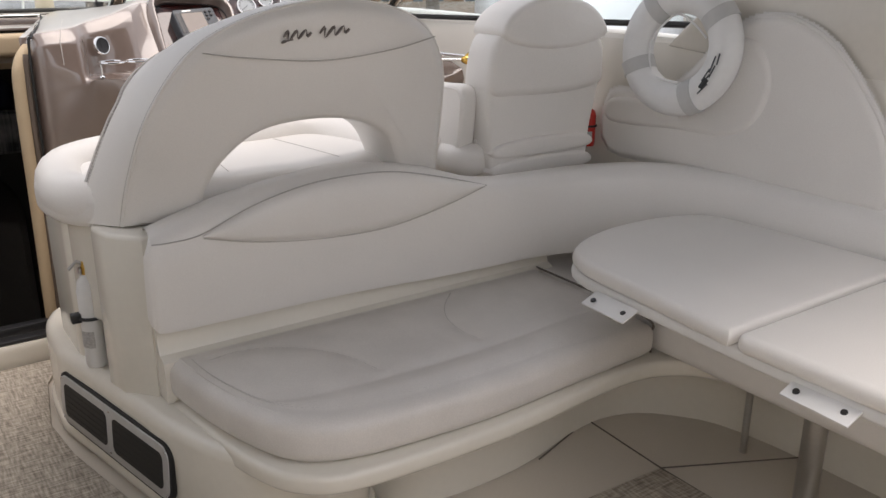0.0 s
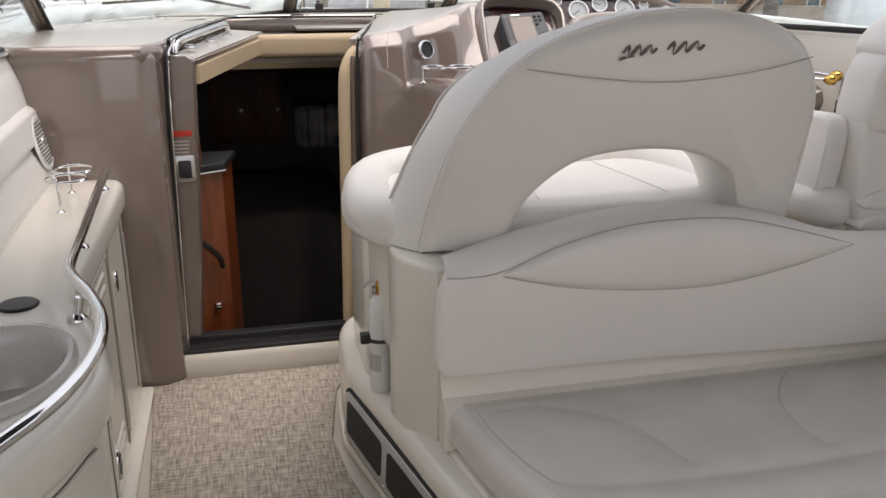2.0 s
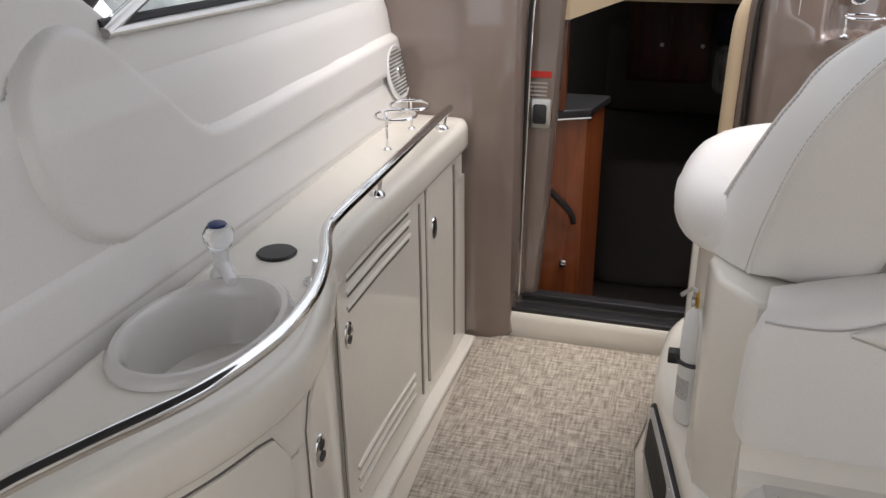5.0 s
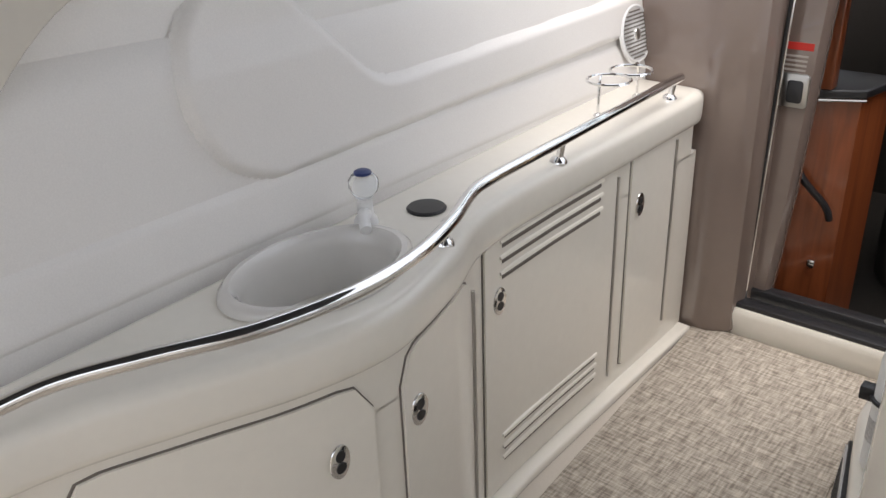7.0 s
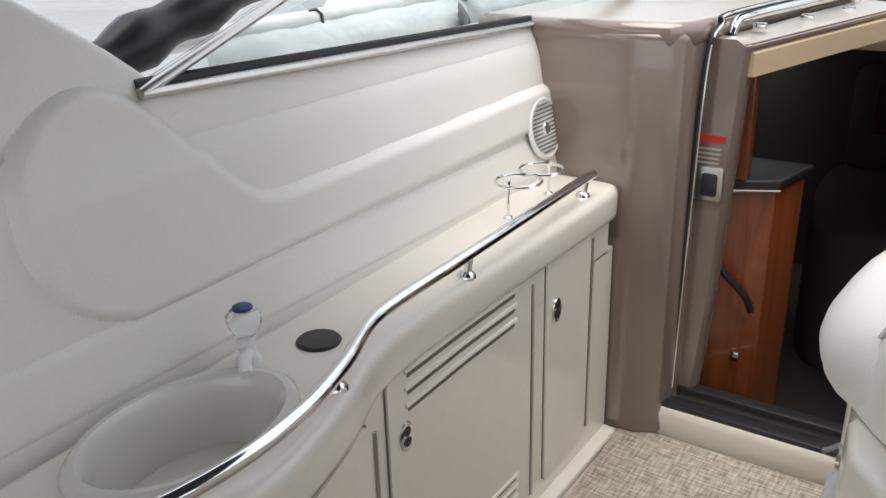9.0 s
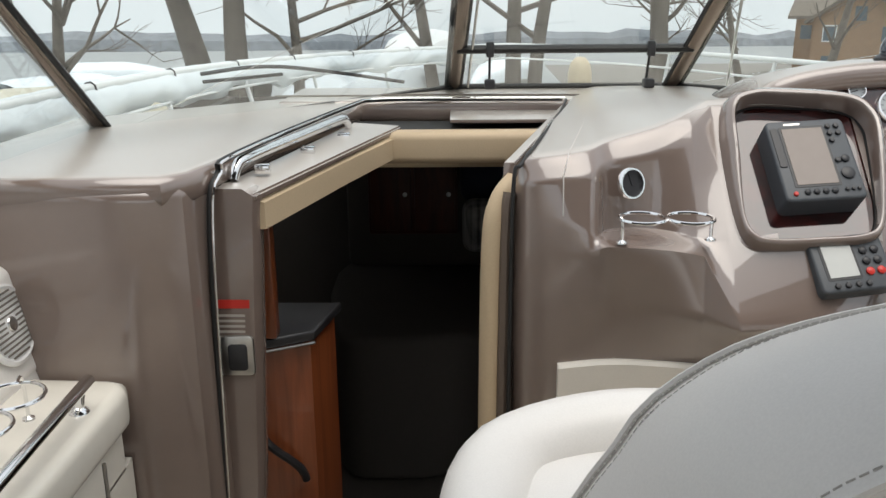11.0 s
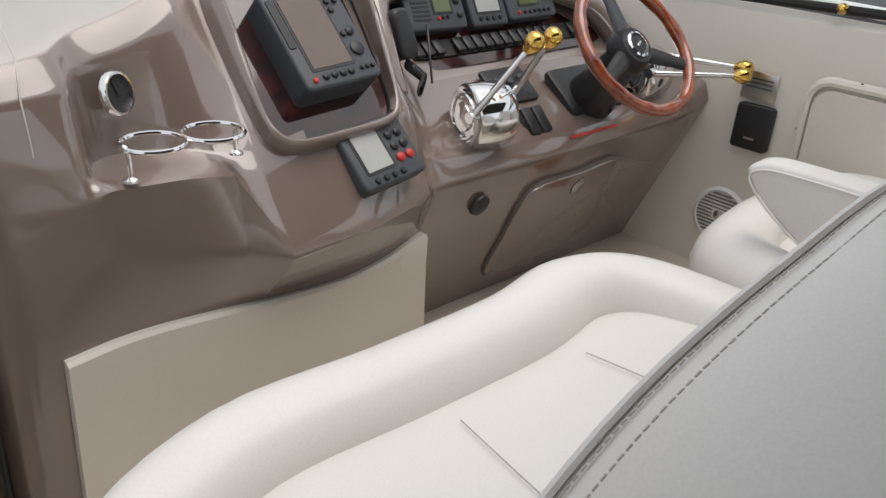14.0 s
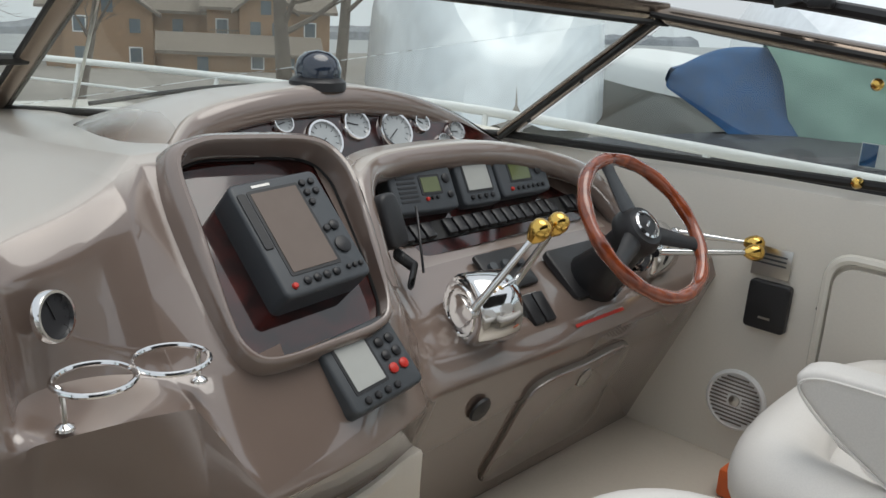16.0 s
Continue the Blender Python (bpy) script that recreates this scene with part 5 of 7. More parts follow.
part("upper_panel", box(0.05, 4.02, 0.812, 0.485, 4.07, 1.16, 0.004), CHERRY, galley)
part("handle", tube(catmull([(0.42, 4.0, 0.56), (0.45, 3.99, 0.51), (0.52, 4.03, 0.42), (0.535, 4.06, 0.36)], 5), 0.012, n=8), BLACK, galley, "black grab handle")
part("latch", box(0.49, 4.045, 0.17, 0.515, 4.06, 0.20, 0.004), CHROME, galley, "chrome latch")
sofa = thing("cabin_sofa", (1.0, 6.0, -0.7), "dark upholstered cabin sofa with a woven pillow", "sofa")
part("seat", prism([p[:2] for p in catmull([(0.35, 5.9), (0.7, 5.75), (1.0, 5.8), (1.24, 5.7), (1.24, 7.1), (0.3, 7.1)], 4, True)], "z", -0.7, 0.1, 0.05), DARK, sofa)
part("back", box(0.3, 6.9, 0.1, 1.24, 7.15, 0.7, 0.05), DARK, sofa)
tagged(part("pillow", moved(box(-0.2, -0.07, -0.14, 0.2, 0.07, 0.14, 0.06, 4), pose(1.2, 6.1, 0.58, 8, 0, 0)), DARKCLOTH), "dark striped woven pillow", "pillow")
tagged(part("blanket", moved(box(-0.16, -0.08, -0.1, 0.2, 0.08, 0.12, 0.06, 4), pose(1.15, 6.25, 0.78, 12, 0, 5)), material("navy_cloth", (0.012, 0.016, 0.035), 0.9)), "folded navy cloth on the pillow", "cloth")
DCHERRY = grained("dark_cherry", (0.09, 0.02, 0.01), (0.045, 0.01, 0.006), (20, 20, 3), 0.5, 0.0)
locker = thing("cabin_locker", (0.7, 6.9, 0.35), "dark cherry locker on the cabin wall", "locker")
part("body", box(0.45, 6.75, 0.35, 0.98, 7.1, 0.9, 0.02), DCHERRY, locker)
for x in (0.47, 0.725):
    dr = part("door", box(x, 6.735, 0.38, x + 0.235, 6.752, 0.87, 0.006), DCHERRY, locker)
    part("knob", lathe([(0.012, 0), (0.014, 0.012), (0, 0.016)], 12, plane_frame((x + 0.2, 6.735, 0.6), (1, 0, 0), (0, 0, 1))), STEEL, dr)

# ---- instruments ----
UP_R = (0, 0.70, 0.714)
pod = plane_frame((1.78, 3.80, 1.20), (1, 0, 0), UP_R)
radar_pod = thing("instrument_pod", (1.77, 3.85, 1.15), "dark burl panel in a rounded taupe pod rim", "pod")
pod_out = [p[:2] for p in catmull([(-0.125, 0.285), (-0.135, 0.15), (-0.142, 0.02), (-0.128, -0.03), (-0.09, -0.045), (0.0, -0.042), (0.09, -0.034), (0.128, -0.005), (0.145, 0.08), (0.158, 0.20), (0.158, 0.265), (0.12, 0.308), (0.0, 0.322), (-0.08, 0.322)], 5, True)]
pod_out = [((x - 0.005) * 1.12 + 0.020, (y - 0.14) * 1.06 + 0.138) for x, y in pod_out]
part("panel", moved(prism([((x - 0.02) * 1.05 + 0.02, (y - 0.14) * 1.04 + 0.14) for x, y in pod_out], "z", -0.060, -0.024, 0.0), pod.copy()), BURL, radar_pod)
part("gasket", moved(tube([(x, y, -0.022) for x, y in pod_out], 0.004, True, 6), pod.copy()), RUBBER, radar_pod)


def pod_rim():
    """Hooded rim: deep at the top and sides, thin at the bottom."""
    n = len(pod_out)
    cx, cy = 0.020, 0.14
    rings = []
    for k, (x, y) in enumerate(pod_out):
        d = Vector((x - cx, y - cy, 0)).normalized()
        top = max(0.0, min(1.0, (y - 0.0) / 0.22))
        w, h = 0.011 + 0.014 * top, 0.010 + 0.026 * top
        base = Vector((x, y, 0))
        rings.append([base + Vector((0, 0, -0.085)), base + Vector((0, 0, h * 0.8)), base + d * w * 0.2 + Vector((0, 0, h * 0.97)), base + d * w * 0.5 + Vector((0, 0, h)), base + d * w * 0.9 + Vector((0, 0, h * 0.8)), base + d * (w * 1.25) + Vector((0, 0, h * 0.35)), base + d * (w * 1.7) + Vector((0, 0, -0.03))])
    rings.append(rings[0])
    bm = loft(rings, closed=False)
    bmesh.ops.remove_doubles(bm, verts=bm.verts, dist=1e-5)
    return moved(bm, pod.copy())


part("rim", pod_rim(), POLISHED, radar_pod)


def device(name, m, w, h, depth, screen, screen_mat, buttons, label, reds=(), body=GREY, r=0.014):
    """A flush instrument in its own plane: case, front, display and keys. Sizes from its middle."""
    d = thing(name, m.translation, label, "instrument")
    case = part("case", moved(prism(rounded(-w / 2, -h / 2, w / 2, h / 2, r), "z", 0.0, depth, 0.007, 3, both=False), m.copy()), body, d)
    part("back", moved(prism(rounded(-w * 0.46, -h * 0.46, w * 0.46, h * 0.46, r), "z", -0.02, 0.001), m.copy()), BLACK, case)
    x0, y0, x1, y1 = screen
    bez = part("bezel", moved(prism(rounded(x0 - 0.006, y0 - 0.006, x1 + 0.006, y1 + 0.006, 0.004), "z", depth - 0.002, depth + 0.0012, 0.0), m.copy()), BLACK, d)
    part("display", moved(prism(rounded(x0, y0, x1, y1, 0.002), "z", depth, depth + 0.0022, 0.0), m.copy()), screen_mat, bez)
    for k, (bx, by, br) in enumerate(buttons):
        part("key", lathe([(br, depth - 0.001), (br, depth + 0.004), (br * 0.8, depth + 0.0055), (0.0, depth + 0.006)], 12, m @ pose(bx, by, 0)), RED if k in reds else BLACK, d, "red key" if k in reds else "")
    return d


mr = pod @ pose(0.030, 0.137, -0.036, 0, 0, 4)
dev = device("radar_display", mr, 0.188, 0.224, 0.076, (-0.060, -0.070, 0.036, 0.086), SCREEN_DARK,
       [(-0.070, -0.093, 0.0055)] + [(-0.042 + 0.021 * k, -0.090, 0.0075) for k in range(4)] + [(0.050 + 0.014 * k, -0.088, 0.005) for k in range(3)] + [(0.064, -0.045, 0.016), (0.068, -0.005, 0.010), (0.050, -0.008, 0.007)] + [(0.052 + 0.02 * (k % 2), 0.088 - 0.02 * (k // 2), 0.0068) for k in range(5)],
       "dark grey radar display with keys and a screen coloured brown for its reflection", reds=(0,))
part("card_door", moved(prism(rounded(-0.087, -0.02, -0.069, 0.09, 0.005), "z", 0.076, 0.0785, 0.001, 1), mr.copy()), BLACK, dev)
part("brand_bar", moved(box(-0.05, 0.097, 0.076, -0.012, 0.102, 0.0768), mr.copy()), STEEL, dev)

ap = plane_frame((1.860, 3.760, 1.088), (1, 0.03, 0), (0, 0.68, 0.733))
ma = ap @ pose(0, 0.0, 0.004, 0, 0, 6)
device("autopilot_control", ma, 0.172, 0.140, 0.034, (-0.060, -0.034, 0.008, 0.052), SCREEN_LIGHT,
       [(0.034 + 0.026 * (k % 2), -0.026 + 0.026 * (k // 2), 0.0095) for k in range(6)] + [(-0.05 + 0.024 * k, -0.054, 0.007) for k in range(4)],
       "grey autopilot control with pale screen and red keys", reds=(0, 1))

# helm panel
UP_H = (0, 0.69, 0.724)
hp = plane_frame((2.55, 4.062, 1.195), (1, 0, 0), UP_H)
helm_pod = thing("helm_pod", (2.55, 4.05, 1.15), "dark burl helm panel under a taupe hood", "pod")
h_out = [p[:2] for p in catmull([(-0.40, 0.10), (-0.36, 0.16), (-0.27, 0.20), (-0.10, 0.22), (0.05, 0.215), (0.20, 0.17), (0.32, 0.10), (0.39, 0.0), (0.37, -0.045), (0.1, -0.05), (-0.2, -0.055), (-0.37, -0.05), (-0.41, 0.0)], 5, True)]
part("panel", moved(prism(h_out, "z", -0.01, 0.012, 0.0), hp.copy()), BURL, helm_pod)
brow = catmull([(2.03, 3.90, 1.16), (2.045, 3.97, 1.26), (2.09, 4.05, 1.335), (2.19, 4.11, 1.356), (2.36, 4.13, 1.360), (2.56, 4.13, 1.354), (2.75, 4.11, 1.325), (2.90, 4.06, 1.28), (2.99, 4.02, 1.20), (3.03, 3.96, 1.12)], 6)
part("hood", tube(brow, 0.036, n=14), TAUPE, helm_pod)
part("hood_top", loft([[p + Vector((0, 0.0, 0.032)), p + Vector((0, 0.06, 0.03)), p + Vector((0, 0.13, -0.01)), p + Vector((0, 0.16, -0.1))] for p in brow], closed=False), TAUPE, helm_pod)

vh = hp @ pose(-0.235, 0.100, 0.016, 14, 0, -2)
vhf = device("radio", vh, 0.200, 0.108, 0.045, (-0.005, -0.008, 0.05, 0.028), SCREEN_GREEN, [(0.002, -0.024, 0.005), (0.018, -0.022, 0.0045), (0.034, -0.022, 0.0045), (0.076, 0.022, 0.012), (0.078, -0.018, 0.009)], "dark grey marine radio with speaker slots", reds=(0,))
for k in range(6):
    part("speaker_slot", moved(box(-0.078, -0.028 + 0.011 * k, 0.045, -0.022, -0.023 + 0.011 * k, 0.0465), vh.copy()), BLACK, vhf)
device("chart_display", hp @ pose(-0.045, 0.104, 0.018, 14, 0, -1), 0.135, 0.125, 0.04, (-0.042, -0.024, 0.042, 0.046), SCREEN_LIGHT, [(-0.036 + 0.024 * k, -0.042, 0.0065) for k in range(4)], "dark grey display with a pale screen")
device("depth_display", hp @ pose(0.125, 0.108, 0.018, 14, 0, 0), 0.195, 0.122, 0.045, (-0.05, -0.02, 0.025, 0.044), SCREEN_GREEN, [(-0.06, -0.042, 0.005)] + [(-0.035 + 0.02 * k, -0.042, 0.0055) for k in range(6)] + [(0.055, 0.04, 0.006), (0.055, 0.022, 0.006), (0.06, -0.002, 0.012)], "dark grey display with a green screen", reds=(0,))
switches = thing("switch_panel", (2.55, 4.04, 1.15), "row of black rocker switches under the displays", "switches")
part("backing", moved(prism(rounded(-0.34, -0.022, 0.345, 0.026, 0.006), "z", 0.012, 0.017), hp.copy()), RUBBER, switches)
for k in range(19):
    if k in (3, 16):
        continue
    part("rocker", moved(moved(box(-0.0145, -0.022, 0, 0.0145, 0.022, 0.012, 0.004), pose(-0.32 + 0.0355 * k, 0.002, 0.016, -9, 0, 0)), hp.copy()), BLACK, switches)
mic = thing("radio_microphone", (2.1, 3.97, 1.2), "black hand microphone on a coiled cord", "microphone")
mm = plane_frame((2.105, 3.985, 1.27), (1, 0.2, 0), (-0.1, 0.35, 0.9))
part("body", moved(prism([p[:2] for p in catmull([(-0.028, -0.05), (-0.032, 0.0), (-0.026, 0.05), (0.0, 0.06), (0.026, 0.05), (0.032, 0.0), (0.028, -0.05), (0.0, -0.055)], 4, True)], "z", 0.0, 0.035, 0.01, 3), mm.copy()), BLACK, mic)
part("key", moved(box(0.028, -0.03, 0.008, 0.037, 0.02, 0.026, 0.004), mm.copy()), GREY, mic)
coil = []
for k in range(220):
    t = k / 219
    c = Vector((2.12, 3.96, 1.21)).lerp(Vector((2.185, 3.93, 1.155)), t) if t < 0.6 else Vector((2.159, 3.942, 1.177)).lerp(Vector((2.11, 3.90, 1.16)), (t - 0.6) / 0.4)
    a = 2 * math.pi * 20 * t
    coil.append(c + Vector((0.011 * math.cos(a), 0.004 * math.cos(a), 0.011 * math.sin(a))))
part("cord", tube(coil, 0.0028, n=5), BLACK, mic, "coiled black cord")
part("lead", tube(catmull([(2.185, 3.94, 1.16), (2.20, 3.97, 1.22), (2.235, 4.02, 1.27), (2.25, 4.04, 1.275)], 6), 0.003, n=6), BLACK, mic)

# gauges under the upper hood
gauge_pod = thing("gauge_pod", (2.35, 4.35, 1.33), "arched taupe hood over a burl gauge panel", "pod")
gp = plane_frame((2.33, 4.315, 1.395), (1, 0, 0), (0, 0.5, 0.866))
arch_pts = catmull([(1.70, 4.17, 1.36), (1.77, 4.24, 1.395), (1.86, 4.32, 1.43), (1.98, 4.34, 1.458), (2.14, 4.35, 1.475), (2.31, 4.35, 1.475), (2.50, 4.35, 1.45), (2.67, 4.35, 1.40), (2.81, 4.35, 1.34), (2.92, 4.31, 1.28)], 6)
part("hood", tube(arch_pts, [0.022 + 0.016 * math.sin(math.pi * min(1, k / 50)) for k in range(len(arch_pts))], n=14), TAUPE, gauge_pod)
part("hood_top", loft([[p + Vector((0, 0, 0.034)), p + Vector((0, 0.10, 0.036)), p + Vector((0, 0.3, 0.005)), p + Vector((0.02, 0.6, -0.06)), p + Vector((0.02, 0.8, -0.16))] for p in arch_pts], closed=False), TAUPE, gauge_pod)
g_out = [(p.x - 2.33, (p.z - 1.395) / 0.866 + 0.01) for p in arch_pts[2:-2]] + [(0.5, -0.12), (-0.5, -0.12)]
part("panel", moved(prism(g_out, "z", -0.01, 0.0), gp.copy()), BURL, gauge_pod)
FACE = material("pale_dial", (0.42, 0.45, 0.46), 0.25, vary=0.05, coat=0.6)


def gauge(m, r, label, needle=40, face=None):
    g = thing("gauge", m.translation, label, "gauge", group="dashboard gauges")
    part("bezel", lathe([(r, 0.0), (r, 0.008), (r * 0.94, 0.012), (r * 0.84, 0.012), (r * 0.82, 0.004)], 32, m, False), CHROME, g, "chrome bezel")
    part("dial", lathe([(0.0, 0.003), (r * 0.82, 0.003), (r * 0.82, 0.005), (0.0, 0.005)], 24, m), face or FACE, g, "dial")
    for k in range(11):
        a = radians(225 - 27 * k)
        part("tick", moved(box(r * 0.6, -0.0008, 0.005, r * 0.76, 0.0008, 0.0057), m @ pose(0, 0, 0, 0, 0, math.degrees(a))), BLACK, g)
    part("needle", moved(box(-r * 0.12, -0.0012, 0.006, r * 0.66, 0.0012, 0.0072), m @ pose(0, 0, 0, 0, 0, 225 - needle)), BLACK, g)
    return g


for x, z, r, nd in ((2.12, 1.420, 0.027, 30), (2.222, 1.378, 0.052, 10), (2.33, 1.405, 0.041, 60), (2.453, 1.385, 0.053, 10), (2.55, 1.398, 0.026, 80), (2.61, 1.348, 0.024, 45), (2.668, 1.370, 0.029, 50)):
    gauge(gp @ pose(x - 2.35, (z - 1.385) / 0.866, 0.0), r, "chrome-rimmed gauge with a pale dial in burl panel", nd)
gm = plane_frame((1.378, 3.85, 1.272), (0.85, 0.5, 0), (-0.1, 0.2, 1))
gauge(gm, 0.038, "chrome-rimmed dark gauge on the console", 120, material("dark_dial", (0.02, 0.02, 0.023), 0.5))
compass = thing("compass", (2.25, 4.4, 1.5), "black domed compass on the dash top", "compass")
part("base", lathe([(0.07, 0.0), (0.068, 0.02), (0.055, 0.03), (0.0, 0.03)], 28, pose(2.235, 4.38, 1.50)), BLACK, compass)
part("dome", lathe([(0.055, 0.03), (0.056, 0.05), (0.048, 0.072), (0.03, 0.087), (0.0, 0.093)], 28, pose(2.235, 4.38, 1.50)), material("smoked_dome", (0.02, 0.03, 0.05), 0.05, coat=1.0), compass)
tagged(part("cover_cone", lathe([(0.05, 0.0), (0.05, 0.05), (0.042, 0.09), (0.022, 0.115), (0.0, 0.12)], 20, pose(1.49, 5.52, 1.34)), material("cream_cover", (0.55, 0.46, 0.33), 0.6)), "cream tapered cover on the dash by the windshield", "cover")

cup_holder("cup_holder", ((1.388, 3.745), (1.495, 3.742)), ((1.345, 3.742, 1.34, 3.75), (1.55, 3.765, 1.545, 3.755)), 1.158, 1.215, 0.052, "pair of chrome ring cup holders on the console shelf")

# steering wheel
wheel = thing("steering_wheel", (2.665, 3.70, 1.2), "varnished wooden steering wheel with black spokes", "steering wheel")
wm = plane_frame((2.645, 3.692, 1.25), (1, -0.05, 0), (0, 0.67, 0.742))
part("rim", moved(tube([(0.181 * math.cos(2 * math.pi * k / 72), 0.181 * math.sin(2 * math.pi * k / 72), 0) for k in range(72)], [0.0165 + 0.0012 * math.sin(k * 1.05) for k in range(72)], True, 14), wm.copy()), MAHOGANY, wheel)
for a in (95, 205, 335):
    c, s_ = math.cos(radians(a)), math.sin(radians(a))
    sp = [(0.03 * c, 0.03 * s_, -0.018), (0.10 * c, 0.10 * s_, -0.010), (0.15 * c, 0.15 * s_, -0.004), (0.179 * c, 0.179 * s_, 0)]
    part("spoke", moved(tube(catmull(sp, 4), [0.026, 0.026, 0.025, 0.024, 0.022, 0.021, 0.02, 0.019, 0.019, 0.02, 0.02, 0.019, 0.017], n=10, flat=0.5), wm.copy()), BLACK if a > 100 else GREY, wheel, "black padded spoke")
part("hub", lathe([(0.06, -0.045), (0.062, -0.02), (0.048, 0.004), (0.0, 0.006)], 28, wm), BLACK, wheel)
part("hub_ring", lathe([(0.036, 0.004), (0.036, 0.010), (0.030, 0.012), (0.028, 0.006)], 28, wm), CHROME, wheel, "chrome hub ring")
part("hub_cap", lathe([(0.028, 0.006), (0.024, 0.010), (0.0, 0.011)], 24, wm), BLACK, wheel)
part("emblem", moved(moved(box(-0.010, -0.003, 0.0105, 0.010, 0.003, 0.0125, 0.001), pose(0, 0, 0, 0, 0, 35)), wm.copy()), CHROME, wheel)
part("column", tube([(2.665, 3.73, 1.215), (2.685, 3.80, 1.13), (2.70, 3.86, 1.06)], [0.045, 0.055, 0.075], n=18), BLACK, wheel)
sl = plane_frame((2.72, 3.885, 1.08), (1, 0, 0), (0, 0.793, 0.61))
helm_bezel = thing("tilt_control", (2.72, 3.87, 1.05), "black square tilt control with a lever", "control")
part("plate", moved(prism(rounded(-0.125, -0.075, 0.115, 0.075, 0.015), "z", 0.0, 0.02, 0.005, 2), sl.copy()), BLACK, helm_bezel)
part("lever", moved(tube([(-0.02, -0.03, 0.02), (-0.01, -0.07, 0.035), (0.0, -0.10, 0.035)], [0.012, 0.012, 0.016], n=8), sl.copy()), BLACK, helm_bezel)
screen2 = device("trim_display", plane_frame((2.93, 3.885, 1.085), (1, 0, 0), (0, 0.793, 0.61)), 0.10, 0.075, 0.015, (-0.03, -0.02, 0.03, 0.02), SCREEN_DARK, [], "small dark display by the wheel")


# throttles
def throttle(m, lever_ends, label):
    t = thing("throttle", m.translation, label, "throttle")
    part("base_plate", moved(prism(rounded(-0.056, -0.062, 0.056, 0.062, 0.02), "z", -0.03, 0.002, 0.003, 2), m.copy()), CHROME, t)
    drum = part("drum", moved(lathe([(0.0, -0.056), (0.046, -0.056), (0.048, -0.060), (0.054, -0.060), (0.056, -0.056), (0.070, -0.054), (0.077, -0.046), (0.078, 0.0), (0.077, 0.046), (0.070, 0.054), (0.056, 0.056), (0.054, 0.060), (0.048, 0.060), (0.046, 0.056), (0.0, 0.056)], 48), m @ pose(0, 0.0, 0.024, 0, 90, 0)), CHROME, t)
    for sg in (-1, 1):
        part("disc", moved(lathe([(0.0, 0.0), (0.036, 0.0), (0.034, 0.006), (0.012, 0.008), (0.0, 0.012)], 24), m @ pose(sg * 0.056, 0, 0.024, 0, 90 * sg, 0)), CHROME, drum)
    for (a, b) in lever_ends:
        a, b = Vector(a), Vector(b)
        lev = part("lever", tube([a, a.lerp(b, 0.5), b], [0.0095, 0.008, 0.0065], n=10), CHROME, t)
        part("pivot", lathe([(0.013, -0.01), (0.013, 0.01), (0.0, 0.012)], 12, Matrix.Translation(a) @ pose(0, 0, 0, 0, 90, 0)), CHROME, lev)
        part("knob", moved(lathe([(0.009, -0.024), (0.018, -0.012), (0.0235, 0.004), (0.020, 0.020), (0.010, 0.028), (0.0, 0.029)], 18), Matrix.Translation(b) @ (b - a).to_track_quat("Z", "Y").to_matrix().to_4x4()), BRASS, lev, "brass lever knob")
    return t


throttle(plane_frame((2.248, 3.832, 1.085), (1, -0.25, 0), (0.2, 0.80, 0.6)), (((2.168, 3.785, 1.118), (2.255, 3.70, 1.293)), ((2.30, 3.80, 1.13), (2.335, 3.715, 1.292))), "chrome twin throttle with brass lever knobs")
throttle(plane_frame((2.93, 3.86, 1.09), (1, 0.0, 0), (0, 0.85, 0.55)), (((2.84, 3.76, 1.14), (3.045, 3.60, 1.142)), ((3.0, 3.80, 1.16), (3.085, 3.62, 1.155))), "chrome twin gear lever with brass knobs")
ctl = thing("trim_panel", (2.45, 3.9, 1.05), "black trim control panel beside the throttle", "switches")
cm = plane_frame((2.45, 3.935, 1.115), (1, 0, 0), (0, 0.793, 0.61))
part("plate", moved(prism(rounded(-0.075, -0.055, 0.075, 0.055, 0.008), "z", 0.0, 0.012, 0.003, 2), cm.copy()), BLACK, ctl)
for k in range(3):
    part("knob", moved(lathe([(0.014, 0.012), (0.012, 0.022), (0.0, 0.023)], 12, pose(-0.045 + 0.045 * k, 0.01, 0)), cm.copy()), GREY, ctl)
cm2 = plane_frame((2.445, 3.835, 1.045), (1, 0, 0), (0, 0.793, 0.61))
part("surround", moved(prism(rounded(-0.045, -0.045, 0.045, 0.045, 0.004), "z", 0.0, 0.006), cm2.copy()), STEEL, ctl)
for sg in (-1, 1):
    part("rocker", moved(moved(box(-0.018, -0.038, 0, 0.018, 0.038, 0.018, 0.004), pose(sg * 0.02, 0, 0.004, 7, 0, 0)), cm2.copy()), BLACK, ctl)
part("warning_strip", moved(box(-0.1, -0.004, 0, 0.1, 0.004, 0.001), plane_frame((2.63, 3.772, 1.008), (1, 0, 0), (0, 0.5, 0.6))), RED, ctl, "faded red warning strip")

# console front
hatch = thing("console_hatch", (2.58, 3.85, 0.6), "taupe access hatch in the console front", "hatch")
hm = plane_frame((2.58, 3.841, 0.745), (1, 0, 0), (0, -0.41, 0.91))
ho = [p[:2] for p in catmull([(-0.19, -0.165), (-0.205, 0.0), (-0.20, 0.13), (-0.14, 0.172), (0.0, 0.172), (0.19, 0.172), (0.21, 0.0), (0.24, -0.10), (0.20, -0.16), (0.0, -0.168)], 4, True)]
part("joint", moved(prism([(x * 1.007, y * 1.009) for x, y in ho], "z", -0.01, 0.002), hm.copy()), GROOVE, hatch)
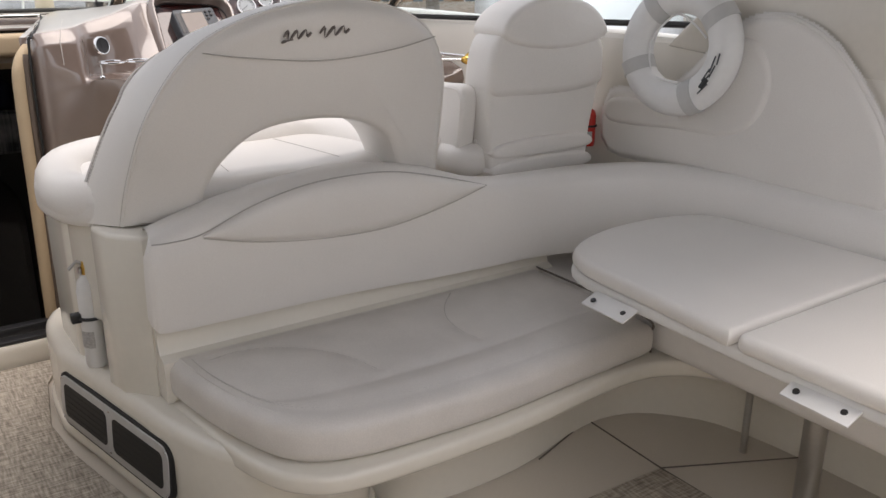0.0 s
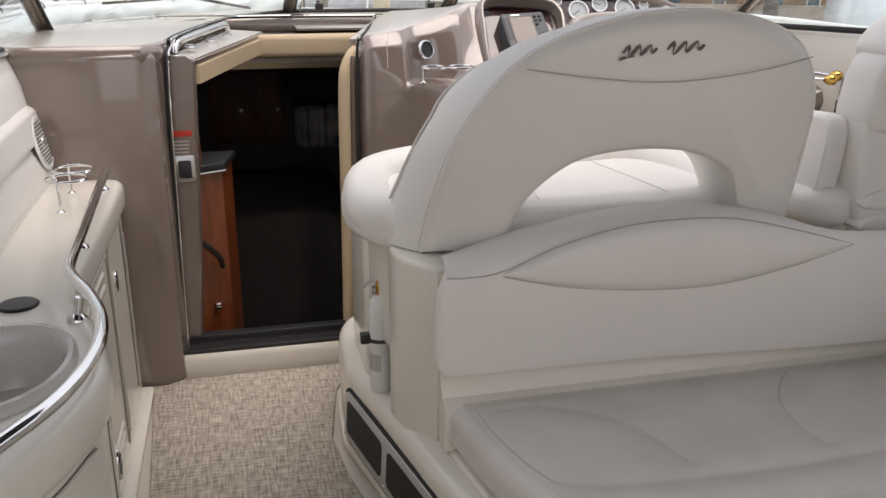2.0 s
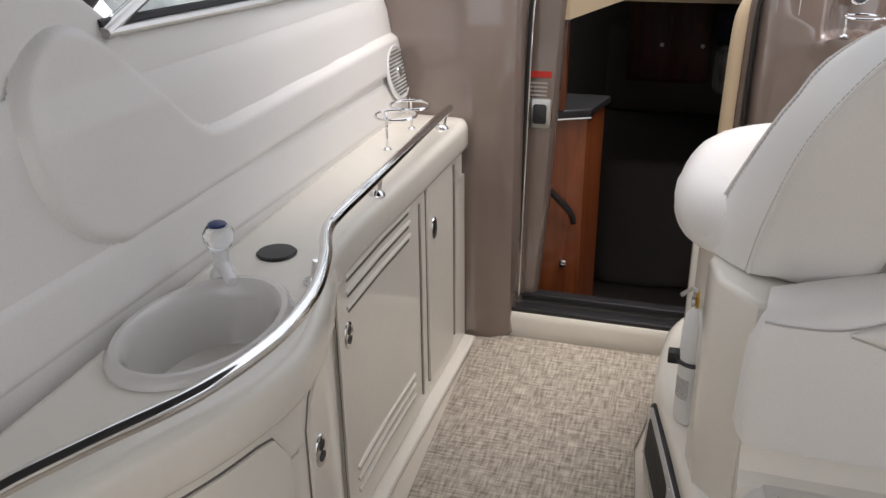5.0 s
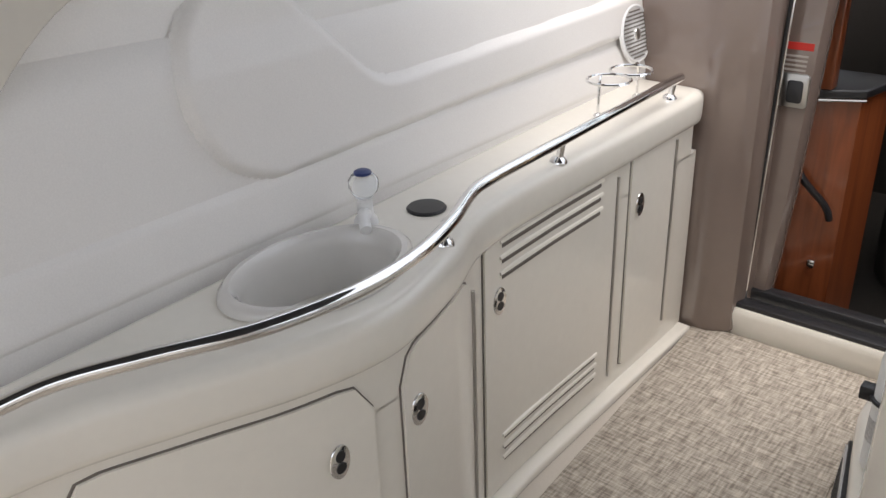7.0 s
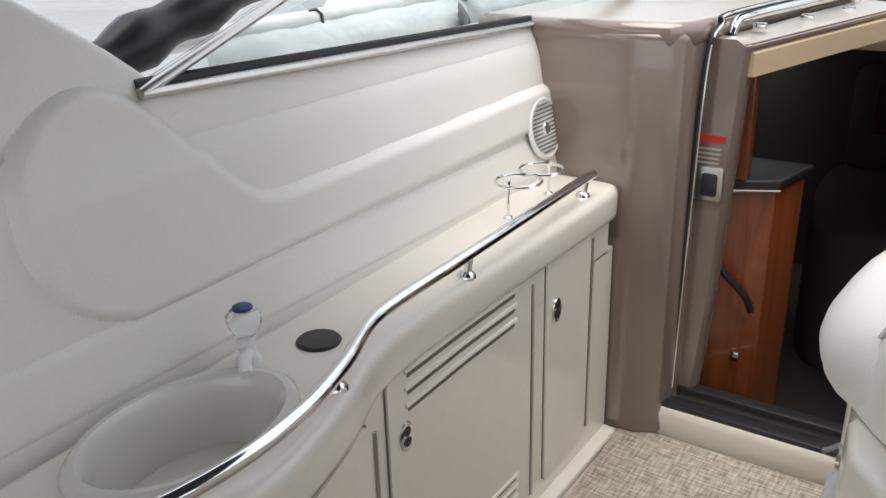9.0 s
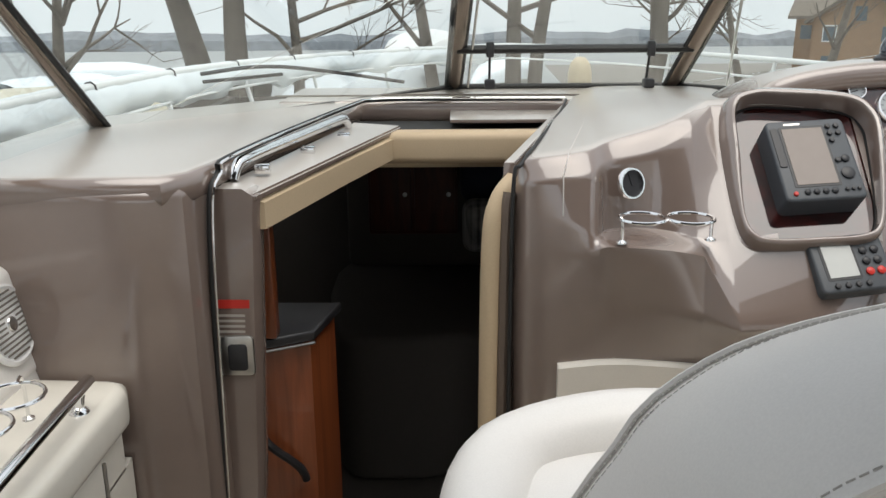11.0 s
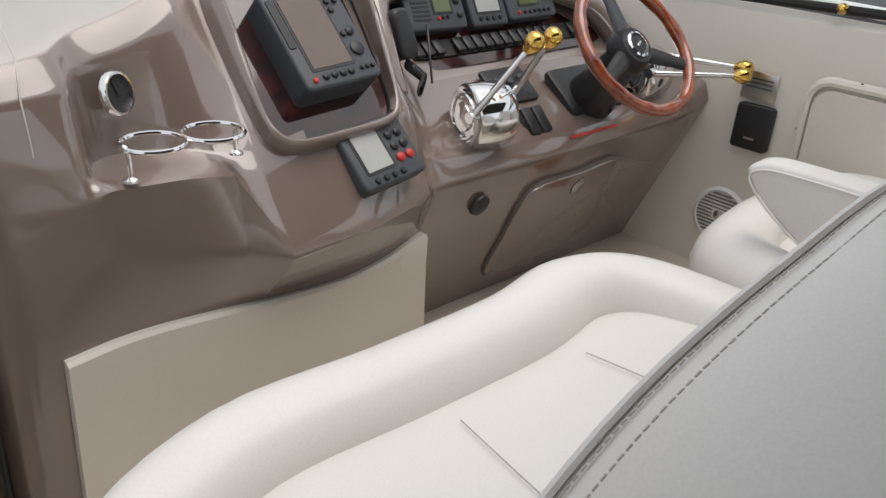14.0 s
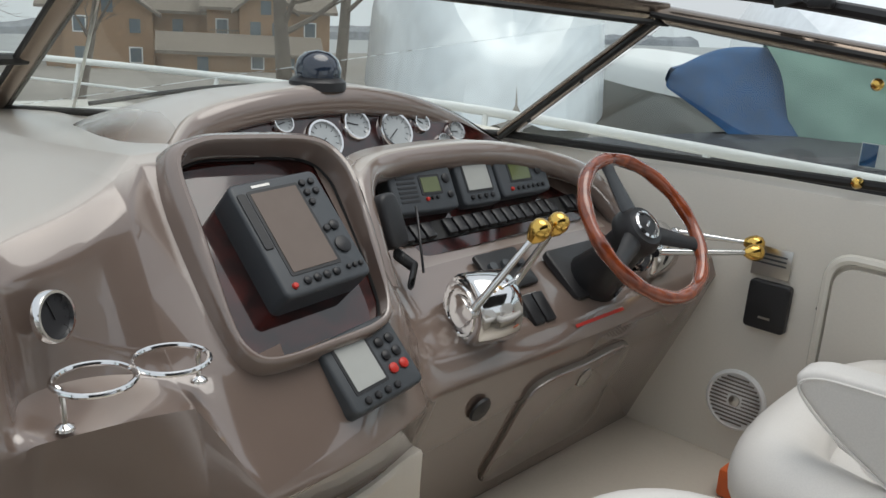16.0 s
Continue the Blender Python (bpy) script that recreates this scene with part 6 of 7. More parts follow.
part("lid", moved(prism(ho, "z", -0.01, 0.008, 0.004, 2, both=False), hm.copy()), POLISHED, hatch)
part("latch", moved(prism(ellipse(0.02, 0.125, 0.022, 0.03, 20), "z", 0.008, 0.014, 0.003, 2), hm.copy()), STEEL, hatch, "oval metal latch")
tagged(part("key_switch", lathe([(0.03, 0.0), (0.028, 0.006), (0.012, 0.010), (0.0, 0.012)], 20, plane_frame((2.215, 3.782, 0.892), (1, 0, 0), (0, -0.3, 0.9))), BLACK), "black key switch on the console front", "switch")

# starboard wall fittings
plaque = tagged(part("plaque", moved(box(-0.052, -0.04, 0, 0.052, 0.04, 0.003, 0.001), plane_frame((3.128, 3.58, 1.105), (0, -1, 0), (0.06, 0, 1))), STEEL), "engraved metal plaque on the helm wall", "plaque")
for k in range(5):
    part("line_bar", moved(box(-0.04, -0.0025, 0.003, 0.04, 0.0025, 0.0036), plane_frame((3.128, 3.58, 1.125 - 0.012 * k), (0, -1, 0), (0.06, 0, 1))), GREY, plaque)
bb = tagged(part("black_box", moved(prism(rounded(-0.056, -0.066, 0.056, 0.066, 0.012), "z", 0, 0.022, 0.006, 3, both=False), plane_frame((3.122, 3.566, 0.99), (0, -1, 0), (0.05, 0, 1))), BLACK), "square black box on the helm wall", "box")
part("brand_bar", moved(box(-0.016, -0.035, 0.022, 0.016, -0.029, 0.0228), plane_frame((3.122, 3.566, 0.99), (0, -1, 0), (0.05, 0, 1))), STEEL, bb)
structure("deck_seam", tube([(1.215, 3.795, 0.86), (1.215, 3.785, 1.1), (1.217, 3.79, 1.22), (1.218, 3.812, 1.30), (1.235, 3.86, 1.345), (1.36, 4.4, 1.366), (1.55, 5.2, 1.352)], 0.0014, n=6), THREAD, "thin joint line down the console", "joint")
structure("cover_seam", tube([(0.27, 5.20, 1.338), (0.9, 5.2, 1.3385), (1.44, 5.16, 1.338)], 0.004, n=6), GROOVE, "thin joint line across the dash top", "joint")

# ---- surroundings ----
DROP = 0.042


def gz(y):
    return -2.2 - DROP * y


tilt = pose(0, 0, -2.2, -math.degrees(math.atan(DROP)), 0, 0)
lake = structure("ground", moved(box(-500, -60, -0.05, 500, 900, 0.0), tilt.copy()), material("pale_ice_and_gravel", (0.27, 0.28, 0.28), 0.6, bump=0.4, scale=1.5, vary=0.22, big=0.08), "pale frozen water and gravel of the marina", "ground", smooth=False)
yard = structure("pavement", moved(prism([(4.2, -40), (4.2, 14), (9, 60), (14, 130), (160, 130), (160, -40)], "z", 0.0, 0.03), tilt.copy()), material("yard_gravel", (0.20, 0.185, 0.165), 0.9, bump=0.5, scale=4, vary=0.3, big=0.3), "grey-brown gravel boatyard", "pavement", smooth=False)
bow = [(5.45, 0.05, 2.95, 1.16), (6.2, -0.22, 3.25, 1.15), (7.25, -0.05, 3.05, 1.13), (8.2, 0.22, 2.78, 1.0), (9.4, 0.65, 2.35, 0.85), (10.2, 1.15, 1.85, 0.74), (10.6, 1.45, 1.55, 0.70)]
structure("foredeck", loft([[(x0, y, z - 0.10), (x0, y, z - 0.02), (x0 + 0.05, y, z), ((x0 + x1) / 2, y, z + 0.02), (x1 - 0.05, y, z), (x1, y, z - 0.02), (x1, y, z - 0.10)] for y, x0, x1, z in bow]), GEL, "cream foredeck of the boat", "deck")
for nm, corners in (("side_deck_port", [(-0.5, 3.8), (-0.5, 4.8), (-0.22, 6.2), (0.05, 5.45), (-0.2, 4.56), (-0.3, 3.8)]), ("side_deck_starboard", [(3.34, 3.8), (3.34, 4.56), (2.95, 5.45), (3.25, 6.2), (3.55, 4.8), (3.55, 3.8)])):
    structure(nm, prism(corners, "z", 1.02, 1.10, 0.01), GEL, "cream side deck beside the windshield", "deck")
# far shore
rng = random.Random(4)
shore = bmesh.new()
prev = None
for k in range(161):
    x = -420 + 6.5 * k
    h = 5 + 3.5 * noise.noise((x * 0.012, 3, 0)) + 1.5 * noise.noise((x * 0.08, 9, 0)) + rng.random() * 1.2
    y = 330 + 12 * math.sin(x * 0.01)
    row = [shore.verts.new((x, y, gz(y) - 1)), shore.verts.new((x, y + 2, gz(y) + h * 0.6)), shore.verts.new((x, y + 8, gz(y) + h)), shore.verts.new((x, y + 40, gz(y) - 2))]
    if prev:
        for i in range(3):
            shore.faces.new((prev[i], row[i], row[i + 1], prev[i + 1]))
    prev = row
# air haze is mixed into the woods' base colour
structure("backdrop", shore, material("haze_tinted_woods", (0.20, 0.215, 0.235), 1.0, vary=0.35, scale=0.5, big=0.05), "wooded far shore with haze put into its colour", "backdrop")

BARK = material("grey_bark", (0.14, 0.12, 0.10), 0.95, bump=0.8, scale=18, vary=0.3)


def bare_tree(at, r, h, lean, seed, limbs=7):
    """Tapered trunk with forking bare limbs and fine twigs."""
    rnd = random.Random(seed)
    x, y = at
    z = gz(y)
    t = thing("tree", (x, y, z), "bare winter tree with a thick grey trunk", "tree", group="shore trees")
    top = Vector((x + lean[0] * h, y + lean[1] * h, z + h))
    base = Vector((x, y, z - 0.1))
    trunk = catmull([base, base.lerp(top, 0.3) + Vector((rnd.uniform(-.2, .2), 0, 0)), base.lerp(top, 0.65) + Vector((rnd.uniform(-.3, .3), 0, 0)), top], 4)
    part("trunk", tube(trunk, [r * (1.25 if k == 0 else 1.0) * (1 - 0.06 * k) for k in range(len(trunk))], n=10), BARK, t)
    verts, faces = [], []

    def limb(a, d, length, rad, depth):
        pts = [a]
        q = a.copy()
        dd = d.copy()
        for k in range(4):
            dd = (dd + Vector((rnd.uniform(-.22, .22), rnd.uniform(-.22, .22), rnd.uniform(-.12, .2)))).normalized()
            q = q + dd * length / 4
            pts.append(q.copy())
        n = 5 if depth < 2 else 3
        start = len(verts)
        for i, p in enumerate(pts):
            u = dd.orthogonal().normalized()
            v = dd.cross(u)
            rr = rad * (1 - 0.2 * i) + 0.004
            for k in range(n):
                verts.append(p + rr * (math.cos(2 * math.pi * k / n) * u + math.sin(2 * math.pi * k / n) * v))
        for i in range(4):
            for k in range(n):
                a0, b0 = start + i * n + k, start + i * n + (k + 1) % n
                faces.append((a0, b0, b0 + n, a0 + n))
        if depth < 3:
            for _ in range(3 if depth < 2 else 4):
                i = rnd.randint(1, 4)
                nd = (dd + Vector((rnd.uniform(-.9, .9), rnd.uniform(-.9, .9), rnd.uniform(-.5, .7)))).normalized()
                limb(pts[i], nd, length * rnd.uniform(0.45, 0.7), rad * 0.45, depth + 1)

    for k in range(limbs):
        f = rnd.uniform(0.3, 1.0)
        p = base.lerp(top, f)
        a = rnd.uniform(0, 2 * math.pi)
        limb(p, Vector((math.cos(a), math.sin(a), rnd.uniform(0.2, 0.9))).normalized(), h * rnd.uniform(0.35, 0.6), r * 0.33, 0)
    me = bpy.data.meshes.new("branches")
    me.from_pydata(verts, [], faces)
    me.materials.append(BARK)
    o = new("branches", me)
    o.parent = t
    o.matrix_parent_inverse = t.matrix_world.inverted()
    return t


for k, (at, r, h, lean) in enumerate((((-5.9, 27.1), 0.5, 10, (-0.25, 0)), ((-4.7, 25.4), 0.42, 11, (-0.05, 0)), ((-3.8, 25.5), 0.2, 9, (0.1, 0)), ((0.5, 32.0), 0.3, 10, (-0.2, 0)),
                                     ((2.7, 28.0), 0.32, 11, (-0.03, 0)), ((3.25, 27.9), 0.28, 11, (0.05, 0)), ((6.8, 27.4), 0.36, 12, (0.0, 0)), ((10.5, 44.0), 0.4, 11, (0.05, 0)),
                                     ((27.0, 39.0), 0.5, 12, (-0.05, 0)), ((29.0, 37.5), 0.4, 12, (0.1, 0)), ((21.0, 50.0), 0.3, 10, (0.25, 0)), ((16.5, 48.0), 0.25, 10, (-0.2, 0)), ((-14.0, 34.0), 0.3, 9, (0.1, 0)), ((14.0, 60.0), 0.3, 10, (0.0, 0)))):
    bare_tree(at, r, h, lean, 20 + k, 9)

# house across the yard
house = thing("house", (44, 80, gz(80)), "tan wooden lakeside building with brown roofs", "house")
hx = plane_frame((44.5, 80.0, gz(80) - 0.3), (0.86, -0.5, 0), (0, 0, 1))
SIDING = material("tan_siding", (0.30, 0.185, 0.105), 0.8, bump=0.3, scale=2, vary=0.12)
ROOF = material("brown_shingle", (0.16, 0.135, 0.11), 0.9, bump=0.5, scale=6, vary=0.15)
PANE = material("dark_pane", (0.10, 0.14, 0.17), 0.1)


def block(x0, x1, d0, d1, h, ridge, axis):
    """Walls and a gabled roof; x along the front, d towards the back, both from the house's middle."""
    part("wall", moved(moved(box(x0, d0, 0, x1, d1, h), pose(0, 0, 0)), hx @ pose(0, 0, 0, -90, 0, 0)), SIDING, house)
    xm, dm = (x0 + x1) / 2, (d0 + d1) / 2
    e = 0.7
    if axis == "x":
        ring = [(d0 - e, h - 0.2), (dm, h + ridge), (d1 + e, h - 0.2), (d1 + e, h - 0.5), (dm, h + ridge - 0.35), (d0 - e, h - 0.5)]
        bm = loft([[(x, d, z) for d, z in ring] for x in (x0 - e, x1 + e)])
        gab = loft([[(x, d, z) for d, z in ((d0, h), (dm, h + ridge - 0.35), (d1, h))] for x in (x0, x1)])
    else:
        ring = [(x0 - e, h - 0.2), (xm, h + ridge), (x1 + e, h - 0.2), (x1 + e, h - 0.5), (xm, h + ridge - 0.35), (x0 - e, h - 0.5)]
        bm = loft([[(x, d, z) for x, z in ring] for d in (d0 - e, d1 + e)])
        gab = loft([[(x, d, z) for x, z in ((x0, h), (xm, h + ridge - 0.35), (x1, h))] for d in (d0, d1)])
    part("roof", moved(bm, hx @ pose(0, 0, 0, -90, 0, 0)), ROOF, house, smooth=False)
    part("gable", moved(gab, hx @ pose(0, 0, 0, -90, 0, 0)), SIDING, house, smooth=False)


block(-13, 2, 2, 14, 6.0, 3.2, "x")
block(-11, -3, -1, 8, 5.6, 3.0, "y")
block(2, 14, 0, 14, 6.6, 3.4, "x")
block(5, 10, -2, 8, 6.4, 2.4, "y")
block(-2, 12, -5, -1, 2.6, 1.4, "x")


def house_window(x, z, d, w=1.0, h=1.3):
    win = part("window", moved(box(x - w / 2 - 0.12, d - 0.08, z - 0.12, x + w / 2 + 0.12, d, z + h + 0.12), hx @ pose(0, 0, 0, -90, 0, 0)), WHITE if rng.random() < 0.2 else SIDING, house)
    part("pane", moved(box(x - w / 2, d - 0.12, z, x + w / 2, d - 0.02, z + h), hx @ pose(0, 0, 0, -90, 0, 0)), PANE, win)


for x, z, d in ((-9.5, 3.6, -1), (-4.6, 3.6, -1), (-7, 5.4, -1), (-9.5, 0.9, -1), (-4.6, 0.9, -1), (-0.8, 3.7, 2), (3.4, 3.9, 0), (6.5, 3.9, -2), (8.6, 3.9, -2), (12, 3.9, 0), (6.5, 1.0, -5), (9.5, 1.0, -5), (1.5, 0.6, -5), (-12, 3.6, 2), (7.5, 5.9, -2)):
    house_window(x, z, d)
part("balcony", joined(*[moved(bx, hx @ pose(0, 0, 0, -90, 0, 0)) for bx in [box(2.2, -1.4, 3.2, 5.0, 0.0, 3.35), box(2.2, -1.4, 4.2, 5.0, -1.35, 4.3)] + [box(2.2 + 0.3 * k, -1.4, 3.3, 2.26 + 0.3 * k, -1.35, 4.25) for k in range(10)]]), ROOF, house)


# neighbouring boats
WRAP = material("white_shrink_wrap", (0.82, 0.87, 0.90), 0.22, bump=0.8, scale=3.5, vary=0.13, big=0.45, coat=0.3)
HULLW = material("grey_white_hull", (0.42, 0.41, 0.38), 0.3, vary=0.08, big=0.7)


def shell_boat(name, origin, heading, length, beam, hull_h, cover_h, hull_mat, cover_mat, label, keel=0.25, flare=1.1, peak=0.5, cover_in=0.1, blunt=0.75):
    """Hull lofted from bow to stern with a draped cover over it; the bow points along heading."""
    b = thing(name, origin, label, "boat")
    m = pose(*origin, 0, 0, heading)
    rings, covers = [], []
    n = 16
    for k in range(n + 1):
        t = k / n
        w = beam / 2 * min(1.0, math.sin(min(1.0, t * 1.45 + 0.04) * math.pi / 2) ** blunt)
        y = length * (0.5 - t)
        rake = (1 - t) ** 4 * 0.9
        rings.append([(-w * flare, y + rake, hull_h), (-w, y + rake * 0.5, hull_h * 0.5), (-w * 0.55, y, hull_h * 0.12), (0, y, 0.0 + keel * (1 - t) ** 3), (w * 0.55, y, hull_h * 0.12), (w, y + rake * 0.5, hull_h * 0.5), (w * flare, y + rake, hull_h)])
        ch = cover_h * (0.35 + 0.65 * math.sin(min(1.0, t / peak) * math.pi / 2) ** 1.2) * (1.0 if t < 0.9 else 0.93)
        wob = 0.03 * math.sin(k * 2.3)
        rake = rake * 1.2 + 0.02 * (1 - t)
        covers.append([(-w * flare - 0.03, y + rake, hull_h - 0.12), (-w * (flare - cover_in * 0.3), y + rake * 0.8, hull_h + ch * 0.45 + wob), (-w * (flare - cover_in), y + rake * 0.6, hull_h + ch * 0.8 - wob), (-w * 0.35, y + rake * 0.3, hull_h + ch * 0.97), (0, y, hull_h + ch + wob), (w * 0.35, y + rake * 0.3, hull_h + ch * 0.97), (w * (flare - cover_in), y + rake * 0.6, hull_h + ch * 0.8 + wob), (w * (flare - cover_in * 0.3), y + rake * 0.8, hull_h + ch * 0.45 - wob), (w * flare + 0.03, y + rake, hull_h - 0.12)])
    rings.insert(0, [(p[0] * 0.05, p[1] + 0.012, p[2]) for p in rings[0]])
    covers.insert(0, [(p[0] * 0.0005, p[1] + 0.014, p[2]) for p in covers[0]])
    part("hull", moved(loft(rings, closed=False), m.copy()), hull_mat, b, sub=1)
    part("cover", moved(loft(covers, closed=False), m.copy()), cover_mat, b, sub=1)
    for fy in (-0.3, 0.15):
        for sg in (-1, 1):
            part("stand", moved(tube([(sg * beam * 0.55, length * fy, -1.2), (sg * beam * 0.42, length * fy, hull_h * 0.3)], 0.05, n=6), m.copy()), BLACK, b)
    return b


shell_boat("wrapped_boat", (13.2, 13.6, -1.35), 137, 8.5, 4.0, 1.7, 3.0, HULLW, WRAP, "motor boat wrapped in white shrink film", peak=0.15, cover_in=0.12, blunt=0.4)
shell_boat("wrapped_boat", (-8.2, 13.5, -2.0), 200, 6.0, 2.4, 1.1, 1.7, HULLW, WRAP, "small boat wrapped in white shrink film")
shell_boat("sailing_boat", (-8.8, 22.0, -2.4), 100, 8.0, 2.6, 1.5, 0.7, material("cream_hull", (0.58, 0.54, 0.42), 0.35), material("cream_cabin", (0.62, 0.57, 0.44), 0.4), "cream sailing boat ashore")
shell_boat("motor_cruiser", (-2.5, 30.0, -3.2), 160, 8.0, 2.8, 1.7, 1.2, HULLW, WRAP, "white cruiser under a pale cover")
shell_boat("motor_cruiser", (-1.0, 47.0, -3.6), 170, 9.0, 3.4, 1.9, 1.9, WHITE, WHITE, "white flybridge cruiser at its berth")
for x, y in ((-16, 40), (-12, 55), (4, 60), (-22, 60)):
    shell_boat("motor_cruiser", (x, y, gz(y)), 120 + 9 * x, 8.0, 2.8, 1.4, 1.2, HULLW, WRAP, "distant covered boat in the marina")

# sailing boat under blue and green covers
BLUE = material("blue_tarpaulin", (0.012, 0.075, 0.20), 0.7, bump=1.0, scale=9, vary=0.25, big=2)
GREEN = material("grey_green_canvas", (0.24, 0.38, 0.31), 0.75, bump=0.5, scale=5, vary=0.1, big=1)
# near-black cover stands in for shade under the drapes and the black hull
cov = shell_boat("covered_sailing_boat", (13.3, 5.0, -1.7), 55, 10.0, 3.0, 2.0, 0.2, material("black_hull", (0.02, 0.022, 0.025), 0.35), material("under_cover_dark", (0.03, 0.032, 0.038), 0.6, bump=0.6, scale=6), "dark-hulled sailing boat under blue and green covers")


def drape(keys, mat, name):
    """A cover hung over a ridge: (foot near, ridge, foot far) along its length, with folds."""
    rows = []
    for k, (a, b, c) in enumerate(keys):
        a, b, c = Vector(a), Vector(b), Vector(c)
        row = []
        for t in range(7):
            u = t / 6
            p = a.lerp(b, u)
            row.append(p + Vector((0, 0, 0.10 * math.sin(math.pi * u))) + Vector((0.04 * math.sin(3 * k + 2.1 * t), 0.04 * math.cos(2 * k + t), 0)))
        for t in range(1, 7):
            row.append(b.lerp(c, t / 6) + Vector((0, 0, 0.10 * math.sin(math.pi * t / 6))))
        rows.append(row)
    cols = [catmull([r[i] for r in rows], 4) for i in range(len(rows[0]))]
    return part(name, loft([[c[k] for c in cols] for k in range(len(cols[0]))], closed=False), mat, cov, sub=1)


drape((((10.55, 8.15, 0.92), (10.6, 8.1, 1.12), (10.9, 8.4, 0.95)), ((10.7, 7.7, 0.62), (10.95, 7.75, 1.42), (11.7, 8.3, 0.7)), ((10.9, 7.1, 0.22), (11.3, 7.35, 1.50), (12.3, 7.9, 0.4)), ((11.1, 6.75, 0.10), (11.5, 7.05, 1.42), (12.6, 7.6, 0.3)), ((11.3, 6.4, 0.08), (11.8, 6.8, 1.3), (12.8, 7.2, 0.3))), BLUE, "blue_cover")
drape((((11.25, 6.75, 0.32), (11.1, 7.25, 1.60), (12.5, 7.8, 0.4)), ((11.3, 6.35, 0.36), (11.35, 6.75, 1.56), (12.6, 7.2, 0.4)), ((11.45, 5.9, 0.38), (11.55, 6.1, 1.42), (12.7, 6.6, 0.4)), ((11.6, 5.2, 0.40), (11.75, 5.4, 1.2), (12.8, 5.8, 0.4)), ((11.8, 4.3, 0.42), (12.0, 4.5, 1.1), (13.0, 5.0, 0.4))), GREEN, "green_cover")
shell_boat("sailing_boat", (15.8, 10.6, -1.3), 140, 7.0, 2.2, 1.9, 0.5, HULLW, WHITE, "white sailing boat ashore behind the covers", keel=0.6)
shell_boat("wrapped_boat", (20.0, 9.5, -2.0), 120, 10.0, 3.6, 2.0, 3.0, HULLW, WRAP, "motor boat wrapped in white shrink film")

# bow rail of the boat itself
RAILW = material("white_enamel_tube", (0.74, 0.75, 0.74), 0.3, vary=0.03)
bow_rail = thing("bow_rail", (1.5, 8, 1.23), "white tubular bow rail round the foredeck", "rail")
port_path = catmull([(-0.42, 2.6, 1.36), (-0.43, 3.6, 1.37), (-0.5, 5.0, 1.365), (-0.42, 6.6, 1.34), (-0.1, 8.2, 1.30), (0.6, 9.8, 1.26), (1.5, 10.9, 1.24)], 6)
stb_path = catmull([(3.62, 2.6, 1.27), (3.63, 3.6, 1.285), (3.65, 5.07, 1.30), (3.6, 6.4, 1.28), (3.25, 8.1, 1.26), (2.5, 9.8, 1.25), (1.5, 10.9, 1.24)], 6)
for path, side in ((port_path, 1), (stb_path, -1)):
    part("top_tube", tube(path, 0.02, n=10), RAILW, bow_rail)
    part("mid_tube", tube([p + Vector((0.05 * side, 0, -0.13)) for p in path[6:]], 0.009, n=8), RAILW, bow_rail)
    for k in range(4, len(path) - 1, 4):
        p = path[k]
        part("stanchion", tube([p, p + Vector((0.08 * side, -0.04, (1.09 if p.y < 7 else 1.09 - 0.13 * (p.y - 7)) - p.z))], 0.013, n=8), RAILW, bow_rail)
# cloth rolled along the port rail
roll = thing("rolled_cover", (-0.4, 6, 1.25), "pale plastic sheet lashed along the port rail", "cover")
rail_top = catmull(port_path[1:36], 4)
hung = []
for k, p in enumerate(rail_top):
    drop = 0.135 + 0.025 * math.sin(k * 0.31) + 0.014 * math.sin(k * 0.83)
    sway = 0.012 * math.sin(k * 0.55) + 0.008 * math.sin(k * 1.37)
    row = []
    for i in range(9):
        f = i / 8
        row.append(p + Vector((0.03 + 0.035 * math.sin(math.pi * f) + sway * (0.3 + f) + 0.006 * math.sin(k * 2.1 + i * 1.9), 0.01 * math.sin(i + k * 0.7), -0.012 - drop * f)))
    row += [q + Vector((-0.045 - 0.02 * math.sin(i), 0, 0.004 * i)) for i, q in enumerate(reversed(row))]
    hung.append(row)
part("cloth", loft(hung), material("pale_sheet", (0.70, 0.74, 0.76), 0.45, bump=0.6, scale=30, vary=0.10), roll)
for k in range(10, len(rail_top) - 4, 13):
    c = rail_top[k]
    part("lashing", tube([c + Vector((0.026 * math.cos(a), 0.004 * math.sin(2 * a), -0.012 + 0.036 * math.sin(a))) for a in [radians(d) for d in range(0, 360, 40)]], 0.005, True, 6), BLACK, roll)
part("knot", tube(catmull([(-0.40, 3.78, 1.36), (-0.36, 3.80, 1.39), (-0.42, 3.84, 1.40), (-0.46, 3.80, 1.36), (-0.40, 3.75, 1.33), (-0.34, 3.70, 1.28), (-0.33, 3.6, 1.2)], 5), 0.016, n=8), GREY, roll, "grey rope knot")
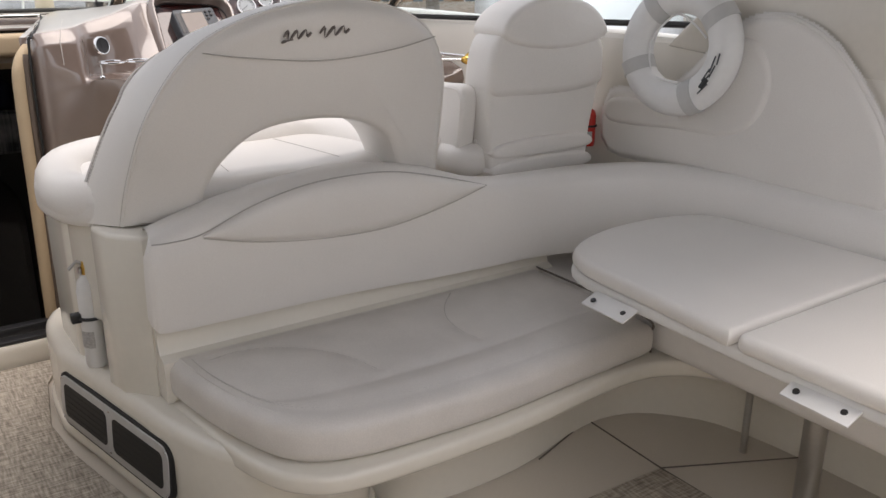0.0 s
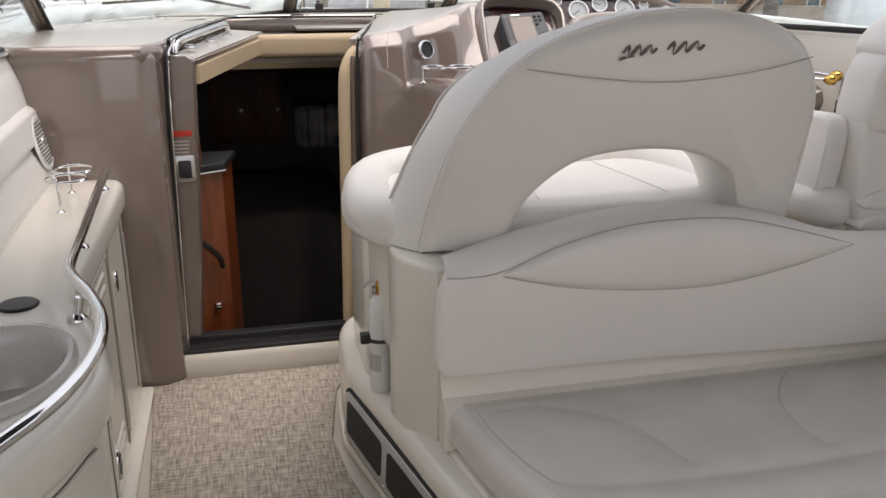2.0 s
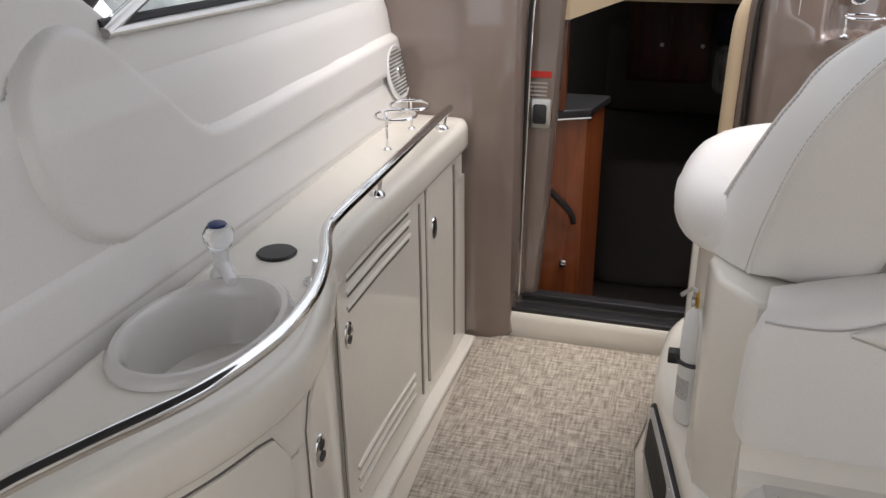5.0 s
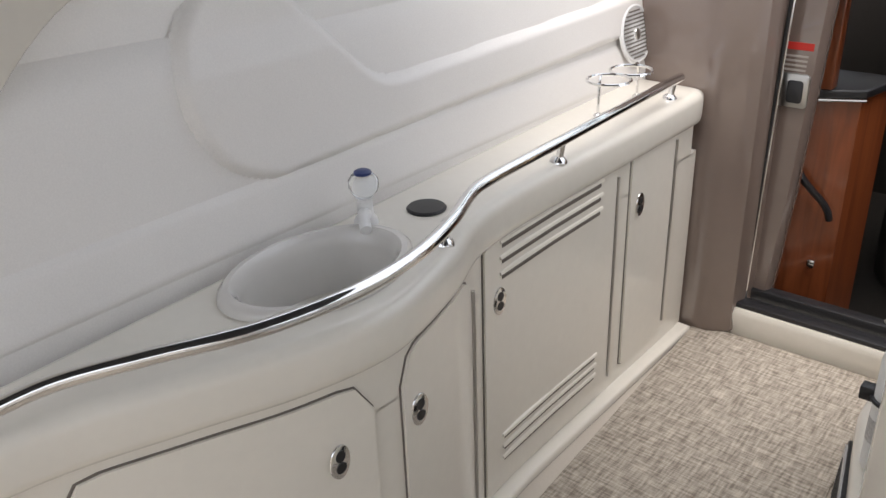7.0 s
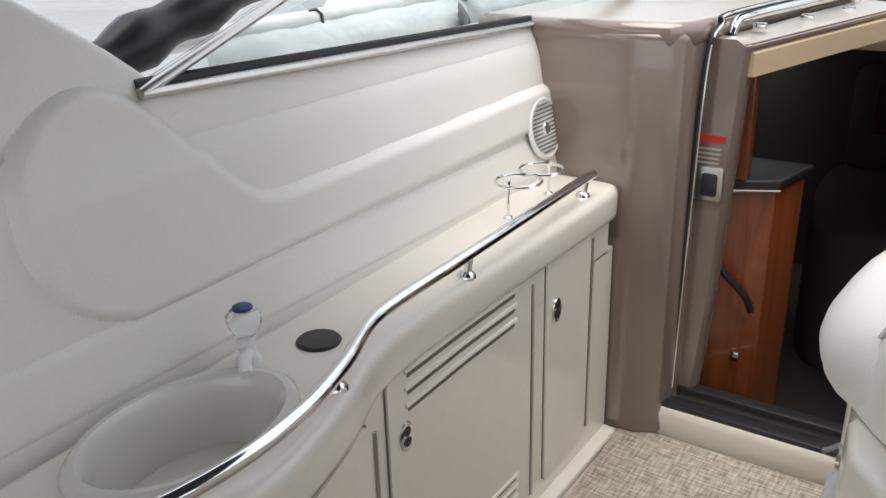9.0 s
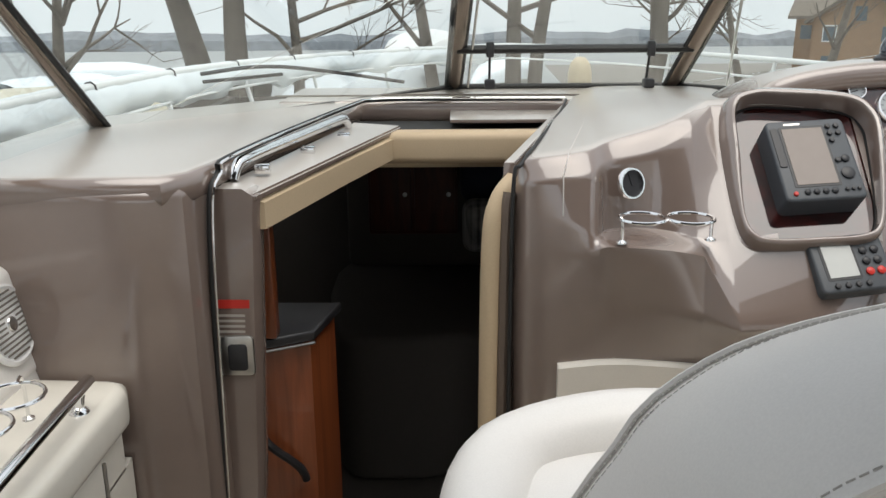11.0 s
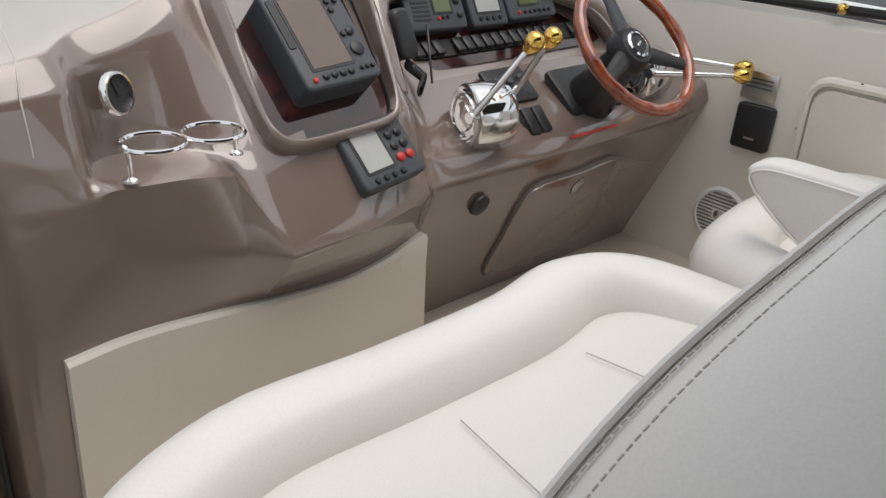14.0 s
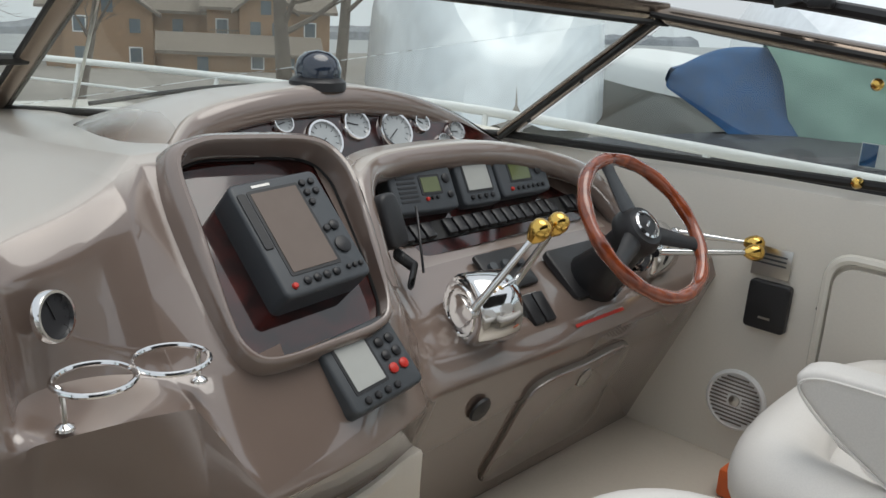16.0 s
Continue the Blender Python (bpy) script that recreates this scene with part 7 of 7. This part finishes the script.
# wipers and sticker on the panes
for a, b, c in (((0.75, 5.52, 1.36), (0.3, 5.2, 1.45), (0.05, 5.0, 1.44)), ((2.1, 5.35, 1.36), (2.45, 5.02, 1.44), (2.8, 4.85, 1.40))):
    w = thing("wiper", a, "black windshield wiper resting on the pane", "wiper")
    part("arm", tube(catmull([a, b, c], 6), 0.008, n=6), BLACK, w)
    part("blade", tube([Vector(b) + Vector((0, 0.02, -0.03)), Vector(c) + Vector((0, 0.02, -0.03))], 0.007, n=6), RUBBER, w)
st = tagged(part("pane_sticker", moved(box(-0.06, -0.03, 0, 0.06, 0.03, 0.002), plane_frame((3.215, 3.38, 1.41), (0, -1, 0), (0, 0, 1))), WHITE), "small blue and white flag sticker on the side pane", "sticker")
part("stripe", moved(box(-0.058, -0.028, 0.002, -0.02, 0.028, 0.003), plane_frame((3.215, 3.38, 1.41), (0, -1, 0), (0, 0, 1))), BLUE, st)
sm = plane_frame((3.215, 3.262, 1.402), (0, -1, 0), (0, 0, 1))
sign = tagged(part("dive_sticker", moved(box(-0.055, -0.024, 0, 0.055, 0.024, 0.002), sm.copy()), material("navy_print", (0.012, 0.016, 0.06), 0.4)), "navy sticker with yellow lettering on the side pane", "sticker")
for word, size, at, mat in (("SAFE", 0.016, (-0.05, 0.006), WHITE), ("DIVE", 0.034, (-0.046, -0.020), material("yellow_print", (0.75, 0.48, 0.03), 0.5))):
    cu = bpy.data.curves.new("lettering", "FONT")
    cu.body, cu.size, cu.extrude = word, size, 0.0006
    cu.materials.append(mat)
    ob = new("lettering", cu)
    ob.parent = sign
    ob.matrix_world = sm @ pose(at[0], at[1], 0.0028)
# frame of the folded top over the starboard pane
tf = thing("top_frame", (3.2, 3.6, 1.75), "black folded canvas top frame above the side pane", "frame")
part("bow", tube(catmull([(3.18, 4.02, 1.80), (3.2, 3.7, 1.775), (3.2, 3.3, 1.72), (3.2, 2.8, 1.62)], 5), 0.018, n=8), BLACK, tf)
part("strut", tube([(3.16, 3.66, 1.76), (3.15, 3.70, 1.9), (3.14, 3.76, 2.1)], [0.035, 0.03, 0.028], n=10), BLACK, tf)
part("hinge", box(3.14, 3.55, 1.755, 3.18, 3.61, 1.79, 0.008), BLACK, tf)
